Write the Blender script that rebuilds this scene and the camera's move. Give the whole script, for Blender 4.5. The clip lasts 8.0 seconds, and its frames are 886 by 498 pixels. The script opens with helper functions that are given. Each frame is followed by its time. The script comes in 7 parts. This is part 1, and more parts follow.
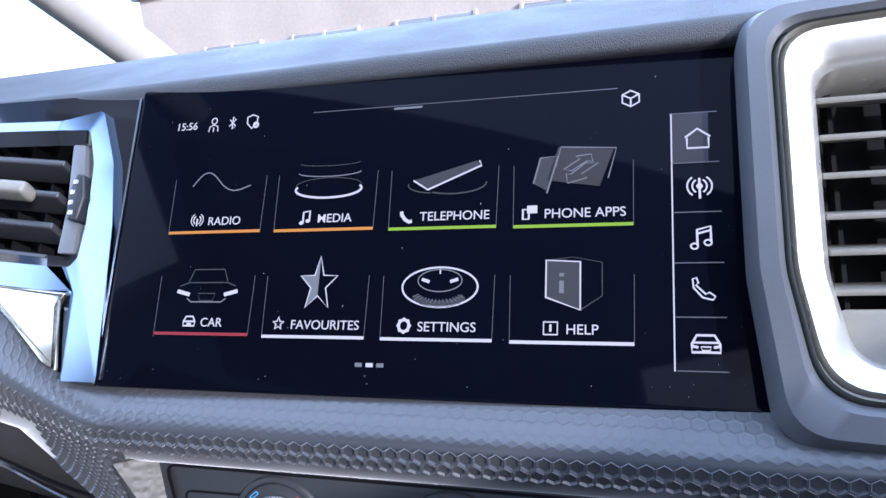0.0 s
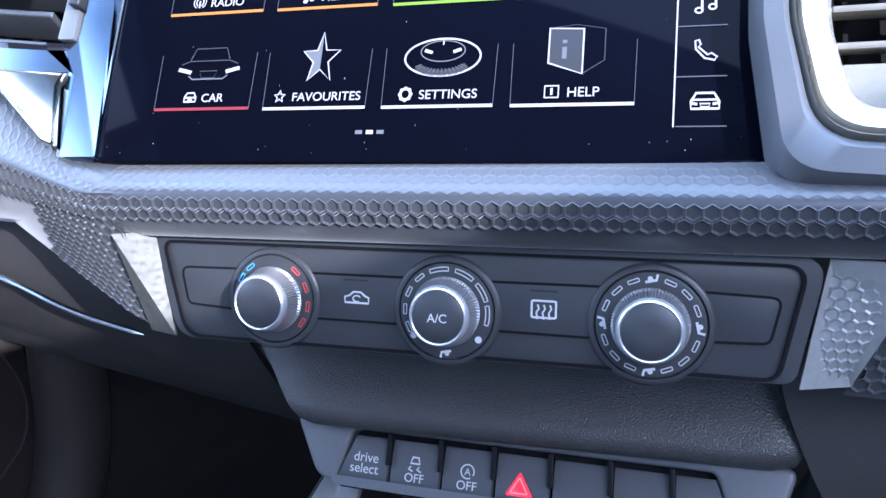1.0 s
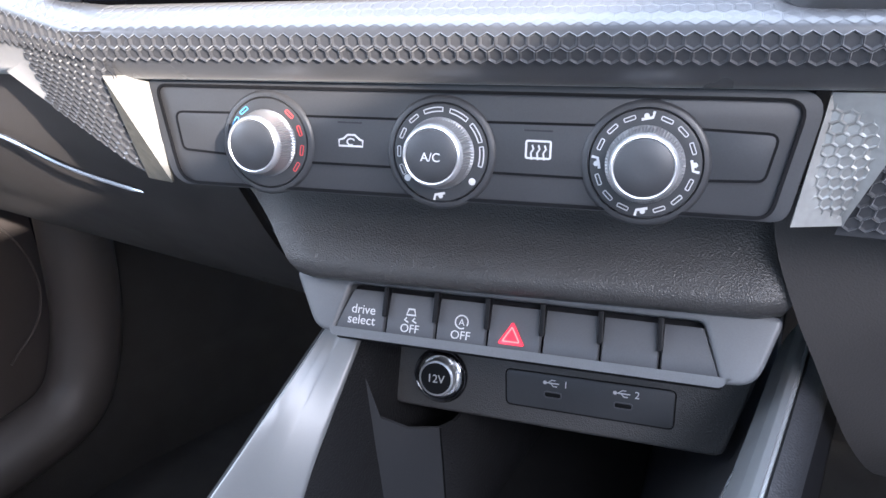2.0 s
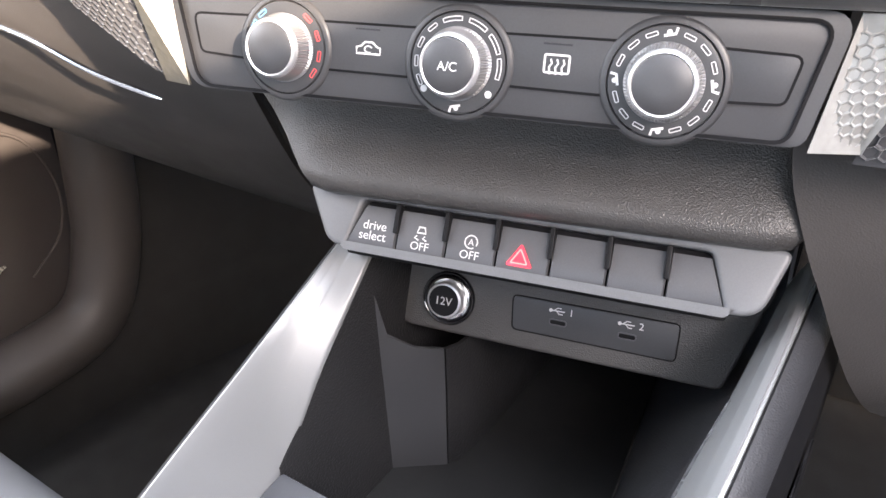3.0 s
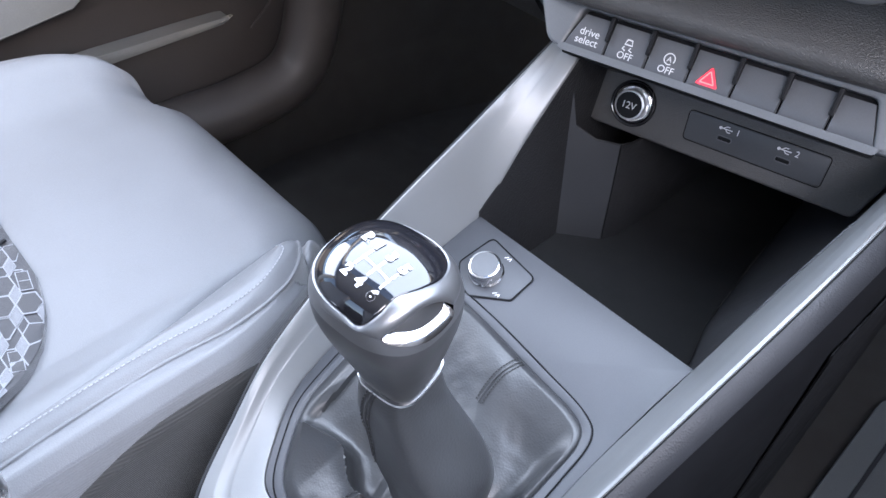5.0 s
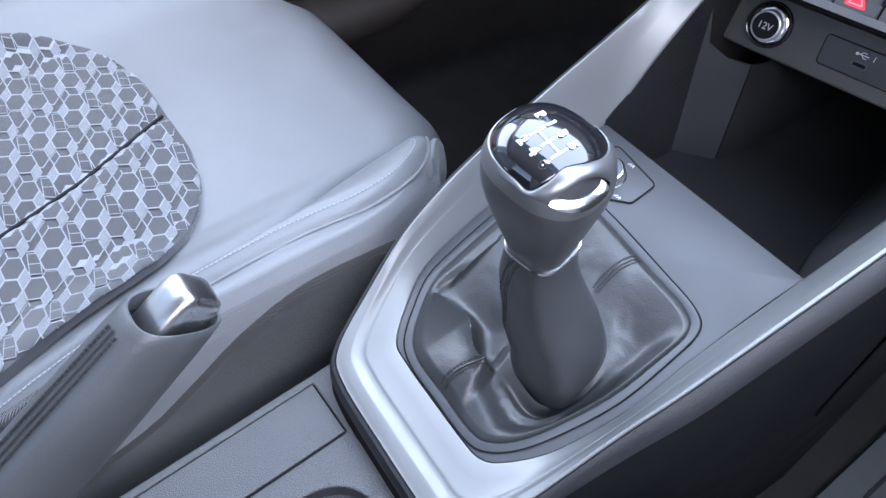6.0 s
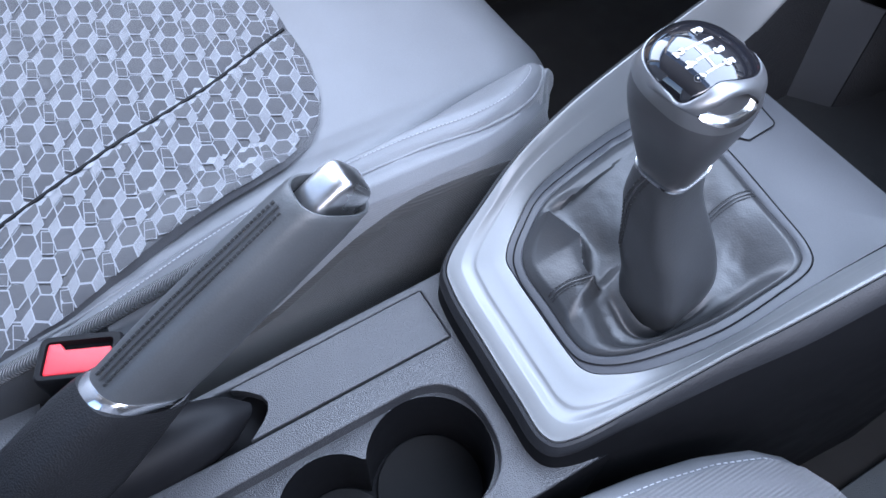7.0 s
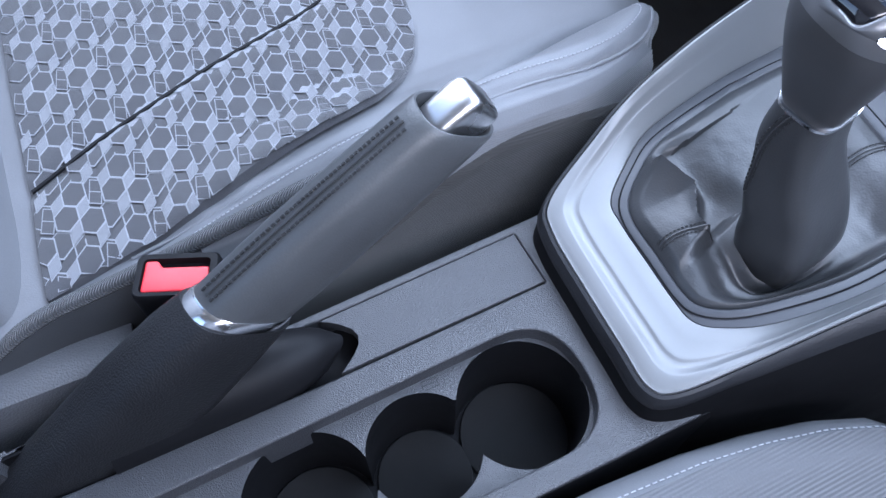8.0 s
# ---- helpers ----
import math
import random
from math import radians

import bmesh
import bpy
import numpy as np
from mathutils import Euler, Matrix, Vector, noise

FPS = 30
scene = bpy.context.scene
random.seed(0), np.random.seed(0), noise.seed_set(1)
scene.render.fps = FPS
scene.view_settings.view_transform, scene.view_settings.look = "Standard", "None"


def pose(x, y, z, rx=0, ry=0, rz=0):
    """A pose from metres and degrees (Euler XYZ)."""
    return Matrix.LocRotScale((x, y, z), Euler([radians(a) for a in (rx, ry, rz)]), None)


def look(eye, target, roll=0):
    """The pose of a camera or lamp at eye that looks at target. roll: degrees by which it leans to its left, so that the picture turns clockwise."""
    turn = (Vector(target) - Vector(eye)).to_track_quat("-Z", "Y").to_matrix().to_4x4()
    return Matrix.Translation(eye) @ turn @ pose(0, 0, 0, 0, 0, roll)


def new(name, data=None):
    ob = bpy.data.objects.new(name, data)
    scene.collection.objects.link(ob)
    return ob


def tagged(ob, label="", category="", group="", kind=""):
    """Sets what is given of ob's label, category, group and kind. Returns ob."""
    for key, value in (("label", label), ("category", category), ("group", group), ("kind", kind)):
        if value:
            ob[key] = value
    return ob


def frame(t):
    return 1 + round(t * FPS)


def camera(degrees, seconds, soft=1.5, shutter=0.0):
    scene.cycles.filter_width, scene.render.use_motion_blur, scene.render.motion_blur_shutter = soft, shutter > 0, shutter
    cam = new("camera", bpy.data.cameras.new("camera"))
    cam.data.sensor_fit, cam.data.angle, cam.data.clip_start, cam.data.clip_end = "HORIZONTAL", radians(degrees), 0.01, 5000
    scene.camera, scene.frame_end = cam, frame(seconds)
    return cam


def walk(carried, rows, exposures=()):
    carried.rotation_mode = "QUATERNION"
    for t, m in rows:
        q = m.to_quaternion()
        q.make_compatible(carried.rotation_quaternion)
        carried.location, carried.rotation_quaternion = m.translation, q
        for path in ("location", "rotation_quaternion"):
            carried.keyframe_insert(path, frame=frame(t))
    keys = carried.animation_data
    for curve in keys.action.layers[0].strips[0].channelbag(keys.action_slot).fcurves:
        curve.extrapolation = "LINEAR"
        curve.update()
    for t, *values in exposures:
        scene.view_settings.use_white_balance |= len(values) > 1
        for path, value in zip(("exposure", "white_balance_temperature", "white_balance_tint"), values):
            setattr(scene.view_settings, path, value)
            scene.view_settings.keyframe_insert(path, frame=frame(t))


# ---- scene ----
cam = camera(64.4, 8.0)
PATH = [
    (0, (0.102, -0.221, 0.97), (-0.878, 1.46, 0.511), -4.9),
    (0.3, (0.1019, -0.2323, 0.9515), (-0.854, 1.456, 0.457), -4.18),
    (0.5, (0.105, -0.233, 0.937), (-0.881, 1.43, 0.426), -3.9),
    (0.8, (0.1052, -0.2414, 0.9154), (-0.847, 1.432, 0.368), -3.11),
    (1, (0.106, -0.242, 0.901), (-0.85, 1.424, 0.345), -2.4),
    (1.2, (0.1056, -0.2429, 0.8896), (-0.847, 1.412, 0.304), -2.06),
    (1.5, (0.106, -0.246, 0.882), (-0.837, 1.398, 0.242), -1.6),
    (1.7, (0.109, -0.246, 0.881), (-0.832, 1.367, 0.164), -1.9),
    (3, (0.119, -0.25, 0.868), (-0.83, 1.237, -0.075), 0.3),
    (3.5, (0.125, -0.264, 0.877), (-0.843, 1.128, -0.183), 1.1),
    (4, (0.133, -0.285, 0.892), (-0.86, 0.992, -0.284), 1.9),
    (4.5, (0.14, -0.31, 0.904), (-0.871, 0.829, -0.392), 2.4),
    (4.7, (0.141, -0.319, 0.909), (-0.87, 0.758, -0.44), 2.4),
    (5.8, (0.15, -0.384, 0.921), (-0.864, 0.431, -0.598), 2.4),
    (6, (0.151, -0.395, 0.923), (-0.862, 0.375, -0.62), 2.2),
    (6.5, (0.155, -0.421, 0.927), (-0.851, 0.254, -0.664), 2.0),
    (7, (0.155, -0.447, 0.922), (-0.845, 0.15, -0.704), 1.9),
    (7.5, (0.15, -0.471, 0.912), (-0.836, 0.057, -0.746), 1.6),
    (8, (0.142, -0.485, 0.896), (-0.839, -0.013, -0.781), 0.9),
]
EXPOSURES = [(0.0, 1.55, 5200, 19), (0.5, 1.6, 5000, 20), (1.0, 2.4, 5000, 18), (1.5, 2.75, 5300, 16), (3.0, 3.8, 7400, 19), (3.5, 3.75, 7400, 19), (4.0, 3.52, 7000, 18), (4.5, 3.4, 6600, 17), (6.0, 3.0, 6100, 17), (7.0, 3.0, 5900, 17), (8.0, 2.85, 5800, 17)]
walk(cam, [(t, look(eye, target, roll)) for t, eye, target, roll in PATH], EXPOSURES)

# ---- world, sun, exposure ----
SUN_EL, SUN_AZ = 18.0, 115.0
world = bpy.data.worlds.new("sky")
scene.world = world
world.use_nodes = True
wn = world.node_tree.nodes
sky = wn.new("ShaderNodeTexSky")
sky.sky_type, sky.sun_disc = "NISHITA", False
sky.sun_elevation, sky.sun_rotation = radians(SUN_EL), radians(SUN_AZ)
wn["Background"].inputs["Strength"].default_value = 0.11
world.node_tree.links.new(sky.outputs[0], wn["Background"].inputs[0])
sun = new("sun", bpy.data.lights.new("sun", "SUN"))
sun.data.energy, sun.data.angle, sun.data.color = 2.2, radians(0.8), (1.0, 0.9, 0.76)
sun_dir = Vector((math.sin(radians(SUN_AZ)) * math.cos(radians(SUN_EL)), math.cos(radians(SUN_AZ)) * math.cos(radians(SUN_EL)), math.sin(radians(SUN_EL))))
sun.matrix_world = look(sun_dir * 20, (0, 0, 0))

# daylight through the windscreen opening
pane = new("windscreen_daylight", bpy.data.lights.new("windscreen_daylight", "AREA"))
pane.data.shape, pane.data.size, pane.data.size_y = "RECTANGLE", 1.15, 0.72
pane.data.energy, pane.data.color = 4.0, (0.74, 0.87, 1.0)
pane.matrix_world = look((0, 0.10, 1.235), (0, -0.27, 0.40))

# daylight through the passenger side window opening
side_pane = new("side_window_daylight", bpy.data.lights.new("side_window_daylight", "AREA"))
side_pane.data.shape, side_pane.data.size, side_pane.data.size_y = "RECTANGLE", 0.7, 0.34
side_pane.data.energy, side_pane.data.color = 1.1, (0.82, 0.91, 1.0)
side_pane.matrix_world = look((-0.72, -0.36, 1.17), (0.1, -0.3, 0.6))

# daylight through the driver side window opening
drive_pane = new("driver_window_daylight", bpy.data.lights.new("driver_window_daylight", "AREA"))
drive_pane.data.shape, drive_pane.data.size, drive_pane.data.size_y = "RECTANGLE", 0.8, 0.3
drive_pane.data.energy, drive_pane.data.color = 1.15, (0.95, 0.96, 1.0)
drive_pane.matrix_world = look((0.70, -0.42, 1.24), (-0.1, 0.02, 0.68))


# ---- materials ----
def material(name, base, rough=0.5, metal=0.0, vary=0.12, grain=400.0, bump=0.0, depth=0.0004, blotch=25.0, voronoi=False, coat=0.0, spec=0.5):
    m = bpy.data.materials.new(name)
    m.use_nodes = True
    n, l = m.node_tree.nodes, m.node_tree.links
    b = n["Principled BSDF"]
    b.inputs["Metallic"].default_value = metal
    b.inputs["Coat Weight"].default_value = coat
    b.inputs["Coat Roughness"].default_value = 0.05
    b.inputs["Specular IOR Level"].default_value = spec
    co = n.new("ShaderNodeTexCoord")
    big = n.new("ShaderNodeTexNoise")
    big.inputs["Scale"].default_value, big.inputs["Detail"].default_value = blotch, 4
    fine = n.new("ShaderNodeTexNoise")
    fine.inputs["Scale"].default_value, fine.inputs["Detail"].default_value = grain, 3
    l.new(co.outputs["Object"], big.inputs["Vector"])
    l.new(co.outputs["Object"], fine.inputs["Vector"])
    add = n.new("ShaderNodeMath")
    add.operation = "ADD"
    l.new(big.outputs["Fac"], add.inputs[0])
    l.new(fine.outputs["Fac"], add.inputs[1])
    ramp = n.new("ShaderNodeMapRange")
    ramp.inputs["From Min"].default_value, ramp.inputs["From Max"].default_value = 0.6, 1.4
    l.new(add.outputs[0], ramp.inputs["Value"])
    mix = n.new("ShaderNodeMix")
    mix.data_type = "RGBA"
    mix.inputs["A"].default_value = (*[c * (1 - vary) for c in base], 1)
    mix.inputs["B"].default_value = (*[min(1, c * (1 + vary)) for c in base], 1)
    l.new(ramp.outputs[0], mix.inputs["Factor"])
    l.new(mix.outputs["Result"], b.inputs["Base Color"])
    rr = n.new("ShaderNodeMapRange")
    rr.inputs["From Min"].default_value, rr.inputs["From Max"].default_value = 0.3, 0.7
    rr.inputs["To Min"].default_value, rr.inputs["To Max"].default_value = max(0.0, rough * 0.85), min(1.0, rough * 1.15)
    l.new(big.outputs["Fac"], rr.inputs["Value"])
    l.new(rr.outputs[0], b.inputs["Roughness"])
    if bump:
        bp = n.new("ShaderNodeBump")
        bp.inputs["Strength"].default_value, bp.inputs["Distance"].default_value = bump, depth
        if voronoi:
            vo = n.new("ShaderNodeTexVoronoi")
            vo.feature = "SMOOTH_F1"
            vo.inputs["Scale"].default_value = grain
            l.new(co.outputs["Object"], vo.inputs["Vector"])
            l.new(vo.outputs["Distance"], bp.inputs["Height"])
        else:
            l.new(fine.outputs["Fac"], bp.inputs["Height"])
        l.new(bp.outputs[0], b.inputs["Normal"])
    return m


def woven(name, base, scale, rough=0.9, depth=0.0004, direction="X", strength=0.8):
    """Cloth with fine parallel ribs."""
    m = material(name, base, rough, vary=0.15, grain=900, blotch=30)
    n, l = m.node_tree.nodes, m.node_tree.links
    co = n.new("ShaderNodeTexCoord")
    w = n.new("ShaderNodeTexWave")
    w.bands_direction = direction
    w.inputs["Scale"].default_value, w.inputs["Distortion"].default_value, w.inputs["Detail"].default_value = scale, 0.15, 1
    l.new(co.outputs["Object"], w.inputs["Vector"])
    bp = n.new("ShaderNodeBump")
    bp.inputs["Strength"].default_value, bp.inputs["Distance"].default_value = strength, depth
    l.new(w.outputs["Fac"], bp.inputs["Height"])
    l.new(bp.outputs[0], n["Principled BSDF"].inputs["Normal"])
    n["Principled BSDF"].inputs["Sheen Weight"].default_value = 0.3
    return m


GLOW = 0.29


def glowing(name, colour, strength=1.0):
    m = bpy.data.materials.new(name)
    m.use_nodes = True
    b = m.node_tree.nodes["Principled BSDF"]
    strength *= GLOW
    b.inputs["Base Color"].default_value = (0.02, 0.02, 0.02, 1)
    b.inputs["Emission Color"].default_value = (*colour, 1)
    b.inputs["Emission Strength"].default_value = strength
    b.inputs["Roughness"].default_value = 0.1
    return m


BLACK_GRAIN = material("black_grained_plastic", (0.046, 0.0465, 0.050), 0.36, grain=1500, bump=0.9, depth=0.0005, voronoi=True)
# Darker copy of the grained plastic, with the lever base's shade in it.
DARK_GRAIN = material("shaded_grained_plastic", (0.015, 0.0152, 0.0165), 0.45, grain=950, bump=0.8, depth=0.0004, voronoi=True, spec=0.2)
FINE_GRAIN = material("fine_black_grain", (0.050, 0.048, 0.047), 0.38, grain=1600, bump=0.8, depth=0.0004, voronoi=True)
BUTTON_METAL = material("brushed_button_metal", (0.6, 0.6, 0.61), 0.3, metal=1.0, vary=0.05)
BLACK_SOFT = material("black_soft_plastic", (0.018, 0.0185, 0.021), 0.5, grain=1100, bump=0.5, depth=0.0003, voronoi=True, spec=0.4)
BLACK_MATT = material("matt_black_plastic", (0.007, 0.007, 0.008), 0.5, grain=1200, bump=0.2, spec=0.16)
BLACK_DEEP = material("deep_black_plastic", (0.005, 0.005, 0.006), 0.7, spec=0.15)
PANEL = material("charcoal_satin_plastic", (0.036, 0.037, 0.040), 0.42, grain=1500, bump=0.08, depth=0.0001)
STRIP_GREY = material("grey_painted_plastic", (0.11, 0.114, 0.12), 0.38, grain=1500, bump=0.05, depth=0.0001)
BUTTON_GREY = material("dark_grey_button_plastic", (0.07, 0.072, 0.078), 0.42, grain=1500, bump=0.06, depth=0.0001)
SCALE_GREY = material("honeycomb_grey_plastic", (0.045, 0.046, 0.05), 0.3, grain=1500, bump=0.1, depth=0.0002)
SCALE_GREY.node_tree.nodes["Principled BSDF"].inputs["Sheen Weight"].default_value = 0.55
SCALE_GREY.node_tree.nodes["Principled BSDF"].inputs["Sheen Roughness"].default_value = 0.35
PAD_CLOTH = material("soft_dash_skin", (0.03, 0.031, 0.034), 0.55, grain=2300, bump=0.7, depth=0.0004, voronoi=True)
PLATE_GREY = material("slate_soft_touch", (0.046, 0.048, 0.054), 0.45, grain=1500, bump=0.1, depth=0.0001)
WEB = woven("black_ribbed_webbing", (0.02, 0.02, 0.022), 300, 0.7, 0.0008, "DIAGONAL", 1.0)
SILVER = material("satin_silver_paint", (0.205, 0.209, 0.212), 0.46, metal=0.35, vary=0.05, grain=2500, bump=0.06, depth=0.00005)
GUNMETAL = material("gunmetal_satin", (0.085, 0.085, 0.088), 0.42, metal=0.6, vary=0.06, grain=2500, bump=0.05, depth=0.00005)
CHROME = material("satin_chrome", (0.72, 0.72, 0.73), 0.16, metal=1.0, vary=0.04)
KNOB_SILVER = material("knob_silver", (0.70, 0.70, 0.71), 0.32, metal=0.75, vary=0.05)
KNOB_GRIP = material("knurled_silver", (0.42, 0.42, 0.43), 0.36, metal=0.8, vary=0.06)
KNOB_SATIN = material("knob_satin_silver", (0.20, 0.20, 0.205), 0.40, metal=0.8, vary=0.05, grain=2500, bump=0.05, depth=0.00005)
CHAMPAGNE = material("warm_tinted_silver", (0.46, 0.44, 0.39), 0.28, metal=0.6, vary=0.05)
# Paler copy of the honeycomb plastic; the light on it is in its colour.
FACET_PALE = material("dimpled_plastic_lightened", (0.30, 0.30, 0.29), 0.38, metal=0.3, grain=330, bump=0.5, depth=0.0004, voronoi=True)
# Sun's warm tint is put in this colour, its tone lowered against the glare.
FACET = material("dimpled_plastic_sun_tint", (0.075, 0.072, 0.06), 0.55, metal=0.0, grain=330, bump=0.6, depth=0.0006, voronoi=True)
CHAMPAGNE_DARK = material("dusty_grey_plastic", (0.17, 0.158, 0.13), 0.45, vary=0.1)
# Blue of the reflected sky is put into this chrome's colour.
VENT_CHROME = material("sky_tinted_chrome", (0.24, 0.30, 0.38), 0.18, metal=1.0, vary=0.04)
VENT_GLOSS = material("warm_gloss_metal", (0.42, 0.38, 0.30), 0.10, metal=1.0, vary=0.04)
# Near-black in place of the shade that falls on this cloth.
DARK_CLOTH = woven("shaded_ribbed_cloth", (0.008, 0.008, 0.009), 210, 0.8, 0.0005)
DARK_CLOTH.node_tree.nodes["Principled BSDF"].inputs["Sheen Weight"].default_value = 0.0
DARK_CLOTH.node_tree.nodes["Principled BSDF"].inputs["Specular IOR Level"].default_value = 0.1
GLOVE = material("warm_black_glovebox", (0.042, 0.038, 0.036), 0.55, grain=1500, bump=0.4, depth=0.0003, voronoi=True)
# Black trim made paler: its bright sheen is put into the colour.
TRIM_GRAIN = material("sheen_paled_trim", (0.085, 0.086, 0.09), 0.36, grain=900, bump=0.8, depth=0.0005, voronoi=True)
PIANO = material("piano_black", (0.008, 0.008, 0.01), 0.06, vary=0.1, coat=0.6)
SCREEN_GLASS = material("display_glass", (0.0016, 0.0019, 0.0045), 0.05, vary=0.1, spec=0.035)
LEATHER = material("black_leather", (0.033, 0.034, 0.036), 0.37, grain=900, bump=0.3, depth=0.0003, voronoi=True)
# A little paler than the leather of the gear boot.
LEATHER_GRIP = material("paler_black_leather", (0.056, 0.058, 0.060), 0.42, grain=900, bump=0.3, depth=0.0003, voronoi=True)
# Darker copy of the grained plastic; pocket shade is put in its colour.
POCKET = material("shaded_pocket_plastic", (0.014, 0.014, 0.015), 0.55, grain=900, bump=0.7, depth=0.0006, voronoi=True, spec=0.3)
LEATHER_SEAT = material("grey_seat_skin", (0.138, 0.141, 0.149), 0.5, grain=1300, bump=0.5, depth=0.0002, voronoi=True)
SEAT_SIDE = woven("ribbed_side_cloth", (0.15, 0.15, 0.155), 190, 0.8, 0.0006, "Z", 0.35)
SEAT_RIB = woven("lengthwise_ribbed_cloth", (0.088, 0.089, 0.094), 140, 0.7, 0.0012, "X", 0.35)
SEAT_DARK = woven("dark_seat_cloth", (0.026, 0.024, 0.022), 200, 0.85, 0.0006, "Z", 0.4)
HEX_DARK = woven("dark_hexagon_weave", (0.038, 0.038, 0.043), 520, 0.85, 0.0003, "Y")
HEX_LIGHT = woven("pale_rhombus_weave", (0.150, 0.155, 0.170), 420, 0.8, 0.0004, "DIAGONAL")
HEX_LINE = woven("pale_grid_weave", (0.23, 0.238, 0.26), 500, 0.85, 0.0003)
THREAD = material("pale_thread", (0.33, 0.335, 0.35), 0.7)
THREAD_DARK = material("dark_thread", (0.014, 0.014, 0.015), 0.7)
CARPET = material("dark_carpet", (0.026, 0.023, 0.021), 0.95, grain=1800, bump=0.9, depth=0.002)
RUBBER = woven("ribbed_rubber_mat", (0.013, 0.013, 0.0135), 420, 0.75, 0.0004)
RUBBER.node_tree.nodes["Principled BSDF"].inputs["Specular IOR Level"].default_value = 0.15
RUBBER.node_tree.nodes["Principled BSDF"].inputs["Sheen Weight"].default_value = 0.05
MAT_GREY = material("grey_floor_mat", (0.08, 0.085, 0.0875), 0.85, grain=900, bump=0.6, depth=0.001)
GRAB = material("grey_door_trim", (0.20, 0.195, 0.185), 0.5, grain=900, bump=0.2)
DOOR_SKIN = material("dark_door_skin", (0.046, 0.039, 0.036), 0.55, grain=900, bump=0.3)
RED_PLASTIC = material("red_release_plastic", (0.65, 0.03, 0.04), 0.35)
WHITE_PRINT = material("white_print", (0.540, 0.540, 0.547), 0.5, vary=0.03)
BLUE_PRINT = material("blue_print", (0.1, 0.4, 0.75), 0.5)
RED_PRINT = material("red_print", (0.7, 0.08, 0.08), 0.5)
HEADLINER = material("pale_headliner", (0.55, 0.54, 0.52), 0.9, grain=1200, bump=0.3)
G_WHITE = glowing("white_pixels", (1.0, 0.93, 0.95), 0.9)
G_GREY = glowing("grey_pixels", (0.55, 0.56, 0.6), 0.45)
G_DIM = glowing("dim_pixels", (0.25, 0.25, 0.3), 0.14)
G_LINE = glowing("faint_line_pixels", (0.3, 0.3, 0.36), 0.4)
G_ORANGE = glowing("orange_pixels", (1.0, 0.36, 0.02), 0.9)
G_GREEN = glowing("green_pixels", (0.45, 0.75, 0.0), 0.8)
G_RED = glowing("red_pixels", (0.75, 0.02, 0.05), 0.6)
G_PANEL = glowing("sidebar_pixels", (0.14, 0.09, 0.12), 0.14)
G_HAZARD = glowing("hazard_red", (1.0, 0.03, 0.06), 0.9)
G_HAZARD_PALE = glowing("hazard_pale_red", (1.0, 0.2, 0.2), 1.0)


# ---- building helpers ----
def finish(bm, sharp=35):
    bmesh.ops.remove_doubles(bm, verts=bm.verts, dist=1e-6)
    bmesh.ops.recalc_face_normals(bm, faces=bm.faces)
    return bm


def part(name, bm, mat, parent=None, label="", sharp=38, smooth=True):
    me = bpy.data.meshes.new(name)
    bm.to_mesh(me)
    bm.free()
    me.materials.append(mat)
    if smooth:
        me.polygons.foreach_set("use_smooth", [True] * len(me.polygons))
        me.set_sharp_from_angle(angle=radians(sharp))
    ob = new(name, me)
    ob.parent = parent
    if label:
        tagged(ob, label)
    return ob


def thing(name, label, category, at=(0, 0, 0), group="", kind=""):
    ob = new(name)
    ob.empty_display_size = 0.02
    return tagged(ob, label, category, group, kind)


def loft(rows, closed=False, ring=False, thick=0.0, cap=False):
    """A skin through rows of points. closed: each row is a loop; ring: the last row joins the first."""
    bm = bmesh.new()
    vs = [[bm.verts.new(p) for p in r] for r in rows]
    k = len(rows[0])
    for i in range(len(rows) - (0 if ring else 1)):
        a, b = vs[i], vs[(i + 1) % len(rows)]
        for j in range(k - (0 if closed else 1)):
            bm.faces.new((a[j], a[(j + 1) % k], b[(j + 1) % k], b[j]))
    if cap:
        bm.faces.new(vs[0])
        bm.faces.new(vs[-1])
    bmesh.ops.recalc_face_normals(bm, faces=bm.faces)
    if thick:
        bmesh.ops.solidify(bm, geom=bm.faces[:], thickness=thick)
        bmesh.ops.recalc_face_normals(bm, faces=bm.faces)
    return bm


def rounded(pts, r, n=5):
    """The outline with its corners rounded; r is one radius or one for each corner."""
    out = []
    k = len(pts)
    for i, p in enumerate(pts):
        rad = r[i] if isinstance(r, (list, tuple)) else r
        p, a, b = Vector(p), Vector(pts[i - 1]), Vector(pts[(i + 1) % k])
        da, db = (a - p), (b - p)
        if rad <= 0:
            out.append(p)
            continue
        ang = da.angle(db)
        d = min(rad / math.tan(ang / 2), da.length * 0.49, db.length * 0.49)
        s, e = p + da.normalized() * d, p + db.normalized() * d
        for j in range(n + 1):
            f = j / n
            out.append(s.lerp(p, f).lerp(p.lerp(e, f), f))
    return out


def smooth_line(pts, n=6):
    """Points of a smooth curve through pts."""
    P = [Vector(p) for p in pts]
    P = [P[0] * 2 - P[1]] + P + [P[-1] * 2 - P[-2]]
    out = []
    for i in range(1, len(P) - 2):
        a, b, c, d = P[i - 1:i + 3]
        for j in range(n):
            t = j / n
            out.append(0.5 * (2 * b + (c - a) * t + (2 * a - 5 * b + 4 * c - d) * t * t + (3 * b - a - 3 * c + d) * t ** 3))
    return out + [P[-2]]


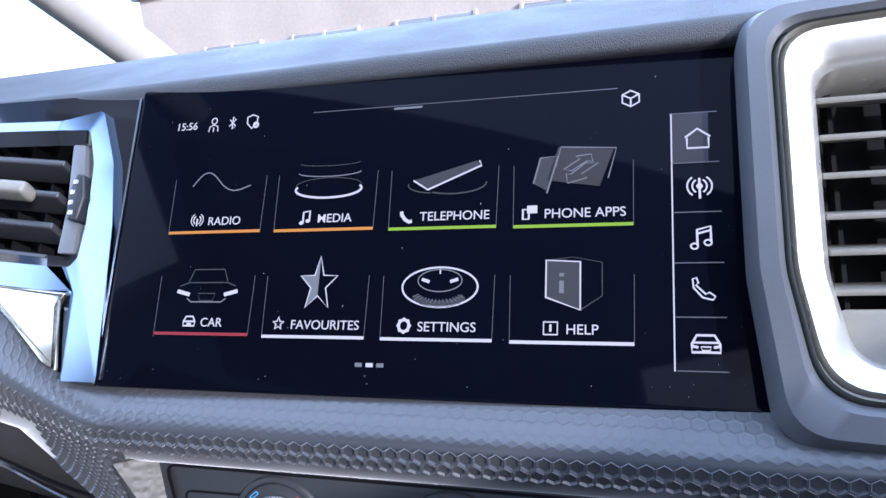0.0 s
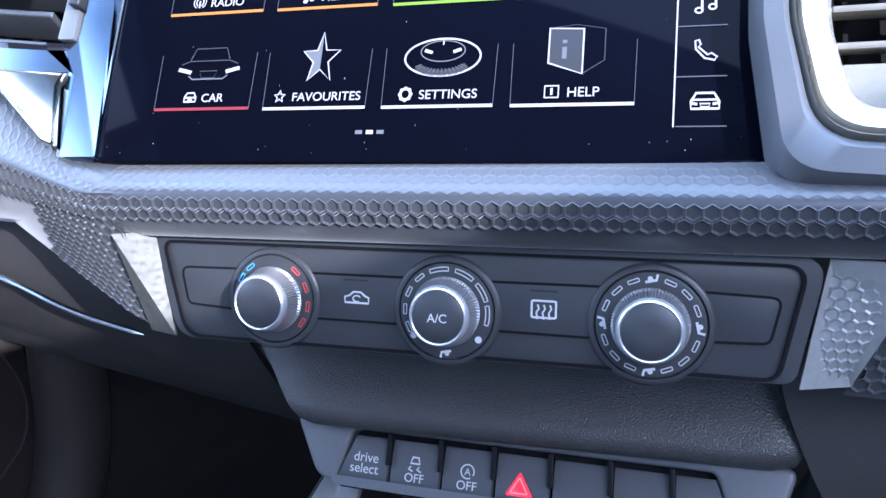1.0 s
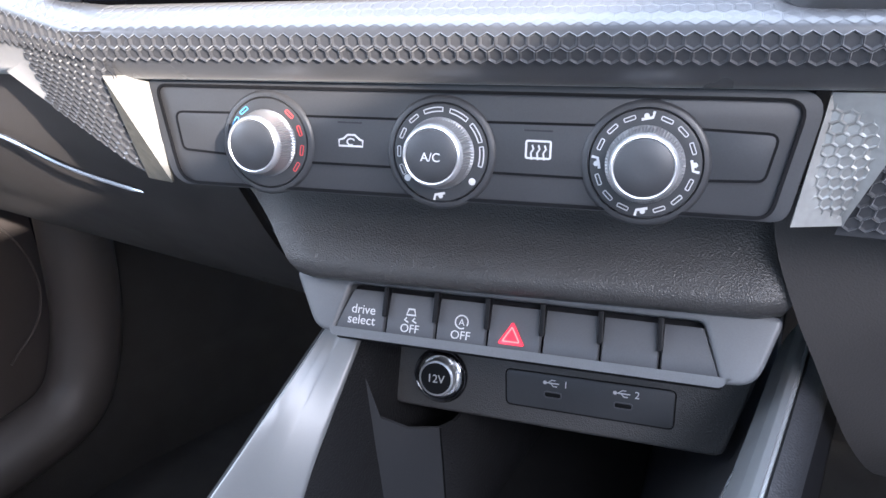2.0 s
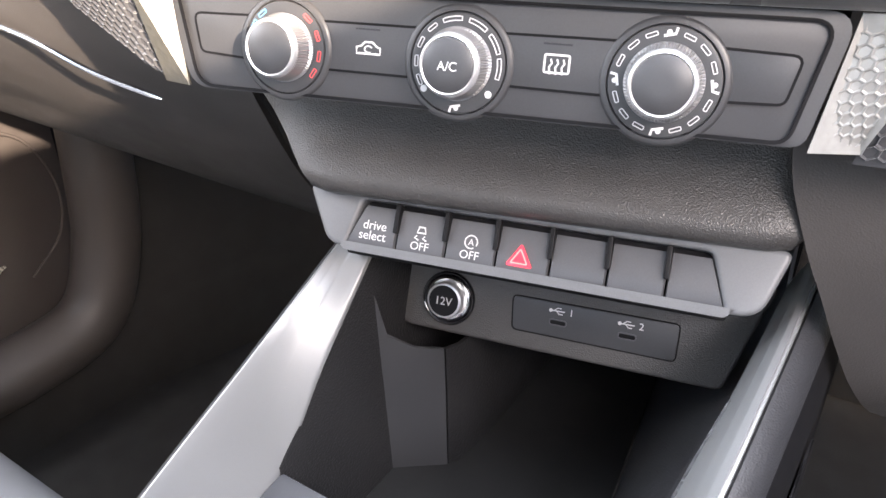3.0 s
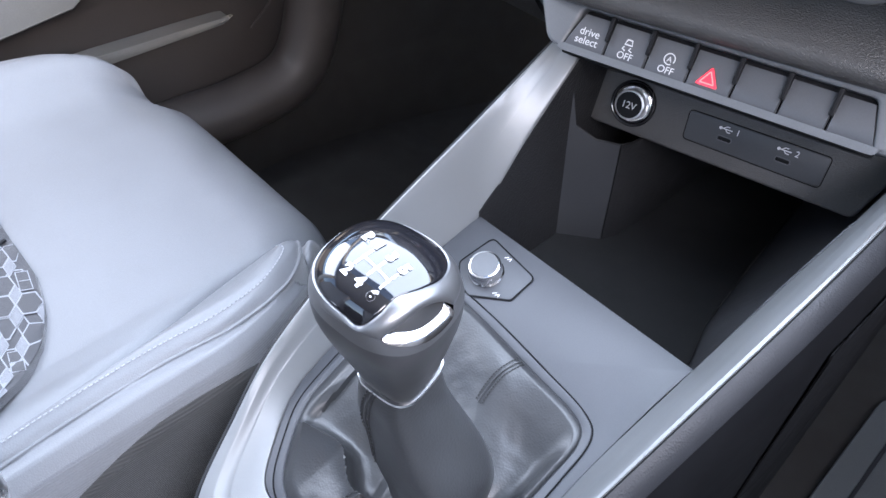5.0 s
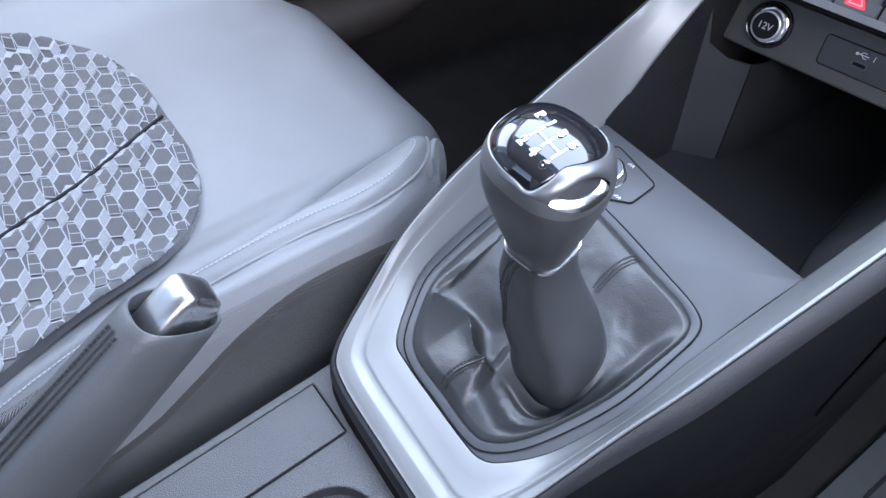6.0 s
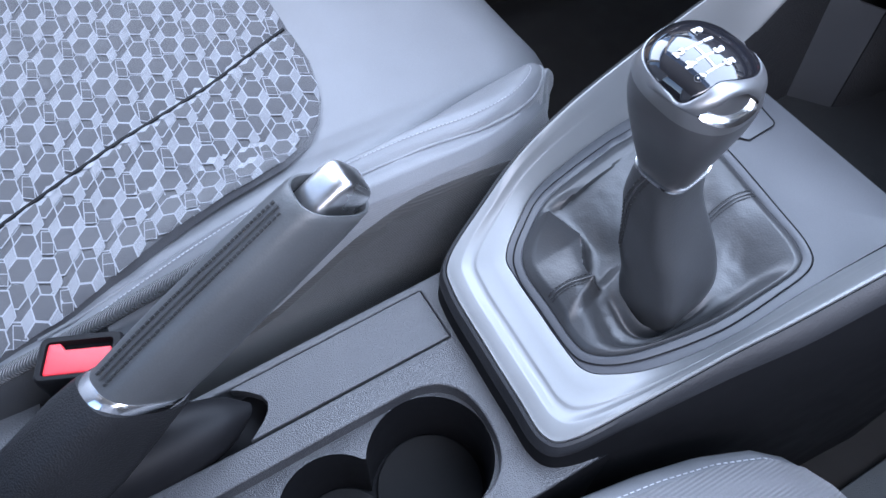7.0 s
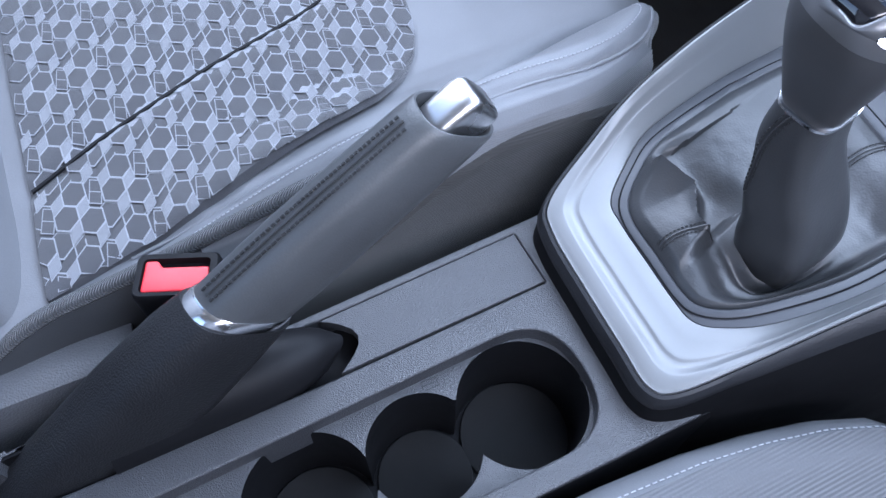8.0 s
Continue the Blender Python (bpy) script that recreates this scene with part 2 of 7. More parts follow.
def resample(pts, n):
    P = [Vector(p) for p in pts]
    d = [0.0]
    for a, b in zip(P, P[1:]):
        d.append(d[-1] + (b - a).length)
    out, j = [], 0
    for i in range(n):
        s = d[-1] * i / (n - 1)
        while j < len(P) - 2 and d[j + 1] < s:
            j += 1
        f = (s - d[j]) / max(1e-9, d[j + 1] - d[j])
        out.append(P[j].lerp(P[j + 1], min(1, max(0, f))))
    return out


def prism(pts, m, thick, bevel=0.0, segs=2, holes=()):
    """A plate: the outline pts (2D) in the plane of m, front face at m's z = 0, going thick behind; the front edge bevelled."""
    bm = bmesh.new()
    loops = [pts, *holes]
    edges = []
    for loop in loops:
        vs = [bm.verts.new((p[0], p[1], 0)) for p in loop]
        edges += [bm.edges.new((vs[i - 1], vs[i])) for i in range(len(vs))]
    if holes:
        bmesh.ops.triangle_fill(bm, use_beauty=True, edges=edges, normal=(0, 0, 1))
    else:
        bm.faces.new([v for v in bm.verts])
    bmesh.ops.recalc_face_normals(bm, faces=bm.faces)
    for f in bm.faces:
        if f.normal.z < 0:
            f.normal_flip()
    front = set(bm.verts)
    got = bmesh.ops.extrude_face_region(bm, geom=bm.faces[:])
    moved = [v for v in got["geom"] if isinstance(v, bmesh.types.BMVert)]
    for v in moved:
        v.co.z -= thick
    bmesh.ops.recalc_face_normals(bm, faces=bm.faces)
    if bevel:
        rim = [e for e in bm.edges if e.verts[0] in front and e.verts[1] in front and len(e.link_faces) == 2 and abs(e.link_faces[0].normal.z - e.link_faces[1].normal.z) > 0.5]
        bmesh.ops.bevel(bm, geom=rim, offset=bevel, segments=segs, affect="EDGES", profile=0.6)
    bm.transform(m)
    bmesh.ops.recalc_face_normals(bm, faces=bm.faces)
    return bm


def ring_plate(outer, inner, m, thick, lift=0.0):
    """A flat frame between two outlines with as many points each; the inner one raised by lift."""
    n = len(outer)
    rows = [[Vector((p[0], p[1], -thick)) for p in outer], [Vector((p[0], p[1], 0)) for p in outer],
            [Vector((p[0], p[1], lift)) for p in inner], [Vector((p[0], p[1], -thick)) for p in inner]]
    bm = loft(rows, closed=True, ring=True)
    bm.transform(m)
    return bm


def lathe(profile, m, n=48, flutes=0, deep=0.0, span=(0, 0)):
    """Turned about m's z: profile of (radius, z). Rows span[0] to span[1] are fluted."""
    rows = []
    for i, (r, z) in enumerate(profile):
        row = []
        for j in range(n):
            a = 2 * math.pi * j / n
            rr = r - (deep if flutes and span[0] <= i <= span[1] and j % 2 else 0)
            row.append(Vector((rr * math.cos(a), rr * math.sin(a), z)))
        rows.append(row)
    bm = loft(rows, closed=True, cap=True)
    bm.transform(m)
    bmesh.ops.recalc_face_normals(bm, faces=bm.faces)
    return bm


def tube(pts, r, n=8, closed=False):
    P = [Vector(p) for p in pts]
    rows, up = [], None
    k = len(P)
    for i, p in enumerate(P):
        a = P[i - 1] if i or closed else p
        b = P[(i + 1) % k] if i < k - 1 or closed else p
        t = (b - a).normalized()
        if up is None:
            up = t.orthogonal().normalized()
        up = (up - t * up.dot(t)).normalized()
        side = t.cross(up)
        rr = r[i] if isinstance(r, (list, tuple)) else r
        rows.append([p + (up * math.cos(2 * math.pi * j / n) + side * math.sin(2 * math.pi * j / n)) * rr for j in range(n)])
    return loft(rows, closed=True, ring=closed, cap=not closed)


def merge(*bms):
    out = bmesh.new()
    for b in bms:
        me = bpy.data.meshes.new("join")
        b.to_mesh(me)
        b.free()
        out.from_mesh(me)
        bpy.data.meshes.remove(me)
    return out


def box(sx, sy, sz, m=Matrix(), bevel=0.0, segs=2):
    bm = bmesh.new()
    bmesh.ops.create_cube(bm, size=1, matrix=Matrix.Diagonal((sx, sy, sz, 1)))
    if bevel:
        bmesh.ops.bevel(bm, geom=bm.edges[:], offset=bevel, segments=segs, affect="EDGES", profile=0.6)
    bm.transform(m)
    return bm


def strip2d(pts, w, m, h=0.0003, closed=False):
    """A thin raised line of width w along 2D points in m's plane."""
    return tube_flat([Vector((p[0], p[1], 0)) for p in pts], w, m, h, closed)


def tube_flat(P, w, m, h, closed):
    k = len(P)
    a, b = [], []
    for i, p in enumerate(P):
        q0 = P[i - 1] if i or closed else p
        q1 = P[(i + 1) % k] if i < k - 1 or closed else p
        t = (q1 - q0).normalized()
        nrm = Vector((-t.y, t.x, 0)) * (w / 2)
        a.append(p + nrm)
        b.append(p - nrm)
    up = Vector((0, 0, h))
    rows = [a, [p + up for p in a], [p + up for p in b], b]
    rows = [list(c) for c in zip(*rows)]
    bm = loft(rows, closed=True, ring=closed, cap=not closed)
    bm.transform(m)
    bmesh.ops.recalc_face_normals(bm, faces=bm.faces)
    return bm


def writing(text, size, m, align="CENTER", thick=0.0001, stretch=1.0, bold=0.0):
    cu = bpy.data.curves.new("writing", "FONT")
    cu.body, cu.size, cu.align_x, cu.extrude, cu.offset = text, size, align, thick, bold
    ob = bpy.data.objects.new("writing", cu)
    scene.collection.objects.link(ob)
    dg = bpy.context.evaluated_depsgraph_get()
    me = bpy.data.meshes.new_from_object(ob.evaluated_get(dg))
    bm = bmesh.new()
    bm.from_mesh(me)
    bm.transform(m @ Matrix.Diagonal((stretch, 1, 1, 1)))
    bpy.data.objects.remove(ob)
    bpy.data.curves.remove(cu)
    bpy.data.meshes.remove(me)
    return bm


def arc(cx, cy, rx, ry, a0, a1, n=16):
    return [(cx + rx * math.cos(radians(a0 + (a1 - a0) * i / n)), cy + ry * math.sin(radians(a0 + (a1 - a0) * i / n))) for i in range(n + 1)]


def shift(x, y, z=0.0):
    return Matrix.Translation((x, y, z))


UPPER = pose(0, 0, 0, 0, 0, 12.8)                    # upper dash, turned to the driver
LOWER = pose(0, 0, 0.717, 0, -1.5, 10.4)              # switch strip and sockets
SCREEN = pose(-0.0312, 0.0089, 0.925, 0, 0, 14) @ pose(0, 0, 0, 90 - 29.1, 0, 0)
CLIMATE = UPPER @ pose(0, -0.027, 0.81, 90 - 10.2, 0, 0)
STRIP = LOWER @ pose(0, 0, 0, 90 - 31.8, 0, 0)
SOCKETS = LOWER @ pose(0, 0.048, -0.055, 90 - 19.3, 0, 0)
SLOPE = math.atan(0.33)
PLATE = Matrix.Translation((0, -0.077, 0.604)) @ Matrix.Rotation(SLOPE, 4, "X")   # gear surround: x across, y ahead up the slope


def on_plate(x, y, lift=0.0):
    """A point of the gear surround's plane above the plan point x, y."""
    return Vector((x, y, 0.604 + 0.33 * (y + 0.077) + lift))


def up_pt(x, y, z):
    return UPPER @ Vector((x, y, z))


# ---- dashboard ----
dash = thing("dashboard", "dark grey car dashboard with honeycomb beam below the display", "dashboard")

# top pad with its cloth-like brow over the display
prof = [(0.046, 0.9715), (0.0415, 0.9745), (0.041, 0.978), (0.0435, 0.983), (0.052, 0.9855), (0.09, 0.9955), (0.14, 1.0035), (0.2, 1.007), (0.3, 1.0), (0.45, 0.985), (0.62, 0.965)]
rows = []
for x in [-0.75, -0.6, -0.45, -0.3, -0.2, -0.1, 0, 0.07, 0.12, 0.3, 0.5, 0.75]:
    rows.append([up_pt(x, p[0], p[1] + 0.018 * x) for p in smooth_line([(a, b, 0) for a, b in prof], 4)])
part("top_pad", loft(rows, thick=0.004), PAD_CLOTH, dash, "grey-blue soft skin with fine grain")

# honeycomb beam below the display
BEAM = resample(smooth_line([(-0.008, 0.8622, 0), (-0.016, 0.8608, 0), (-0.024, 0.8583, 0), (-0.0305, 0.8556, 0), (-0.0342, 0.8532, 0), (-0.0358, 0.8500, 0), (-0.0352, 0.843, 0), (-0.031, 0.8355, 0), (-0.0265, 0.832, 0), (-0.015, 0.8315, 0)], 5), 46)


def beam_point(x, s):
    """s from 0 at the display to 1 at the climate panel."""
    i = s * (len(BEAM) - 1)
    j = min(int(i), len(BEAM) - 2)
    p = BEAM[j].lerp(BEAM[j + 1], i - j)
    y, z = p.x, p.y + 0.018 * x * 0.5
    if x < -0.165:
        k = (-0.165 - x)
        z += (1 - s) ** 1.5 * 0.75 * k ** 1.1 - s * 0.05 * k
        y += 0.25 * k
    return up_pt(x, y, z)


def cheek_left(x, s):
    """Tall honeycomb side left of the climate panel: s from the ridge down."""
    k = -0.152 - x
    low = 0.788 + 0.45 * k
    top = 0.8505 - 0.02 * k
    return up_pt(x, -0.036 + 0.012 * s + 0.25 * max(0, k - 0.013), top + (low - top) * s)


xs = [-0.33 + 0.014 * i for i in range(33)]
rows = [[beam_point(x, j / 30) for j in range(31)] for x in xs if x < 0.135]
part("beam", loft(rows, thick=0.003), SCALE_GREY, dash, "dark grey beam below the display")


def scales(surface, u0, u1, v0, v1, nu, nv, raise_by=0.0006):
    """Hexagonal dimples between thin raised ridges, laid over surface(u, v)."""
    verts, faces = [], []
    du, dv = (u1 - u0) / nu, (v1 - v0) / nv
    corners = ((0, -1), (1, -0.5), (1, 0.5), (0, 1), (-1, 0.5), (-1, -0.5))
    for j in range(nv + 1):
        for i in range(nu + 1):
            cu, cv = u0 + (i + 0.5 * (j % 2)) * du, v0 + j * dv
            if cu > u1 or cv - dv * 0.66 < v0 or cv + dv * 0.66 > v1:
                continue
            e = 1e-3
            nn = (surface(cu + du * e, cv) - surface(cu - du * e, cv)).cross(surface(cu, cv + dv * e) - surface(cu, cv - dv * e)).normalized()
            if nn.y > 0 and nn.z < 0.3:
                nn = -nn
            if nn.z < -0.9:
                nn = -nn
            base = len(verts)
            for size, h in ((0.5, 0.8), (0.465, 1.0), (0.43, 0.7), (0.36, 0.12)):
                for a, b in corners:
                    verts.append(surface(cu + du * size * a, cv + dv * size * 1.334 * b) + nn * (h * raise_by + 0.00005))
            verts.append(surface(cu, cv) + nn * (0.1 * raise_by + 0.00005))
            for r in range(3):
                for q in range(6):
                    k = (q + 1) % 6
                    faces.append((base + 6 * r + q, base + 6 * r + k, base + 6 * r + 6 + k, base + 6 * r + 6 + q))
            faces += [(base + 18 + q, base + 18 + (q + 1) % 6, base + 24) for q in range(6)]
    me = bpy.data.meshes.new("scales")
    me.from_pydata(verts, [], faces)
    bm = bmesh.new()
    bm.from_mesh(me)
    bpy.data.meshes.remove(me)
    bmesh.ops.recalc_face_normals(bm, faces=bm.faces)
    return bm


tagged(part("honeycomb_relief", scales(beam_point, -0.325, 0.128, 0.45, 0.87, 86, 6, 0.0011), SCALE_GREY, dash, "honeycomb of dimples between thin ridges", smooth=False), kind="stuff")
tagged(part("honeycomb_relief", scales(beam_point, -0.325, 0.128, 0.03, 0.48, 86, 6, 0.0001), SCALE_GREY, dash, "faint honeycomb on the upper face", smooth=False), kind="stuff")
rows = [[cheek_left(-0.154 - 0.012 * i, j / 10) for j in range(11)] for i in range(17)]
part("cheek", loft(rows), SCALE_GREY, dash, "dark honeycomb side panel")
tagged(part("honeycomb_relief", scales(cheek_left, -0.345, -0.157, 0.02, 0.995, 38, 15, 0.0010), SCALE_GREY, dash, "honeycomb of dimples between thin ridges", smooth=False), kind="stuff")


def cheek_right(x, s):
    k = x - 0.112
    a, b = Vector((x, -0.034, 0.852)), Vector((x - 0.012, -0.022, 0.785))
    p = a.lerp(b, s)
    return up_pt(p.x, p.y - 0.05 * k, p.z)


def facet(tl, tr, br, bl):
    return loft([[up_pt(*tl), up_pt(*tr)], [up_pt(*bl), up_pt(*br)]], thick=0.002)


rows = [[cheek_right(0.125 + 0.012 * i, j / 10) for j in range(11)] for i in range(22)]
part("cheek", loft(rows), SCALE_GREY, dash, "dark honeycomb side panel")
tagged(part("honeycomb_relief", scales(cheek_right, 0.128, 0.26, 0.02, 0.99, 27, 15, 0.0010), SCALE_GREY, dash, "honeycomb of dimples between thin ridges", smooth=False), kind="stuff")
part("facet", facet((-0.1585, -0.034, 0.8335), (-0.147, -0.022, 0.832), (-0.139, -0.029, 0.789), (-0.1545, -0.0245, 0.7885)), FACET, dash, "dimpled recess side with the sun's warm tint in its colour")
part("facet", facet((0.1045, -0.022, 0.832), (0.128, -0.0345, 0.834), (0.1145, -0.0225, 0.789), (0.098, -0.03, 0.79)), FACET_PALE, dash, "honeycomb recess side in a lightened grey")

def right_facet(u, v):
    a, d = Vector((0.1045, -0.0222, 0.832)).lerp(Vector((0.128, -0.0347, 0.834)), u), Vector((0.098, -0.0302, 0.79)).lerp(Vector((0.1145, -0.0227, 0.789)), u)
    return up_pt(*a.lerp(d, v))


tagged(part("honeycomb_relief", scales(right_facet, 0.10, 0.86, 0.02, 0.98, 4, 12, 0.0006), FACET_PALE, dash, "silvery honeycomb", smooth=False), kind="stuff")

# lower panel with leather grain above the switch strip
LOWP = smooth_line([(0.0, 0.792, 0), (0.024, 0.785, 0), (0.023, 0.772, 0), (0.016, 0.759, 0), (0.008, 0.749, 0), (0.0035, 0.742, 0), (0.006, 0.737, 0), (0.018, 0.733, 0), (0.05, 0.730, 0)], 5)
rows = []
for i in range(29):
    f = i / 28
    row = []
    for p in LOWP:
        w = max(0, min(1, (0.79 - p.y) / 0.05))
        x0, x1 = -0.165 + 0.052 * w, 0.15 - 0.036 * w
        x = x0 + (x1 - x0) * f
        edge = min(f, 1 - f)
        back = 0.02 * max(0, 1 - edge / 0.06) ** 2
        row.append(up_pt(x, p.x + back, p.y + 0.02 * x))
    rows.append(row)
part("lower_panel", loft(rows, thick=0.003), FINE_GRAIN, dash, "black leather-grained lower panel")

# glovebox and knee side of the dash
GB = smooth_line([(-0.01, 0.83, 0), (0.0, 0.80, 0), (0.02, 0.76, 0), (0.06, 0.70, 0), (0.12, 0.64, 0), (0.2, 0.60, 0), (0.3, 0.58, 0)], 4)
rows = []
for i in range(13):
    x = -0.8 + (0.8 - 0.16) * i / 12
    rows.append([up_pt(x, p.x + 0.03, p.y + 0.16 * max(0, -0.16 - x) * max(0, min(1, (0.79 - p.y) / 0.1))) for p in GB])
part("glovebox_door", loft(rows, thick=0.004), GLOVE, dash, "black glovebox front")
rows = [[up_pt(x + 0.06 * max(0, 0.8 - p.y) / 0.1, p.x + 0.05, p.y) for p in GB] for x in (-0.168, -0.14, -0.12)]
part("knee_panel", loft(rows, thick=0.003), GLOVE, dash)
part("glovebox_trim", tube(smooth_line([up_pt(-0.34, 0.03, 0.797), up_pt(-0.28, 0.018, 0.7885), up_pt(-0.24, 0.016, 0.775), up_pt(-0.2, 0.02, 0.763)], 6), [0.0006] + [0.0016] * 17 + [0.0006], 8), CHROME, dash, "thin bright trim line")
EDGE_L = smooth_line([(0.092, 0.030, 0.800), (0.096, 0.030, 0.770), (0.107, 0.030, 0.742), (0.117, 0.033, 0.721), (0.127, 0.037, 0.699), (0.138, 0.043, 0.678), (0.152, 0.052, 0.663), (0.185, 0.062, 0.655), (0.20, 0.16, 0.640)], 4)
EDGE_R = smooth_line([(0.70, 0.150, 0.830), (0.70, 0.150, 0.800), (0.70, 0.152, 0.770), (0.70, 0.156, 0.740), (0.70, 0.162, 0.710), (0.70, 0.170, 0.680), (0.70, 0.185, 0.655), (0.70, 0.210, 0.640), (0.70, 0.32, 0.620)], 4)
part("driver_knee_panel", loft([[a.lerp(b, f) for a, b in zip(EDGE_L, EDGE_R)] for f in [0, 0.008, 0.02, 0.05, 0.1, 0.2, 0.35, 0.5, 0.7, 0.85, 1]], thick=0.004), GLOVE, dash, "black grained lower dash on the driver side")
part("core", box(0.27, 0.2, 0.19, UPPER @ shift(-0.02, 0.16, 0.875)), BLACK_DEEP, dash)

# ---- infotainment display ----
disp = thing("infotainment_display", "wide black glass touch display showing an eight-tile menu", "display")
mm = 0.001
part("glass", prism(rounded([(-0.1438, -0.0735), (0.122, -0.0735), (0.122, 0.060), (-0.1452, 0.060)], 0.002, 3), SCREEN, 0.008, 0.0006), SCREEN_GLASS, disp, "glossy black glass")
part("edge_trim", strip2d([(-0.1443, -0.0725), (-0.1458, 0.056)], 0.0010, SCREEN, 0.0008), CHROME, disp, "thin bright edge line")
part("edge_trim", strip2d([(-0.058, 0.0425), (0.066, 0.0428)], 0.0003, SCREEN, 0.0002), G_LINE, disp)
GUI = SCREEN @ shift(0, 0, 0.0003)


def gl(pts, w, closed=False):
    return strip2d([(x * mm, y * mm) for x, y in pts], w * mm, GUI, 0.00008, closed)


def gpoly(pts):
    return prism([(x * mm, y * mm) for x, y in pts], GUI @ shift(0, 0, 0.00003), 0.00003)


def gtext(t, size, x, y, align="LEFT"):
    return writing(t, size * mm, GUI @ shift(x * mm, y * mm, 0.00005), align, 0.00005, bold=0.00001)


part("pull_handle", gl([(-22, 41.3), (-10, 41.3)], 0.9), G_GREY, disp)


def icon_for(kind, cx, cy):
    """White line drawings above the captions: list of (mesh, material)."""
    if kind == "radio":
        w = [(cx - 14 + i, cy + 6.5 * math.sin(i / 28 * 2 * math.pi * 0.95) * (0.6 + 0.4 * math.cos(i / 12)) * (1 if i < 15 else 0.75)) for i in range(29)]
        return [(gl(w, 0.5), G_GREY)]
    if kind == "media":
        return [(gl(arc(cx, cy - 3.5, 14.5, 3.6, 160, 380), 0.9), G_WHITE), (gl(arc(cx, cy - 2, 14.5, 3.4, 0, 180), 0.3), G_DIM), (gl(arc(cx, cy + 4, 14.0, 2.0, 190, 350), 0.4), G_GREY), (gl(arc(cx, cy + 8, 13.5, 1.4, 190, 350), 0.3), G_DIM)]
    if kind == "telephone":
        return [(gpoly([(cx - 13, cy - 1), (cx + 12, cy + 6), (cx + 14, cy + 4), (cx - 7, cy - 5)]), G_DIM), (gl([(cx - 13, cy - 1), (cx - 7, cy - 5), (cx + 14, cy + 4), (cx + 13, cy + 6)], 0.7), G_WHITE), (gl(arc(cx + 3, cy - 3, 13, 4, 230, 365), 0.6), G_DIM), (gl(arc(cx - 4, cy - 3, 11, 3.4, 170, 260), 0.5), G_DIM)]
    if kind == "apps":
        return [(gpoly([(cx - 6, cy + 10), (cx + 14, cy + 8), (cx + 9, cy - 6), (cx - 10, cy - 3)]), G_PANEL), (gl([(cx - 7, cy + 2), (cx - 5, cy + 10), (cx + 15, cy + 8.5), (cx + 12, cy - 3)], 0.5), G_GREY), (gpoly([(cx - 13, cy + 6), (cx - 6.5, cy + 6.5), (cx - 10, cy - 7), (cx - 15, cy - 4)]), G_DIM), (gl([(cx - 15, cy - 4), (cx - 12.5, cy + 6), (cx - 6, cy + 6.5), (cx - 10, cy - 8)], 0.6), G_GREY), (gl([(cx - 4, cy + 1), (cx + 2, cy + 5), (cx + 0.5, cy + 6), (cx + 6, cy + 6.6), (cx + 6.6, cy + 3.6), (cx + 4.6, cy + 4), (cx - 1, cy + 0.4)], 0.45, True), G_GREY), (gl([(cx + 8.5, cy + 3), (cx + 2.5, cy - 1), (cx + 4.5, cy - 2.6), (cx - 2.5, cy - 4.4), (cx - 3, cy - 0.6), (cx - 1.4, cy - 1), (cx + 4, cy + 3.2)], 0.45, True), G_GREY)]
    if kind == "car":
        return [(gl([(cx - 9, cy + 1), (cx - 7, cy + 6), (cx + 7, cy + 6), (cx + 9, cy + 1)], 0.5), G_DIM), (gl([(cx - 13, cy - 1), (cx - 9, cy + 0.5), (cx + 9, cy + 0.5), (cx + 13, cy - 1)], 0.5), G_DIM), (gl([(cx - 14, cy - 3), (cx - 8, cy - 4.5)], 1.6), G_WHITE), (gl([(cx + 14, cy - 3), (cx + 8, cy - 4.5)], 1.6), G_WHITE), (gl([(cx - 9, cy - 6), (cx - 7, cy - 7.5), (cx + 7, cy - 7.5), (cx + 9, cy - 6)], 0.5), G_GREY), (gl([(cx - 4, cy - 4), (cx + 4, cy - 4), (cx + 3, cy - 7), (cx - 3, cy - 7)], 0.4, True), G_DIM)]
    if kind == "star":
        pts = []
        for i in range(10):
            r = 10 if i % 2 == 0 else 4
            a = radians(90 + 36 * i)
            pts.append((cx + r * 0.82 * math.cos(a), cy + 1.12 * r * math.sin(a)))
        return [(gpoly(pts[0:6] + [(cx, cy)]), G_GREY), (gl(pts, 0.6, True), G_WHITE)]
    if kind == "settings":
        return [(gl(arc(cx, cy - 1, 14.5, 7.5, 0, 360, 40)[:-1], 0.7, True), G_WHITE), (gl(arc(cx, cy - 3, 10, 4.4, 200, 340), 2.6), G_DIM), (gl(arc(cx, cy + 1.5, 8.5, 4.2, 0, 360, 30)[:-1], 0.4, True), G_GREY), (gl([(cx - 7, cy + 2), (cx - 4, cy + 1)], 1.2), G_WHITE), (gl([(cx + 7, cy + 2), (cx + 4, cy + 1)], 1.2), G_WHITE), (gl([(cx, cy + 4), (cx, cy + 6)], 0.5), G_WHITE)] + [(gl([(cx + 9.5 * math.cos(radians(q)), cy - 1 + 4.6 * math.sin(radians(q))), (cx + 12.5 * math.cos(radians(q)), cy - 1 + 6.3 * math.sin(radians(q)))], 0.22), G_GREY) for q in range(215, 326, 8)]
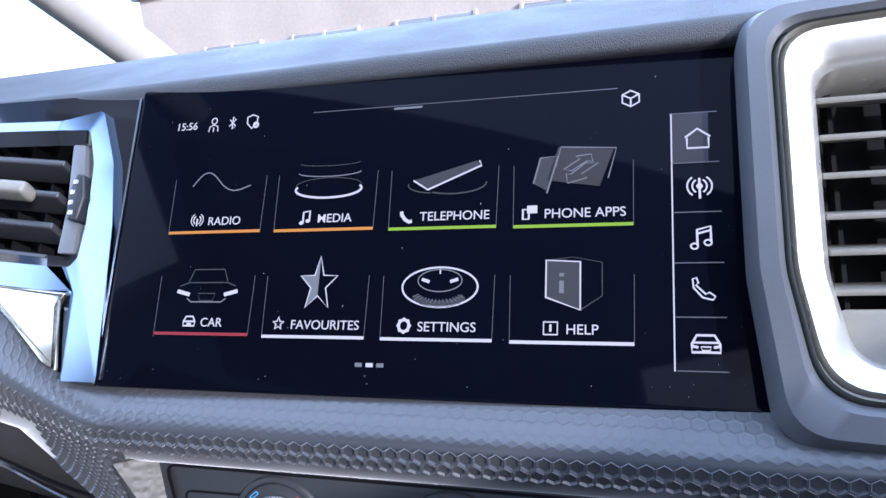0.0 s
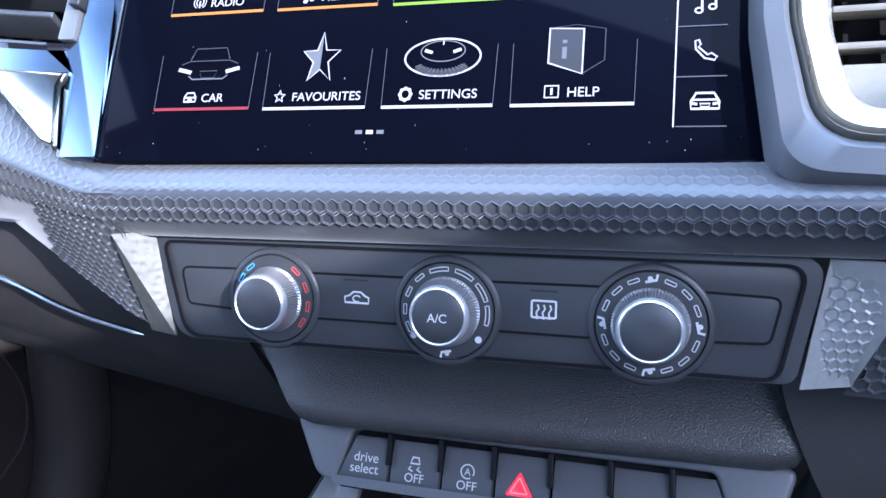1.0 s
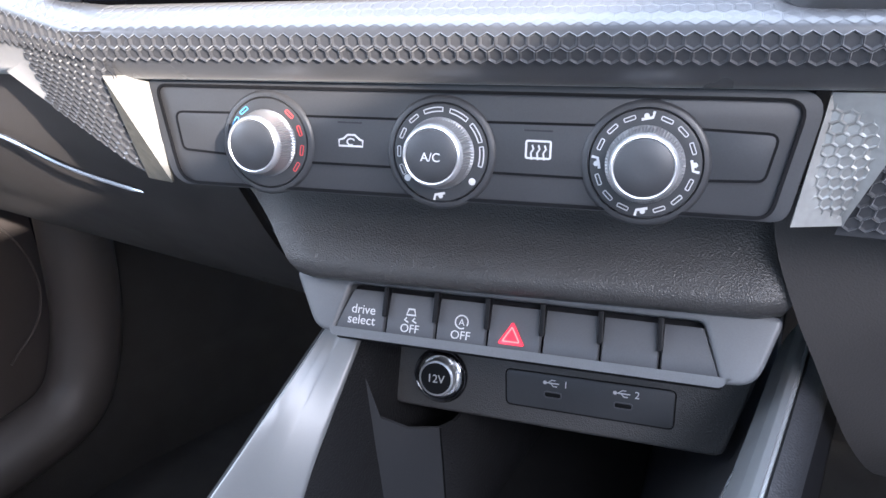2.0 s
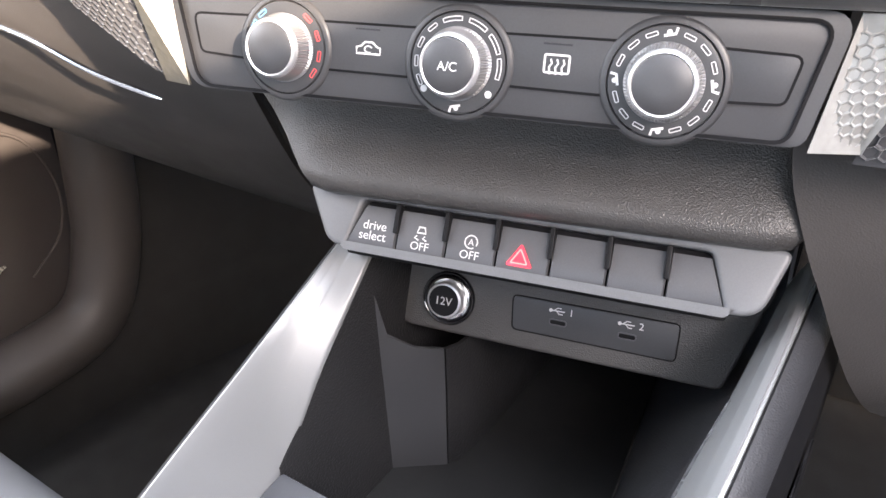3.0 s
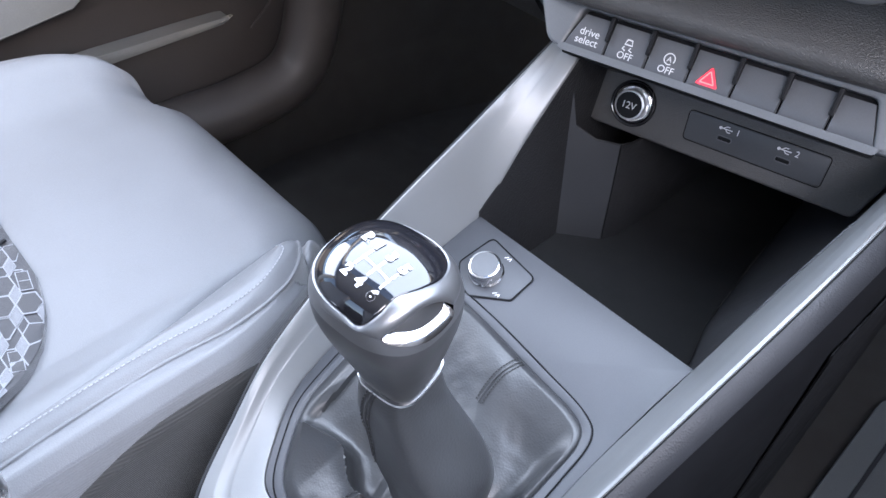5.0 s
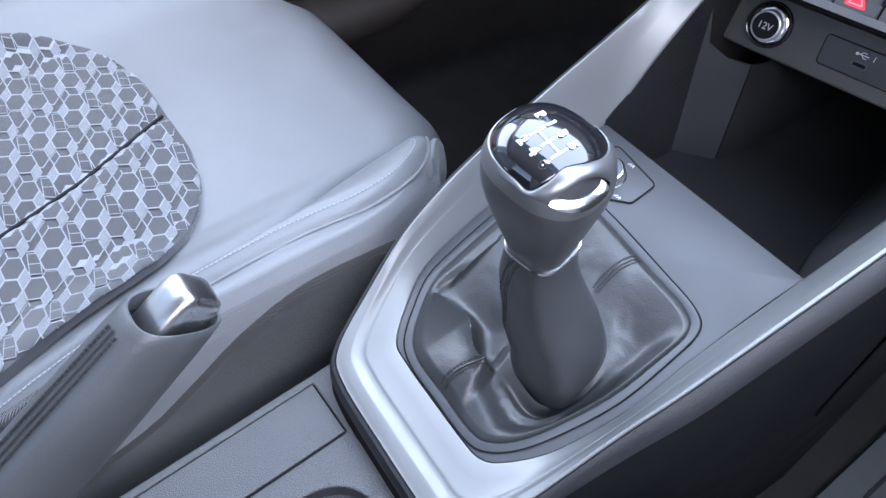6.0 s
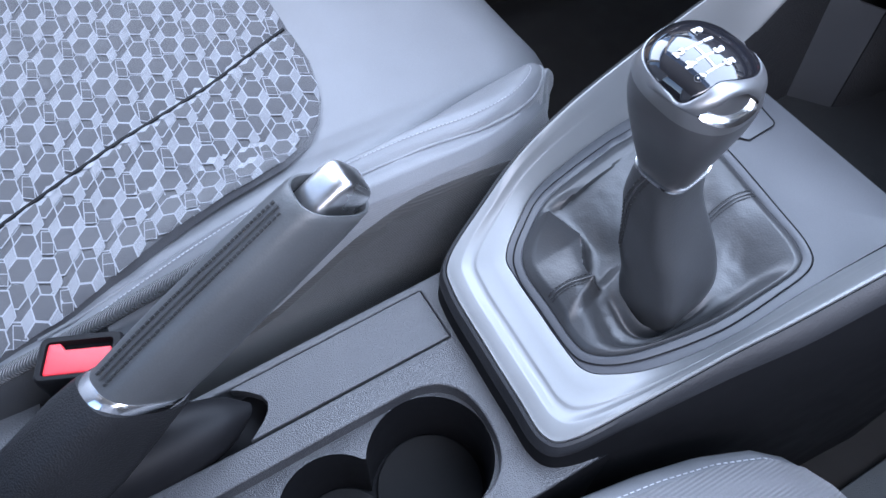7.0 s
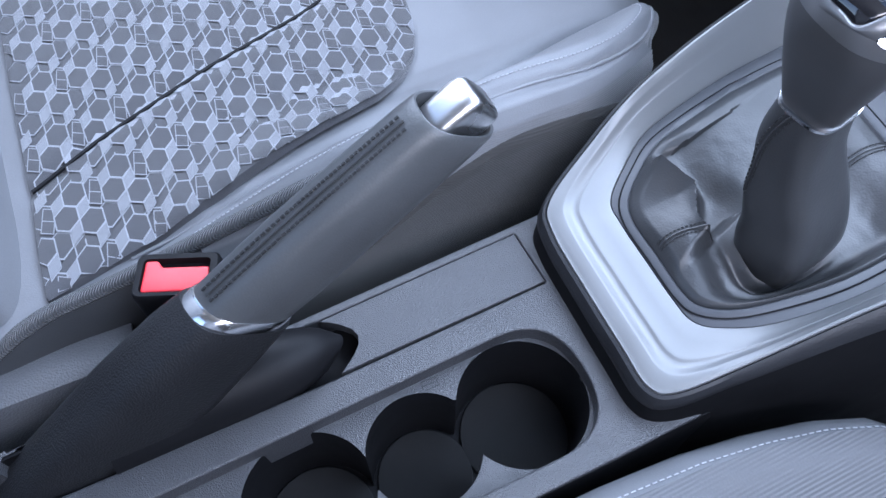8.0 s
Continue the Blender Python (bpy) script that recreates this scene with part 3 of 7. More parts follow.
    return [(gpoly([(cx - 9.5, cy + 9), (cx + 2.5, cy + 8.3), (cx + 2.5, cy - 9), (cx - 9.5, cy - 4.5)]), G_DIM), (gl([(cx - 9.5, cy + 9), (cx + 2.5, cy + 8.3), (cx + 2.5, cy - 9), (cx - 9.5, cy - 4.5)], 0.7, True), G_WHITE), (gl([(cx + 2.5, cy - 9), (cx + 10, cy - 4), (cx + 10, cy + 8)], 0.4), G_DIM), (gl([(cx - 9.5, cy + 9), (cx, cy + 10), (cx + 10, cy + 8)], 0.25), G_DIM), (gl([(cx - 4, cy + 1.5), (cx - 4, cy - 3)], 1.6), G_GREY), (gl([(cx - 4, cy + 3), (cx - 4, cy + 4.2)], 1.6), G_GREY)]


TILES = [("RADIO", "radio", -119.8, -76.4, -8.7, G_ORANGE, -101.5), ("MEDIA", "media", -70, -27, -9, G_ORANGE, -51.2), ("TELEPHONE", "telephone", -20.5, 21.8, -9.6, G_GREEN, -8.2), ("PHONE APPS", "apps", 28.2, 70.9, -10, G_GREEN, 39.4),
         ("CAR", "car", -119.5, -76.2, -51.3, G_RED, -98.3), ("FAVOURITES", "star", -69.9, -27.1, -51.8, G_WHITE, -58), ("SETTINGS", "settings", -20.6, 21.7, -52, G_WHITE, -6.4), ("HELP", "help", 28, 70.6, -52.3, G_WHITE, 47.6)]
for word, kind_of, xa, xb, yb, line, tx in TILES:
    tile = part("menu_tile", gl([(xa, yb), (xa - 0.3, yb + 24)], 0.22), G_LINE, disp, "menu tile with thin side lines")
    part("side_line", gl([(xb, yb), (xb + 0.3, yb + 24)], 0.22), G_LINE, tile)
    part("underline", gl([(xa, yb), (xb, yb)], 1.2), line, tile)
    part("caption", gtext(word, 5.05, tx, yb + 3.0), G_WHITE, tile, "caption reading " + word)
    for bm, mat in icon_for(kind_of, (xa + xb) / 2 + 0.8, yb + 20.5):
        part("icon", bm, mat, tile)
    sx, sy = tx - 5.2, yb + 5
    if kind_of == "radio":
        sm = merge(gl([(sx, sy - 2.2), (sx, sy + 1)], 0.7), gl(arc(sx, sy + 0.4, 1.7, 1.9, -60, 60, 6), 0.5), gl(arc(sx, sy + 0.4, 1.7, 1.9, 120, 240, 6), 0.5), gl(arc(sx, sy + 0.4, 2.9, 2.9, -60, 60, 6), 0.4), gl(arc(sx, sy + 0.4, 2.9, 2.9, 120, 240, 6), 0.4))
    elif kind_of == "media":
        sm = merge(gl([(sx - 1, sy - 2), (sx - 1, sy + 2.4), (sx + 1.8, sy + 3), (sx + 1.8, sy - 1.2)], 0.8), gpoly(arc(sx - 1.7, sy - 2, 1.0, 0.8, 0, 330, 8)), gpoly(arc(sx + 1.1, sy - 1.2, 1.0, 0.8, 0, 330, 8)))
    elif kind_of == "telephone":
        sm = gl([(sx - 2.2, sy + 2), (sx - 2, sy + 0.5), (sx - 0.6, sy - 1.3), (sx + 1, sy - 2.3), (sx + 2.2, sy - 2)], 1.4)
    elif kind_of == "apps":
        sm = merge(gl([(sx - 2.5, sy - 2.2), (sx - 2.5, sy + 1.5), (sx - 0.3, sy + 1.5), (sx - 0.3, sy - 2.2)], 0.8, True), gpoly([(sx - 1, sy + 3), (sx + 2.8, sy + 3), (sx + 2.8, sy), (sx - 1, sy)]))
    elif kind_of == "car":
        sm = merge(gl([(sx - 2.6, sy - 1.8), (sx - 2.6, sy), (sx - 1.6, sy + 2), (sx + 1.6, sy + 2), (sx + 2.6, sy), (sx + 2.6, sy - 1.8)], 0.7, True), gl([(sx - 2.4, sy), (sx + 2.4, sy)], 0.7), gl([(sx - 1, sy - 1), (sx + 1, sy - 1)], 0.9))
    elif kind_of == "star":
        sm = gl([(sx + (2.4 if i % 2 == 0 else 1.0) * math.cos(radians(90 + 36 * i)), sy + (2.6 if i % 2 == 0 else 1.1) * math.sin(radians(90 + 36 * i))) for i in range(10)], 0.6, True)
    elif kind_of == "settings":
        sm = merge(gl(arc(sx, sy, 2.0, 2.2, 0, 360, 16)[:-1], 1.1, True), *[gl([(sx + 2.2 * math.cos(radians(45 * i)), sy + 2.4 * math.sin(radians(45 * i))), (sx + 2.8 * math.cos(radians(45 * i)), sy + 3.0 * math.sin(radians(45 * i)))], 0.9) for i in range(8)])
    else:
        sm = merge(gl([(sx - 2.4, sy - 2.2), (sx - 2.4, sy + 2.2), (sx + 2.4, sy + 2.2), (sx + 2.4, sy - 2.2)], 0.6, True), gl([(sx, sy - 1.2), (sx, sy + 1.4)], 0.8))
    part("symbol", sm, G_WHITE, tile)
for dx, mat in ((-28.3, G_GREY), (-24, G_WHITE), (-19.8, G_GREY)):
    part("page_mark", gl([(dx - 1.4, -61.8), (dx + 1.4, -61.8)], 1.5), mat, disp)
part("clock_digits", gtext("15:56", 4.9, -124.3, 38.6), G_WHITE, disp, "clock reading 15:56")
part("status_symbol", merge(gl(arc(-105.3, 42, 1.3, 1.4, 0, 360, 12)[:-1], 0.5, True), gl([(-107.6, 37), (-107.2, 39.4), (-105.3, 40.2), (-103.4, 39.4), (-103, 37)], 0.5), gl([(-105.3, 39), (-105.3, 37)], 0.5)), G_WHITE, disp)
part("status_symbol", gl([(-97.6, 39), (-94.6, 42), (-96.1, 43.4), (-96.1, 37.6), (-94.6, 39), (-97.6, 42)], 0.5), G_WHITE, disp)
part("status_symbol", merge(gl([(-89, 42.6), (-86.5, 43.6), (-84, 42.6), (-84.2, 39.6), (-86.5, 37.2), (-88.8, 39.6)], 0.6, True), gl(arc(-84.6, 38.8, 1.0, 1.1, 0, 360, 10)[:-1], 0.9, True)), G_WHITE, disp)
part("cube_symbol", merge(gl([(67.6, 39.8), (70.6, 41.4), (73.6, 39.8), (73.6, 36.6), (70.6, 35), (67.6, 36.6)], 0.6, True), gl([(67.6, 39.8), (70.6, 38.2), (73.6, 39.8)], 0.6), gl([(70.6, 38.2), (70.6, 35)], 0.6)), G_WHITE, disp)
side = part("sidebar", gl([(84.5, 31), (83.3, -61)], 0.5), G_WHITE, disp, "bright line of the shortcut bar")
part("sidebar_field", prism([(x * mm, y * mm) for x, y in [(84.6, 31), (97, 30.6), (96.5, 12), (84.35, 12)]], GUI @ shift(0, 0, -0.0001), 0.0001), G_PANEL, side)
for y in (30.8, 11.8, -6.4, -24.4, -43, -60.8):
    part("separator", gl([(84, y), (100, y)], 0.4), G_LINE, side)
cx = 93.2
part("shortcut_symbol", gl([(cx - 4.2, 21.4), (cx, 24.6), (cx + 4.2, 21.4), (cx + 3.6, 21.2), (cx + 3.6, 17.3), (cx - 3.6, 17.3), (cx - 3.6, 21.2)], 0.7, True), G_WHITE, side)
part("shortcut_symbol", merge(gl([(cx, -1.6), (cx, 6)], 0.8), gl(arc(cx, 3, 2.4, 2.6, -60, 60, 6), 0.6), gl(arc(cx, 3, 2.4, 2.6, 120, 240, 6), 0.6), gl(arc(cx, 3, 4.1, 4.0, -55, 55, 6), 0.6), gl(arc(cx, 3, 4.1, 4.0, 125, 235, 6), 0.6), gpoly(arc(cx, 3, 1.1, 1.1, 0, 330, 8))), G_WHITE, side)
part("shortcut_symbol", merge(gl([(cx - 1.4, -18.4), (cx - 1.4, -12.8), (cx + 3, -11.6), (cx + 3, -17.2)], 0.8), gl([(cx - 1.4, -14.2), (cx + 3, -13)], 0.7), gl(arc(cx - 2.4, -18.6, 1.2, 1.0, 0, 360, 10)[:-1], 0.6, True), gl(arc(cx + 2, -17.4, 1.2, 1.0, 0, 360, 10)[:-1], 0.6, True)), G_WHITE, side)
part("shortcut_symbol", gl([(cx - 3.4, -30), (cx - 2.2, -29.6), (cx - 1.6, -31.4), (cx - 2.4, -32.2), (cx + 0.6, -35.2), (cx + 1.8, -34.6), (cx + 3.6, -36), (cx + 2.8, -37.2), (cx - 0.4, -36.4), (cx - 3.2, -33)], 0.6, True), G_WHITE, side)
part("shortcut_symbol", merge(gl([(cx - 4.4, -54.6), (cx - 4.4, -52), (cx - 2.8, -49), (cx + 2.8, -49), (cx + 4.4, -52), (cx + 4.4, -54.6)], 0.8, True), gl([(cx - 3.8, -51.4), (cx + 3.8, -51.4)], 0.7), gl([(cx - 1.6, -52.8), (cx + 1.6, -52.8), (cx + 1.2, -54), (cx - 1.2, -54)], 0.5, True), gl([(cx - 4.2, -52.6), (cx - 2.4, -53)], 0.9), gl([(cx + 4.2, -52.6), (cx + 2.4, -53)], 0.9)), G_WHITE, side)

rng = random.Random(4)
specks = []
for i in range(60):
    x, y = rng.uniform(-0.14, 0.105), rng.uniform(-0.07, 0.052)
    if i % 3 == 0:
        y = -0.07 + abs(rng.gauss(0, 0.006))
    r = rng.uniform(0.00005, 0.00013)
    specks.append(box(r, r * rng.uniform(1, 5), 0.0001, SCREEN @ shift(x, y, 0.0001) @ pose(0, 0, 0, 0, 0, rng.uniform(-25, 25))))
tagged(part("dust", merge(*specks), THREAD, disp, "tiny pale dust specks", smooth=False), kind="stuff")

# ---- air vents ----
vl = thing("air_vent", "piano-black framed air vent with silver surround beside the display", "air vent", group="dashboard vents")
VL = SCREEN @ shift(0, 0, 0.002)
out_l = rounded([(-0.40, 0.056), (-0.187, 0.0472), (-0.164, 0.0508), (-0.1535, 0.025), (-0.148, -0.005), (-0.1425, -0.0722), (-0.160, -0.0722), (-0.1632, -0.034), (-0.40, -0.026)], [0.004, 0.02, 0.003, 0.03, 0.03, 0.001, 0.001, 0.001, 0.004], 6)
in_l = rounded([(-0.39, 0.052), (-0.190, 0.0432), (-0.1705, 0.0420), (-0.1648, 0.025), (-0.1630, -0.004), (-0.1642, -0.019), (-0.168, -0.0232), (-0.180, -0.0225), (-0.39, -0.004)], [0.004, 0.02, 0.004, 0.03, 0.03, 0.004, 0.003, 0.003, 0.004], 6)
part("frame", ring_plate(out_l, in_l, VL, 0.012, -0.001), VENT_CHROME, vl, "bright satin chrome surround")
inner2 = rounded([(-0.385, 0.045), (-0.190, 0.0372), (-0.1735, 0.0364), (-0.1702, 0.022), (-0.1688, 0.0), (-0.1690, -0.014), (-0.1725, -0.0172), (-0.185, -0.0165), (-0.385, 0.004)], [0.004, 0.02, 0.004, 0.03, 0.03, 0.004, 0.003, 0.003, 0.004], 6)
part("inner_frame", ring_plate(in_l, inner2, VL @ shift(0, 0, -0.0012), 0.03, -0.004), PIANO, vl, "glossy black inner frame")
# Near-black sheet standing for the shade deep in the duct.
part("cavity_shade", prism([(-0.4, -0.03), (-0.17, -0.03), (-0.17, 0.05), (-0.4, 0.06)], VL @ shift(0, 0, -0.035), 0.002), BLACK_DEEP, vl)
for v in (0.0335, 0.0180, 0.0030, -0.0120):
    part("slat", box(0.2, 0.0034, 0.016, VL @ shift(-0.285, v + 0.0035, -0.012) @ pose(0, 0, 0, -18, 0, -6.5), 0.0014, 3), PANEL, vl)
for i in range(6):
    part("vane", box(0.0015, 0.07, 0.01, VL @ shift(-0.19 - 0.017 * i, 0.014 + 0.0008 * i, -0.026)), BLACK_DEEP, vl)
part("end_plate", prism(rounded([(-0.1805, 0.0362), (-0.1735, 0.0355), (-0.1700, 0.0147), (-0.1692, -0.0165), (-0.1778, -0.0162), (-0.1772, 0.0043)], 0.001, 3), VL @ shift(0, 0, -0.003), 0.004, 0.0005), STRIP_GREY, vl, "grey end plate")
wheel = part("thumbwheel", prism(rounded([(-0.1714, 0.0200), (-0.1676, 0.0192), (-0.1652, 0.0082), (-0.1670, -0.0026), (-0.1722, -0.0018), (-0.1742, 0.0102)], 0.0014, 4), VL @ shift(0, 0, 0.0012), 0.006, 0.0012, 3), BLACK_SOFT, vl, "black thumbwheel with pale marks")
for k in range(4):
    part("wheel_mark", box(0.0024, 0.0020, 0.0006, VL @ shift(-0.1702 - 0.0014 * math.sin(math.pi * (k + 0.5) / 4), 0.0158 - 0.0048 * k, 0.0012), 0.0004, 2), KNOB_SILVER, wheel)
part("tab", box(0.036, 0.0066, 0.010, VL @ shift(-0.216, 0.0150, -0.001) @ pose(0, 0, 0, -18, 0, -6.5), 0.0024, 3), CHAMPAGNE_DARK, vl, "champagne slider tab")
part("lower_insert", prism(rounded([(-0.215, -0.0300), (-0.1640, -0.0350), (-0.1665, -0.0415), (-0.1615, -0.0690), (-0.170, -0.0660), (-0.210, -0.0330)], [0.002, 0.001, 0.002, 0.001, 0.004, 0.002], 4), VL @ shift(0, 0, 0.0022), 0.008, 0.002, 4), VENT_GLOSS, vl, "glossy metal insert below the vent")
part("side_panel", prism([(-0.40, 0.064), (-0.1465, 0.060), (-0.1455, -0.0735), (-0.165, -0.0735), (-0.167, 0.046), (-0.40, 0.050)], SCREEN @ shift(0, 0, -0.001), 0.008), PIANO, vl, "glossy black strip beside the display")

vr = thing("air_vent", "driver-side air vent with a wide white-silver ring and grey hood", "air vent", group="dashboard vents")
VR = SCREEN @ shift(0, 0, 0.012)
n_r = 7
hood_o = rounded([(0.1065, 0.064), (0.30, 0.078), (0.30, -0.095), (0.1125, -0.083), (0.1065, -0.03)], [0.016, 0.03, 0.03, 0.014, 0.05], n_r)
hood_i = rounded([(0.1165, 0.056), (0.29, 0.068), (0.29, -0.08), (0.1235, -0.070), (0.1165, -0.03)], [0.016, 0.03, 0.03, 0.018, 0.05], n_r)
ring_o = rounded([(0.1185, 0.054), (0.288, 0.066), (0.288, -0.078), (0.1250, -0.0675), (0.1183, -0.03)], [0.016, 0.03, 0.03, 0.018, 0.05], n_r)
ring_i = rounded([(0.1305, 0.040), (0.276, 0.052), (0.276, -0.066), (0.1355, -0.0575), (0.1300, -0.03)], [0.010, 0.02, 0.02, 0.012, 0.05], n_r)
rows = [[Vector((p.x, p.y, z)) for p in loop] for loop, z in ((hood_o, -0.05), (hood_o, -0.004), ([a.lerp(b, 0.25) for a, b in zip(hood_o, hood_i)], 0.001), ([a.lerp(b, 0.8) for a, b in zip(hood_o, hood_i)], 0.002), (hood_i, 0.0), (hood_i, -0.006))]
bm = loft(rows, closed=True)
bm.transform(VR)
part("hood", bm, BUTTON_GREY, vr, "grey rounded hood around the vent")
lip_i = [a.lerp(b, 0.12) for a, b in zip(hood_i, ring_i)]
rows = [[Vector((p.x, p.y, z)) for p in loop] for loop, z in ((hood_i, -0.004), (lip_i, 0.0015), (ring_o, 0.0), (ring_o, -0.008))]
bm = loft(rows, closed=True)
bm.transform(VR)
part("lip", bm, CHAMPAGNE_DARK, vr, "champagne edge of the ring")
rows = [[Vector((p.x, p.y, z)) for p in loop] for loop, z in ((ring_o, -0.003), ([a.lerp(b, 0.15) for a, b in zip(ring_o, ring_i)], 0.001), ([a.lerp(b, 0.8) for a, b in zip(ring_o, ring_i)], -0.002), (ring_i, -0.006), (ring_i, -0.03))]
bm = loft(rows, closed=True)
bm.transform(VR)
# The sun's warmth on the ring is put into its colour.
part("ring", bm, CHAMPAGNE, vr, "wide silver ring with sunlit warmth in its colour")
# Dark sheet in place of the duct's inner shade.
part("cavity_shade", prism([(0.125, -0.07), (0.29, -0.07), (0.29, 0.06), (0.125, 0.06)], VR @ shift(0, 0, -0.04), 0.002), BLACK_DEEP, vr)
for v in (0.0345, 0.021, 0.0075, -0.0065, -0.0185, -0.0315):
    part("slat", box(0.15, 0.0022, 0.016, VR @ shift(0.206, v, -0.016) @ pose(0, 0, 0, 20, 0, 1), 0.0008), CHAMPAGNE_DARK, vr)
for i in range(7):
    part("vane", box(0.0015, 0.1, 0.01, VR @ shift(0.139 + 0.02 * i, -0.008, -0.03)), BLACK_DEEP, vr)
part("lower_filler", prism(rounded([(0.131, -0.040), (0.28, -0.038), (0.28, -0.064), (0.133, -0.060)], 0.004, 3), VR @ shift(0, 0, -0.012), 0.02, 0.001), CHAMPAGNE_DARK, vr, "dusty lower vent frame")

# ---- climate panel ----
clim = thing("climate_panel", "black climate control panel with three silver rotary knobs", "control panel")
co = rounded([(-0.1485, 0.0215), (0.104, 0.0225), (0.0965, -0.0195), (-0.137, -0.0215)], [0.006, 0.008, 0.006, 0.012], 6)
ci = rounded([(-0.1425, 0.0185), (0.0985, 0.0195), (0.0915, -0.0185), (-0.133, -0.0205)], [0.004, 0.006, 0.006, 0.010], 6)
part("outer_frame", ring_plate(co, ci, CLIMATE @ shift(0, 0, 0.0006), 0.02, 0.0004), PANEL, clim, "charcoal outer frame")
part("panel", prism(ci, CLIMATE @ shift(0, 0, -0.0001), 0.02, 0.0004), PANEL, clim, "charcoal panel face")
part("frame_gap", strip2d(ci, 0.0011, CLIMATE @ shift(0, 0, 0.0004), 0.0008, True), BLACK_DEEP, clim)
CI = CLIMATE @ shift(0, 0, 0.0001)


def key_outline(pts, r):
    return strip2d(rounded([(x * mm, y * mm) for x, y in pts], r * mm, 4), 0.0009, CI, 0.0003, True)


PUSH_KEYS = [([(-134.5, 8), (-106, 8.5), (-106, -8.3), (-131.5, -7)], 3), ([(-80, 8.3), (-34, 8.6), (-34, -9.2), (-80, -9.4)], 1.5), ([(-8, 8.8), (38, 9.3), (38, -9), (-8, -9)], 1.5), ([(64, 9.4), (91.5, 8.6), (88.5, -6.6), (64, -7.6)], 3)]
for pts, r in PUSH_KEYS:
    k = part("key", prism(rounded([(x * mm, y * mm) for x, y in pts], r * mm, 4), CLIMATE @ shift(0, 0, 0.0003), 0.004, 0.0003), PANEL, clim)
    part("key_gap", key_outline(pts, r), BLACK_DEEP, k)
part("key_symbol", merge(strip2d([(x * mm, y * mm) for x, y in [(-61.5, -2.2), (-61.5, 0), (-59.5, 0.6), (-58, 2), (-55, 2), (-53, 0.4), (-51.8, 0), (-51.8, -2.2)]], 0.0007, CI, 0.0004, True), strip2d([(x * mm, y * mm) for x, y in arc(-56.6, -0.6, 1.6, 1.2, 30, 300, 8)], 0.0005, CI, 0.0004)), WHITE_PRINT, clim, "recirculation symbol")
part("key_symbol", merge(strip2d(rounded([(x * mm, y * mm) for x, y in [(10.5, 3), (19.1, 3), (19.1, -3), (10.5, -3)]], 0.0006, 3), 0.0007, CI, 0.0004, True), *[strip2d([(x * mm, 1.6 * mm), ((x + 0.5) * mm, 0.2 * mm), ((x - 0.4) * mm, -1.2 * mm), (x * mm, -3.6 * mm)], 0.0006, CI, 0.0004) for x in (12.6, 14.8, 17)]), WHITE_PRINT, clim, "rear demister symbol")
for x in (-57, 14.6):
    part("key_ridge", strip2d([((x - 5) * mm, 6.6 * mm), ((x + 5) * mm, 6.6 * mm)], 0.0006, CI, 0.0003), BLACK_SOFT, clim)


def knob(cx, cy, r_out, marks):
    m = CLIMATE @ shift(cx * mm, cy * mm)
    hub = part("knob_well", lathe([(r_out + 0.0028, 0.0), (r_out + 0.0023, 0.0009), (r_out + 0.0016, 0.0013), (r_out + 0.0004, 0.0014), (r_out, 0.0004), (r_out - 0.0004, 0.0014), (r_out - 0.0012, 0.0016), (0.0125, 0.0016)], m, 64), PANEL, clim, "raised charcoal dial ring")
    grip = part("knob_grip", lathe([(0.0128, 0.0016), (0.0130, 0.0026), (0.0125, 0.0034), (0.0114, 0.0098), (0.0111, 0.0104)], m, 144, 72, 0.0007, (2, 3)), KNOB_GRIP, clim, "knurled satin silver knob")
    part("knob_rim", lathe([(0.0111, 0.0096), (0.0110, 0.0110), (0.0106, 0.0122), (0.0099, 0.0127), (0.0094, 0.0122)], m, 64), KNOB_SILVER, grip, "polished silver rim")
    part("knob_cap", lathe([(0.0095, 0.0108), (0.0094, 0.0123), (0.0089, 0.0127), (0.003, 0.0128)], m, 48), PANEL, grip, "dark grey cap")
    rm = (r_out + 0.0130) / 2 + 0.0002
    for a, kind_of, mat in marks:
        w = math.radians(a)
        mk = m @ Matrix.Rotation(w, 4, "Z") @ shift(rm, 0, 0.0017)
        if kind_of == "bar":
            bm = box(0.0014, 0.0042, 0.0003, mk, 0.0001, 1)
        elif kind_of == "dash":
            bm = strip2d(rounded([(-0.0006, -0.0019), (0.0006, -0.0019), (0.0006, 0.0019), (-0.0006, 0.0019)], 0.0003, 2), 0.00032, mk, 0.0002, True)
        elif kind_of == "long":
            turns = [radians(-13 + 26 * i / 8) for i in range(9)]
            bm = strip2d([((rm + 0.0007) * math.cos(b) - rm, (rm + 0.0007) * math.sin(b)) for b in turns] + [((rm - 0.0007) * math.cos(b) - rm, (rm - 0.0007) * math.sin(b)) for b in reversed(turns)], 0.0004, mk, 0.0002, True)
        elif kind_of == "dot":
            bm = prism(arc(0, 0, 0.0013, 0.0013, 0, 345, 14), mk, 0.0002)
        else:
            bm = merge(prism(arc(0.0, 0.0006, 0.0009, 0.0009, 0, 330, 10), mk, 0.0002), strip2d([(-0.0012, 0.0022), (-0.0004, -0.0014), (0.0016, -0.0018)], 0.0009, mk, 0.0002))
        part("dial_mark", bm, mat, hub)
    return hub


RED_MARKS = [(a, "dash", RED_PRINT) for a in (48, 20, -8, -34)] + [(a, "dash", BLUE_PRINT) for a in (128, 150)]
FAN = [(a, "dash", WHITE_PRINT) for a in (205, 180, 155, 130)] + [(a, "long", WHITE_PRINT) for a in (100, 64, 30, -2)] + [(-38, "dot", WHITE_PRINT), (218, "dot", WHITE_PRINT), (270, "glyph", WHITE_PRINT)]
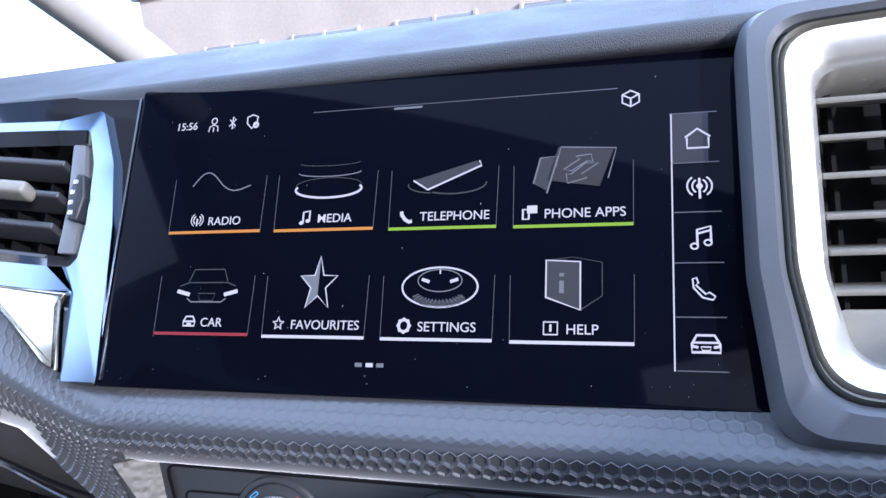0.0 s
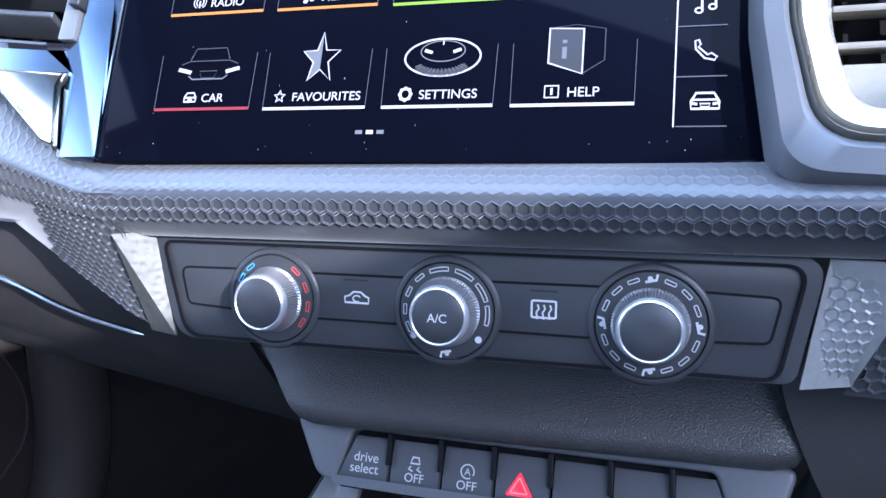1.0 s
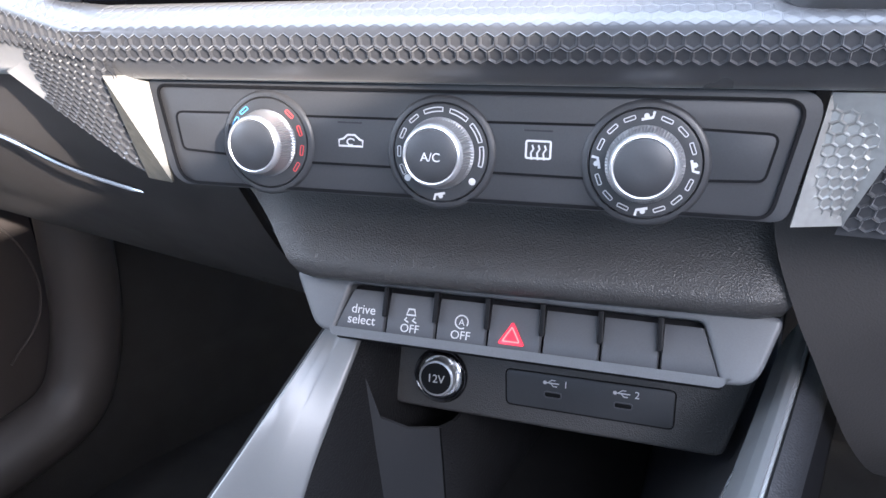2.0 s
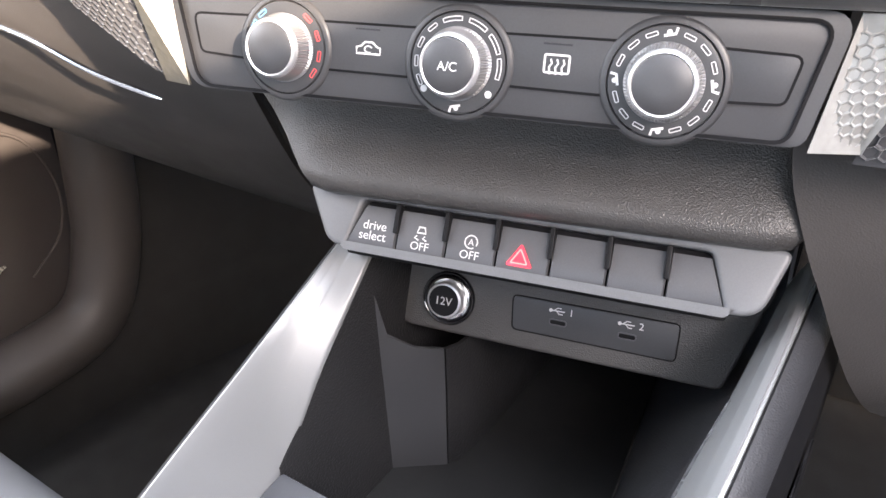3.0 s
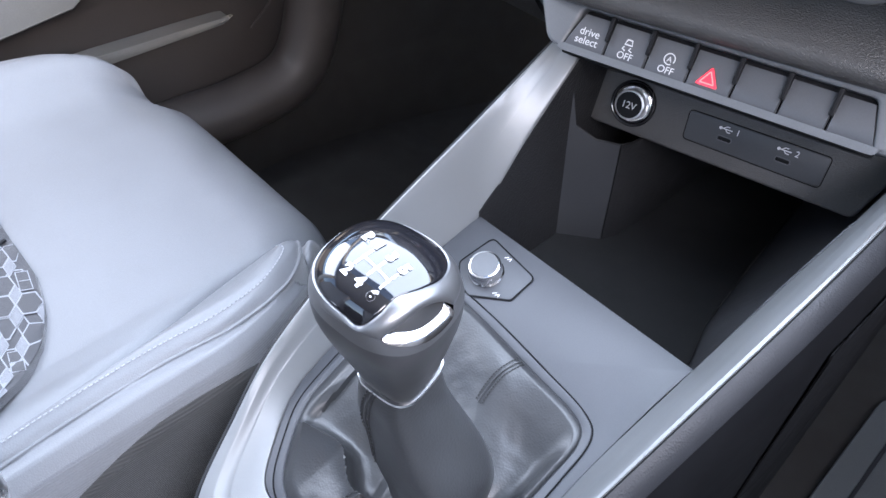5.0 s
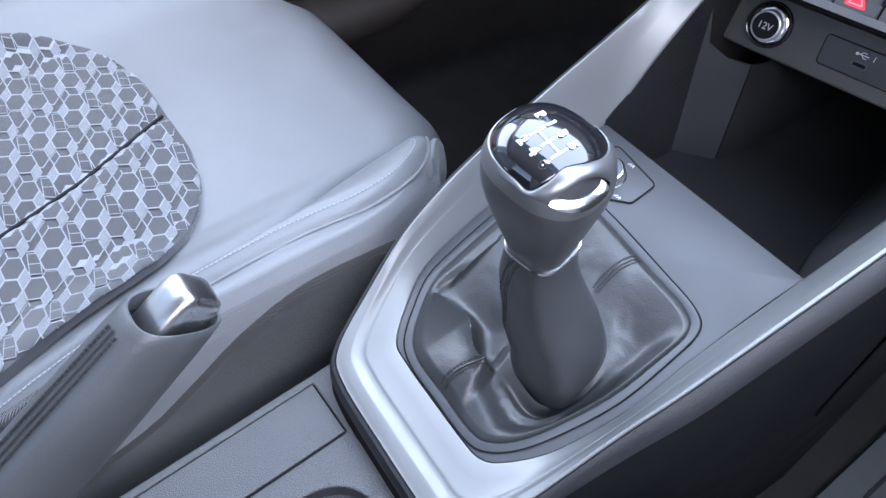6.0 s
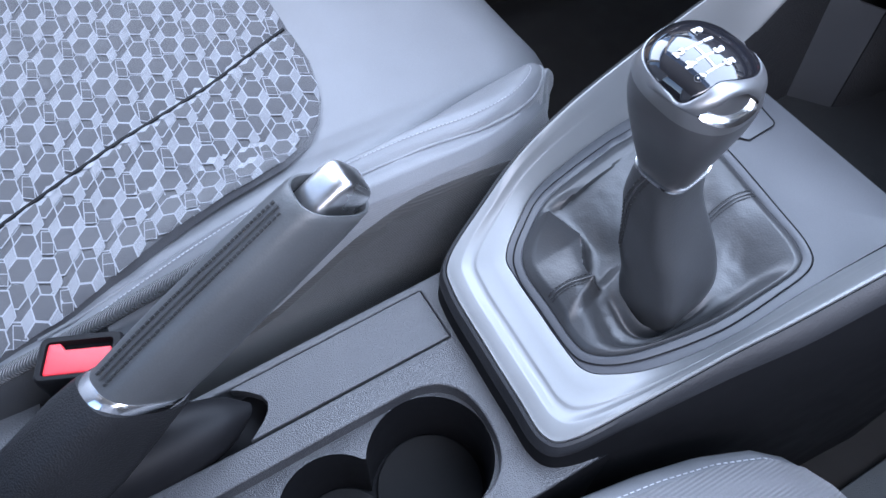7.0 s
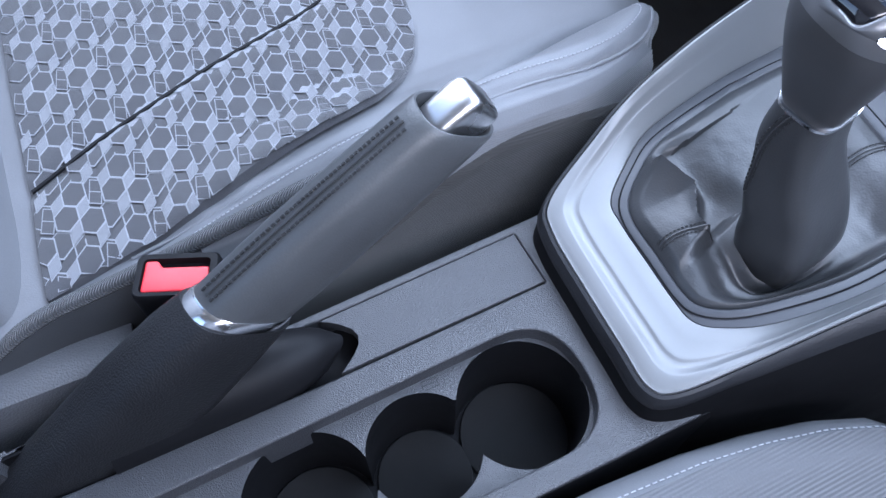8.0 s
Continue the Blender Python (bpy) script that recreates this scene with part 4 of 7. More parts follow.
AIR = [(a, "dash", WHITE_PRINT) for a in (68, 45, 22, -22, -45, -68, -112, -135, -158, 158, 135, 112)] + [(a, "glyph", WHITE_PRINT) for a in (90, 0, 180, 270)]
knob(-92, -2.6, 0.0175, RED_MARKS)
hub2 = knob(-20.8, -2.9, 0.0180, FAN)
knob(51, -2.9, 0.0185, AIR)
part("cap_writing", writing("A/C", 0.0044, CLIMATE @ shift(-0.0208, -0.0047, 0.01305), "CENTER", 0.00006), WHITE_PRINT, hub2, "white letters A/C")

# ---- switch strip ----
strip = thing("switch_strip", "grey strip of seven push buttons with a red hazard switch", "switch panel")
so = rounded([(-0.1135, 0.0205), (0.1095, 0.0205), (0.1, -0.0085), (-0.0965, -0.0085)], [0.004, 0.004, 0.012, 0.012], 6)
part("strip_body", prism(so, STRIP @ shift(0, 0, 0.001), 0.03, 0.0025, 4, holes=[[p for p in rounded([(-0.081, 0.0155), (0.079, 0.0155), (0.0868, -0.0078), (-0.0868, -0.0078)], [0.004, 0.004, 0.001, 0.001], 5)]]), STRIP_GREY, strip, "light grey strip body")
part("recess", prism(rounded([(-0.0815, 0.016), (0.0795, 0.016), (0.089, -0.0115), (-0.089, -0.0115)], 0.002, 3), STRIP @ shift(0, 0, -0.006), 0.02), BLACK_DEEP, strip)
edges = [-0.0885, -0.0607, -0.0356, -0.0111, 0.0138, 0.0388, 0.0631, 0.0885]
for i in range(7):
    a, b = edges[i] + 0.0003, edges[i + 1] - 0.0003
    ta = a if i else a + 0.0085
    tb = b if i < 6 else b - 0.0085
    sec = [(0.0128, -0.004), (0.0128, -0.0008), (0.0115, 0.0), (0.0, 0.0008), (-0.0055, 0.0006), (-0.0085, -0.0012), (-0.0098, -0.0045), (-0.0104, -0.012)]
    rows = []
    for y, z in sec:
        f = max(0, min(1, (0.0128 - y) / 0.0233))
        xa, xb = ta + (a - ta) * f, tb + (b - tb) * f
        row = [Vector((xa, y, z - 0.002)), Vector((xa + 0.0007, y, z))] + [Vector((xa + (xb - xa) * t, y, z)) for t in (0.2, 0.5, 0.8)] + [Vector((xb - 0.0007, y, z)), Vector((xb, y, z - 0.002))]
        rows.append([STRIP @ v for v in row])
    btn = part("push_button", loft(rows, cap=False), BUTTON_GREY, strip, "dark grey push button" + ("" if i != 3 else " with red triangle"))
    mid = (a + b) / 2
    LB = STRIP @ shift(0, 0, 0.0008)
    if i == 0:
        part("button_writing", writing("drive", 0.0062, LB @ shift(mid + 0.002, 0.0015), "CENTER", 0.00006), WHITE_PRINT, btn, "white word drive")
        part("button_writing", writing("select", 0.0062, LB @ shift(mid + 0.0015, -0.0035), "CENTER", 0.00006), WHITE_PRINT, btn, "white word select")
    elif i in (1, 2):
        part("button_writing", writing("OFF", 0.0054, LB @ shift(mid, -0.0046), "CENTER", 0.00006), WHITE_PRINT, btn, "white word OFF")
        if i == 1:
            bm = merge(strip2d([(mid - 0.0022, 0.0035), (mid - 0.0014, 0.0062), (mid + 0.0014, 0.0062), (mid + 0.0022, 0.0035)], 0.0009, LB, 0.0001, True), strip2d([(mid - 0.002, 0.0022), (mid - 0.003, 0.001), (mid - 0.001, 0.0)], 0.0007, LB, 0.0001), strip2d([(mid + 0.002, 0.0022), (mid + 0.001, 0.001), (mid + 0.003, 0.0)], 0.0007, LB, 0.0001))
        else:
            bm = merge(strip2d([(x + mid, y) for x, y in arc(0, 0.0032, 0.003, 0.003, -30, 300, 18)], 0.0006, LB, 0.0001), writing("A", 0.0042, LB @ shift(mid, 0.0017), "CENTER", 0.00006))
        part("button_symbol", bm, WHITE_PRINT, btn)
    elif i == 3:
        tri = [(-0.0062, -0.0042), (0.0062, -0.0042), (0.0, 0.0062)]
        part("triangle", prism(rounded(tri, 0.0008, 3), LB @ shift(mid - 0.001, 0, 0.0008), 0.001, 0.0003), G_HAZARD, btn, "red hazard triangle")
        part("triangle_line", strip2d(rounded([(x * 0.62, y * 0.62 - 0.0002) for x, y in tri], 0.0003, 3), 0.0006, LB @ shift(mid - 0.001, 0, 0.0009), 0.0001, True), G_HAZARD_PALE, btn)
    if i < 6:
        part("divider", box(0.0024, 0.0140, 0.004, STRIP @ shift(edges[i + 1] - 0.0004, 0.0082, 0.0010) @ pose(0, 0, 0, 0, 0, 2), 0.0006, 2), BLACK_MATT, strip)

# ---- socket panel under the strip ----
sock = thing("socket_panel", "black leather-grained panel with power socket and two charging ports", "socket panel")
fo = rounded([(-0.098, 0.03), (0.112, 0.032), (0.0945, -0.0248), (-0.0800, -0.0245)], [0.004, 0.004, 0.006, 0.006], 6)
part("panel", prism(fo, SOCKETS, 0.012, 0.002, 3), FINE_GRAIN, sock, "black grained panel")
m12 = SOCKETS @ shift(-0.0534, -0.0045)
soc = part("power_socket", lathe([(0.0155, 0.0), (0.0155, 0.0012), (0.0148, 0.002), (0.0138, 0.0016), (0.0125, 0.0005)], m12, 56), PIANO, sock, "gloss black socket ring")
part("socket_ring", lathe([(0.0128, 0.0005), (0.0126, 0.0022), (0.0116, 0.0026), (0.0108, 0.0014)], m12, 56), CHROME, soc, "bright chrome ring")
part("plug_grip", lathe([(0.0103, 0.001), (0.0103, 0.0075), (0.0098, 0.0086), (0.0088, 0.0090)], m12, 96, 48, 0.0004, (0, 1)), KNOB_SILVER, soc, "knurled chrome plug")
part("plug_cap", lathe([(0.0089, 0.0085), (0.0086, 0.0092), (0.003, 0.0093)], m12, 40), BLACK_MATT, soc, "black plug cap")
part("plug_writing", writing("12V", 0.0064, m12 @ shift(0, -0.0022, 0.00935), "CENTER", 0.00006), WHITE_PRINT, soc, "white letters 12V")
UP = SOCKETS @ shift(0, 0, 0.0006)
plate_u = part("port_plate", prism(rounded([(-0.0165, 0.0042), (0.0705, 0.0048), (0.0705, -0.0143), (-0.0150, -0.0143)], 0.003, 5), UP, 0.003, 0.0006), PANEL, sock, "smooth black port plate")
part("plate_gap", strip2d(rounded([(-0.0168, 0.0045), (0.0708, 0.0051), (0.0708, -0.0146), (-0.0153, -0.0146)], 0.003, 5), 0.0007, SOCKETS, 0.0002, True), BLACK_DEEP, plate_u)
for px0, num in ((0.0094, "1"), (0.0457, "2")):
    part("port", strip2d(rounded([(px0 - 0.0045, -0.0048), (px0 + 0.0045, -0.0048), (px0 + 0.0045, -0.0078), (px0 - 0.0045, -0.0078)], 0.0014, 5), 0.0007, UP, 0.0004, True), GUNMETAL, plate_u, "small metal-lined port")
    part("port_hole", prism(rounded([(px0 - 0.0042, -0.0052), (px0 + 0.0042, -0.0052), (px0 + 0.0042, -0.0074), (px0 - 0.0042, -0.0074)], 0.001, 4), UP @ shift(0, 0, 0.0001), 0.0004), BLACK_DEEP, plate_u)
    part("port_symbol", merge(strip2d([(px0 - 0.0045, 0.0), (px0 + 0.003, 0.0)], 0.0006, UP, 0.0001), strip2d([(px0 - 0.003, 0.0), (px0 - 0.001, 0.0016), (px0 + 0.001, 0.0016)], 0.0005, UP, 0.0001), strip2d([(px0 - 0.0015, 0.0), (px0, -0.0016), (px0 + 0.002, -0.0016)], 0.0005, UP, 0.0001), prism(arc(px0 - 0.0045, 0, 0.001, 0.001, 0, 330, 10), UP @ shift(0, 0, 0.0001), 0.0002), writing(num, 0.0052, UP @ shift(px0 + 0.0065, -0.0016), "CENTER", 0.00005)), WHITE_PRINT, plate_u, "white port symbol and number " + num)

# ---- centre console ----
con = thing("centre_console", "black centre console with a wide satin silver gear surround", "centre console")
PAIRS = [((-0.100, -0.004, 0.700), (-0.080, -0.002, 0.703)), ((-0.1005, -0.045, 0.680), (-0.082, -0.045, 0.655)), ((-0.101, -0.077, 0.664), (-0.087, -0.078, 0.606)),
         ((-0.103, -0.12, 0.642), (-0.090, -0.12, 0.590)), ((-0.104, -0.165, 0.619), (-0.093, -0.164, 0.576)), ((-0.104, -0.20, 0.599), (-0.091, -0.20, 0.564)),
         ((-0.101, -0.235, 0.576), (-0.086, -0.23, 0.554)), ((-0.091, -0.268, 0.553), (-0.073, -0.252, 0.547)), ((-0.075, -0.303, 0.533), (-0.056, -0.272, 0.540)),
         ((-0.055, -0.3115, 0.528), (-0.038, -0.2755, 0.5388)), ((-0.010, -0.3135, 0.527), (-0.008, -0.2765, 0.5385)), ((0.030, -0.3145, 0.527), (0.020, -0.277, 0.5383)),
         ((0.056, -0.3145, 0.527), (0.036, -0.2755, 0.5388)), ((0.066, -0.304, 0.532), (0.047, -0.266, 0.542)), ((0.072, -0.27, 0.549), (0.060, -0.241, 0.550)),
         ((0.080, -0.22, 0.580), (0.069, -0.197, 0.565)), ((0.087, -0.185, 0.602), (0.071, -0.147, 0.581)), ((0.096, -0.125, 0.636), (0.077, -0.08, 0.603)),
         ((0.105, -0.06, 0.671), (0.088, -0.035, 0.645)), ((0.1105, 0.005, 0.6965), (0.097, 0.010, 0.678)), ((0.1150, 0.07, 0.7190), (0.103, 0.07, 0.700))]
R = smooth_line([p[0] for p in PAIRS], 6)
I = smooth_line([p[1] for p in PAIRS], 6)
OUT = []
for i in range(len(R)):
    t = R[min(i + 1, len(R) - 1)] - R[max(i - 1, 0)]
    OUT.append(Vector((t.y, -t.x, 0)).normalized() * -1)
rows = []
for r, q, o in zip(R, I, OUT):
    o = o if (r - q).dot(o) > 0 else -o
    top = 0.006 * max(0.0, min(1.0, (r.y + 0.20) / 0.08)) if r.x > 0 else 0.0
    calm = 1 - 0.8 * max(0, min(1, (r.y + 0.25) / 0.08))
    rows.append([r + o * 0.0015 + Vector((0, 0, -0.006)), r + o * 0.001] + [r.lerp(q, f) + Vector((0, 0, dz * (calm if 0.1 < f < 0.9 else 1) + top * math.sin(math.pi * f) ** 0.8)) for f, dz in ((0.0, 0.0002), (0.03, 0.0009), (0.15, 0.0017), (0.205, 0.0020), (0.225, 0.00195), (0.245, 0.0017), (0.31, 0.0006), (0.37, -0.0002), (0.43, -0.0005), (0.45, -0.0003), (0.47, 0.0002), (0.49, 0.0003), (0.52, 0.0001), (0.75, -0.0001), (0.95, -0.0003), (0.985, -0.0006), (1.0, -0.0016))] + [q + Vector((0, 0, -0.004))])
part("gear_surround", loft(rows), SILVER, con, "wide satin silver frame")


def wide(p):
    """The side swells out ahead on the driver side."""
    return 0.010 * max(0, min(1, (p.y + 0.28) / 0.1)) if p.x > 0 else 0.0


rim, wall = [], []
for r, q, o in zip(R, I, OUT):
    o = o if (r - q).dot(o) > 0 else -o
    edge = r + o * (0.0062 + wide(r) * 0.6) + Vector((0, 0, -0.012))
    rim.append([r + Vector((0, 0, -0.004)), r + o * 0.0022 + Vector((0, 0, -0.001)), r + o * 0.0040 + Vector((0, 0, -0.002)), r + o * (0.0056 + wide(r) * 0.4) + Vector((0, 0, -0.006)), edge, edge + Vector((0, 0, -0.004)) - o * 0.0015])
    wall.append([edge - o * 0.001 + Vector((0, 0, -0.002)), r + o * (0.0066 + wide(r)) + Vector((0, 0, -0.028)), Vector((*(r + o * (0.009 + wide(r))).xy, min(0.46, r.z - 0.05))), Vector((*(r + o * (0.012 + wide(r))).xy, 0.22))])
part("edge_strip", loft(rim), BLACK_SOFT, con, "black satin strip below the silver frame")
# Shade on the driver side is put into this wall's near-black colour.
part("side_wall", loft(wall), BLACK_DEEP, con, "side wall below the silver frame, blackened for shade")
cloth = []
for r, q, o in zip(R, I, OUT):
    o = o if (r - q).dot(o) > 0 else -o
    if r.x > 0.05 and -0.04 < r.y < 0.03:
        cloth.append([r + o * (0.0088 + wide(r)) + Vector((0, 0, -0.048)), r + o * (0.0094 + wide(r)) + Vector((0, 0, -0.052)), Vector((*(r + o * (0.0104 + wide(r))).xy, 0.50)), Vector((*(r + o * (0.0108 + wide(r))).xy, 0.47))])
part("side_cloth", loft(cloth, thick=0.001), DARK_CLOTH, con, "ribbed side cloth darkened for shade")


def plate_xy(x, y):
    return ((x), (y + 0.077) / math.cos(SLOPE))


pl = [plate_xy(p.x, p.y) for p in I[12:103] if p.y < -0.079]
boot_hole = smooth_line([(-0.081, -0.172, 0), (-0.079, -0.205, 0), (-0.075, -0.229, 0), (-0.065, -0.247, 0), (-0.051, -0.264, 0), (-0.035, -0.270, 0), (-0.010, -0.271, 0), (0.018, -0.2715, 0), (0.032, -0.268, 0), (0.042, -0.256, 0), (0.051, -0.234, 0), (0.059, -0.20, 0), (0.060, -0.165, 0), (0.058, -0.143, 0), (0.048, -0.135, 0), (0.02, -0.131, 0), (-0.03, -0.126, 0), (-0.063, -0.126, 0), (-0.076, -0.133, 0), (-0.081, -0.172, 0)], 3)[:-1]
part("gear_plate", prism([plate_xy(-0.0865, -0.0765)] + pl + [plate_xy(0.0775, -0.0765)], PLATE @ shift(0, 0, -0.0008), 0.004, 0.0008, holes=[[plate_xy(p.x, p.y) for p in boot_hole]]), PLATE_GREY, con, "charcoal plate ahead of the gear lever")

# storage pocket under the sockets; its shade is put in the wall colours
zp = 0.549
lw = smooth_line([(-0.088, -0.077, 0), (-0.084, -0.03, 0), (-0.084, 0.0, 0), (-0.088, 0.03, 0), (-0.088, 0.10, 0), (-0.085, 0.19, 0)], 5)
rw = smooth_line([(0.0765, -0.077, 0), (0.0875, -0.03, 0), (0.101, 0.02, 0), (0.105, 0.06, 0), (0.10, 0.12, 0), (0.095, 0.19, 0)], 5)


def pocket_top(y):
    return min(0.702, 0.607 + (y + 0.077) * 1.23)


rows = [[Vector((p.x, p.y, pocket_top(p.y))), Vector((p.x + 0.003, p.y, (pocket_top(p.y) + zp) / 2)), Vector((p.x + 0.007, p.y, zp - 0.004))] for p in lw]
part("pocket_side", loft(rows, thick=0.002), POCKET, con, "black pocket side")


def wall_foot(y):
    pts = [(-0.077, 0.068), (-0.035, 0.0636), (0.0085, 0.0505), (0.09, 0.041), (0.16, 0.033), (0.2, 0.03)]
    for (ya, xa), (yb, xb) in zip(pts, pts[1:]):
        if y <= yb:
            return xa + (xb - xa) * (y - ya) / (yb - ya)
    return pts[-1][1]


rows = [[Vector((p.x, p.y, min(0.68, 0.598 + (p.y + 0.077) * 1.02))), Vector((p.x * 0.62 + wall_foot(p.y) * 0.38, p.y, 0.45 * min(0.68, 0.598 + (p.y + 0.077) * 1.02) + 0.55 * zp)), Vector((wall_foot(p.y), p.y, zp - 0.004))] for p in rw]
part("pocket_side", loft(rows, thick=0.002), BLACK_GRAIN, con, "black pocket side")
corner = [[Vector((x, y, top)), Vector((x + 0.001, y, 0.61)), Vector((x + 0.003, y, zp - 0.004))] for x, y, top in ((-0.0835, -0.004, 0.68), (-0.078, 0.002, 0.645), (-0.066, 0.011, 0.636), (-0.053, 0.021, 0.634), (-0.049, 0.030, 0.634), (-0.047, 0.058, 0.634), (-0.046, 0.1, 0.634), (-0.046, 0.19, 0.634))]
# Lit band of the wall, drawn with a paler material than the rest.
part("pocket_corner", loft(corner[:4], thick=0.002), PANEL, con, "angled pocket corner wall, made paler as a lit band")
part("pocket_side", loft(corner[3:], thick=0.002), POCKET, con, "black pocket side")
part("pocket_back", box(0.2, 0.004, 0.2, shift(0.0, 0.19, 0.63)), BLACK_DEEP, con)
part("pocket_front", loft([[Vector((x, -0.076, 0.603)), Vector((x, -0.0745, 0.6)), Vector((x * 0.9, -0.060, zp - 0.003))] for x in (-0.088, -0.04, 0, 0.04, 0.08)], thick=0.002), BLACK_SOFT, con)
part("pocket_mat", prism(rounded([(-0.079, -0.062), (0.066, -0.062), (0.063, -0.035), (0.050, 0.0085), (0.0405, 0.09), (0.031, 0.188), (-0.045, 0.188), (-0.046, 0.026), (-0.077, -0.002)], 0.004, 4), shift(0, 0, zp), 0.004, 0.001), RUBBER, con, "ribbed black rubber mat")

# rear part with lid, handbrake slot and cup holders
ZC = 0.4995
cups = [(0.0235, -0.3725, 0.0405), (0.0245, -0.4385, 0.0345), (0.0235, -0.509, 0.0385)]


def union_outline(circles, n=40):
    left, right = [], []
    for i, (cx0, cy0, r) in enumerate(circles):
        for j in range(n + 1):
            for side, store in ((0, left), (1, right)):
                a = radians(90 + 180 * j / n) if side == 0 else radians(90 - 180 * j / n)
                p = (cx0 + r * math.cos(a), cy0 + r * math.sin(a))
                if all(math.hypot(p[0] - c[0], p[1] - c[1]) > c[2] + 1e-5 for k, c in enumerate(circles) if k != i):
                    store.append(p)
    right.reverse()
    return left + right[1:-1]


cup_line = union_outline(cups)
well_hole = rounded([(-0.0815, -0.3235), (-0.0385, -0.3225), (-0.0326, -0.4690), (-0.0305, -0.66), (-0.0685, -0.66), (-0.0738, -0.4690)], [0.002, 0.002, 0.02, 0.01, 0.01, 0.02], 4)
recess = rounded([(-0.0185, -0.3318), (0.0643, -0.3318), (0.0670, -0.62), (-0.0075, -0.62)], [0.0405, 0.0405, 0.01, 0.01], 12)
top_o = [(-0.089, -0.296), (0.050, -0.296), (0.062, -0.2835), (0.0780, -0.2835), (0.0785, -0.335), (0.0785, -0.50), (0.0785, -0.75), (-0.062, -0.75), (-0.0785, -0.49)]
part("console_top", prism(rounded(top_o, [0.004, 0.004, 0.001, 0.002, 0.01, 0.004, 0.004, 0.004, 0.004], 3), shift(0, 0, ZC), 0.03, 0.0018, 3, holes=[well_hole, recess]), BLACK_GRAIN, con, "black grained console top")
part("cup_recess", prism(rounded([(-0.0205, -0.327), (0.0675, -0.327), (0.0725, -0.621), (-0.0085, -0.621)], [0.04, 0.04, 0.01, 0.01], 10), shift(0, 0, 0.4865), 0.004, 0, holes=[cup_line]), BLACK_GRAIN, con, "black grained cup holder surround")
rows = [[Vector((p[0], p[1], z)) for p in line] for line, z in ((cup_line, 0.4868), ([(p[0] * 0.985 + 0.0004, p[1]) for p in cup_line], 0.484), ([(p[0] * 0.95 + 0.0012, p[1] * 0.99 - 0.0044) for p in cup_line], 0.424))]
part("cup_wall", loft(rows, closed=True), BLACK_MATT, con, "smooth black cup holder wall")
for cx0, cy0, r in cups:
    part("cup_mat", prism(arc(cx0, cy0, r * 0.9, r * 0.9, 0, 354, 60), shift(0, 0, 0.428), 0.004, 0.0012), RUBBER, con, "ribbed rubber cup mat")
part("cup_floor", prism(rounded([(-0.03, -0.32), (0.08, -0.32), (0.08, -0.63), (-0.03, -0.63)], 0.01, 3), shift(0, 0, 0.4235), 0.004), BLACK_DEEP, con)
lid = [(-0.0805, -0.3245), (-0.0395, -0.3235), (-0.0345, -0.4665)] + [(-0.0345 - 0.0385 * f, -0.4665 + 0.018 * math.sin(math.pi * f)) for f in (0.08, 0.2, 0.35, 0.5, 0.65, 0.8, 0.92)] + [(-0.0728, -0.4672)]
part("lid", prism(lid, shift(0, 0, ZC + 0.0002), 0.008, 0.0003, 1), BLACK_GRAIN, con, "flush rectangular lid with fine grain")
part("lid_well", prism([(-0.085, -0.32), (-0.03, -0.32), (-0.028, -0.67), (-0.08, -0.67)], shift(0, 0, 0.478), 0.004), BLACK_DEEP, con)
part("cup_symbol", merge(strip2d([(-0.014, -0.414), (-0.014, -0.424), (-0.008, -0.424), (-0.008, -0.414)], 0.0005, shift(0.0, 0.0, 0.4865), 0.0002, True), strip2d([(-0.011, -0.414), (-0.011, -0.424)], 0.0004, shift(0, 0, 0.4865), 0.0002)), BLACK_SOFT, con)
side_l = [[Vector((x, y, z)) for x, y in ((-0.092, -0.28), (-0.0885, -0.30), (-0.0785, -0.49), (-0.062, -0.75))] for z in (0.4985, 0.49, 0.2)]
part("side_wall", loft(side_l, thick=0.003), BLACK_MATT, con)
side_r = [[Vector((x + dx, y, z)) for x, y in ((0.0785, -0.2745), (0.078, -0.34), (0.078, -0.50), (0.078, -0.75))] for z, dx in ((0.4985, 0), (0.49, 0.001), (0.2, 0.004))]
part("side_wall", loft(side_r, thick=0.003), BLACK_MATT, con)

# drive mode rotary on the plate
rot = thing("volume_control", "round silver volume knob set in a black plate inset", "rotary knob")
Q = [plate_xy(x, y) for x, y in ((-0.067, -0.0835), (-0.0265, -0.0885), (-0.0275, -0.108), (-0.05, -0.1215), (-0.0605, -0.1195), (-0.0715, -0.1085))]
part("inset", prism(rounded(Q, [0.004, 0.004, 0.003, 0.003, 0.003, 0.004], 4), PLATE @ shift(0, 0, 0.0002), 0.002, 0.0003), PLATE_GREY, rot, "charcoal inset")
part("inset_gap", strip2d(rounded(Q, [0.004, 0.004, 0.003, 0.003, 0.003, 0.004], 4), 0.0009, PLATE @ shift(0, 0, -0.0002), 0.0006, True), BLACK_DEEP, rot)
kx, ky = plate_xy(-0.0525, -0.1035)
mk = PLATE @ shift(kx, ky, 0.0002)
part("knob_grip", lathe([(0.0112, 0), (0.0112, 0.0012), (0.0106, 0.002), (0.0104, 0.0085), (0.0098, 0.0096), (0.0088, 0.0099)], mk, 96, 48, 0.0004, (2, 3)), CHROME, rot, "knurled silver grip")
part("knob_cap", lathe([(0.009, 0.0095), (0.0086, 0.0101), (0.002, 0.0103)], mk, 40), BUTTON_GREY, rot, "grey cap")
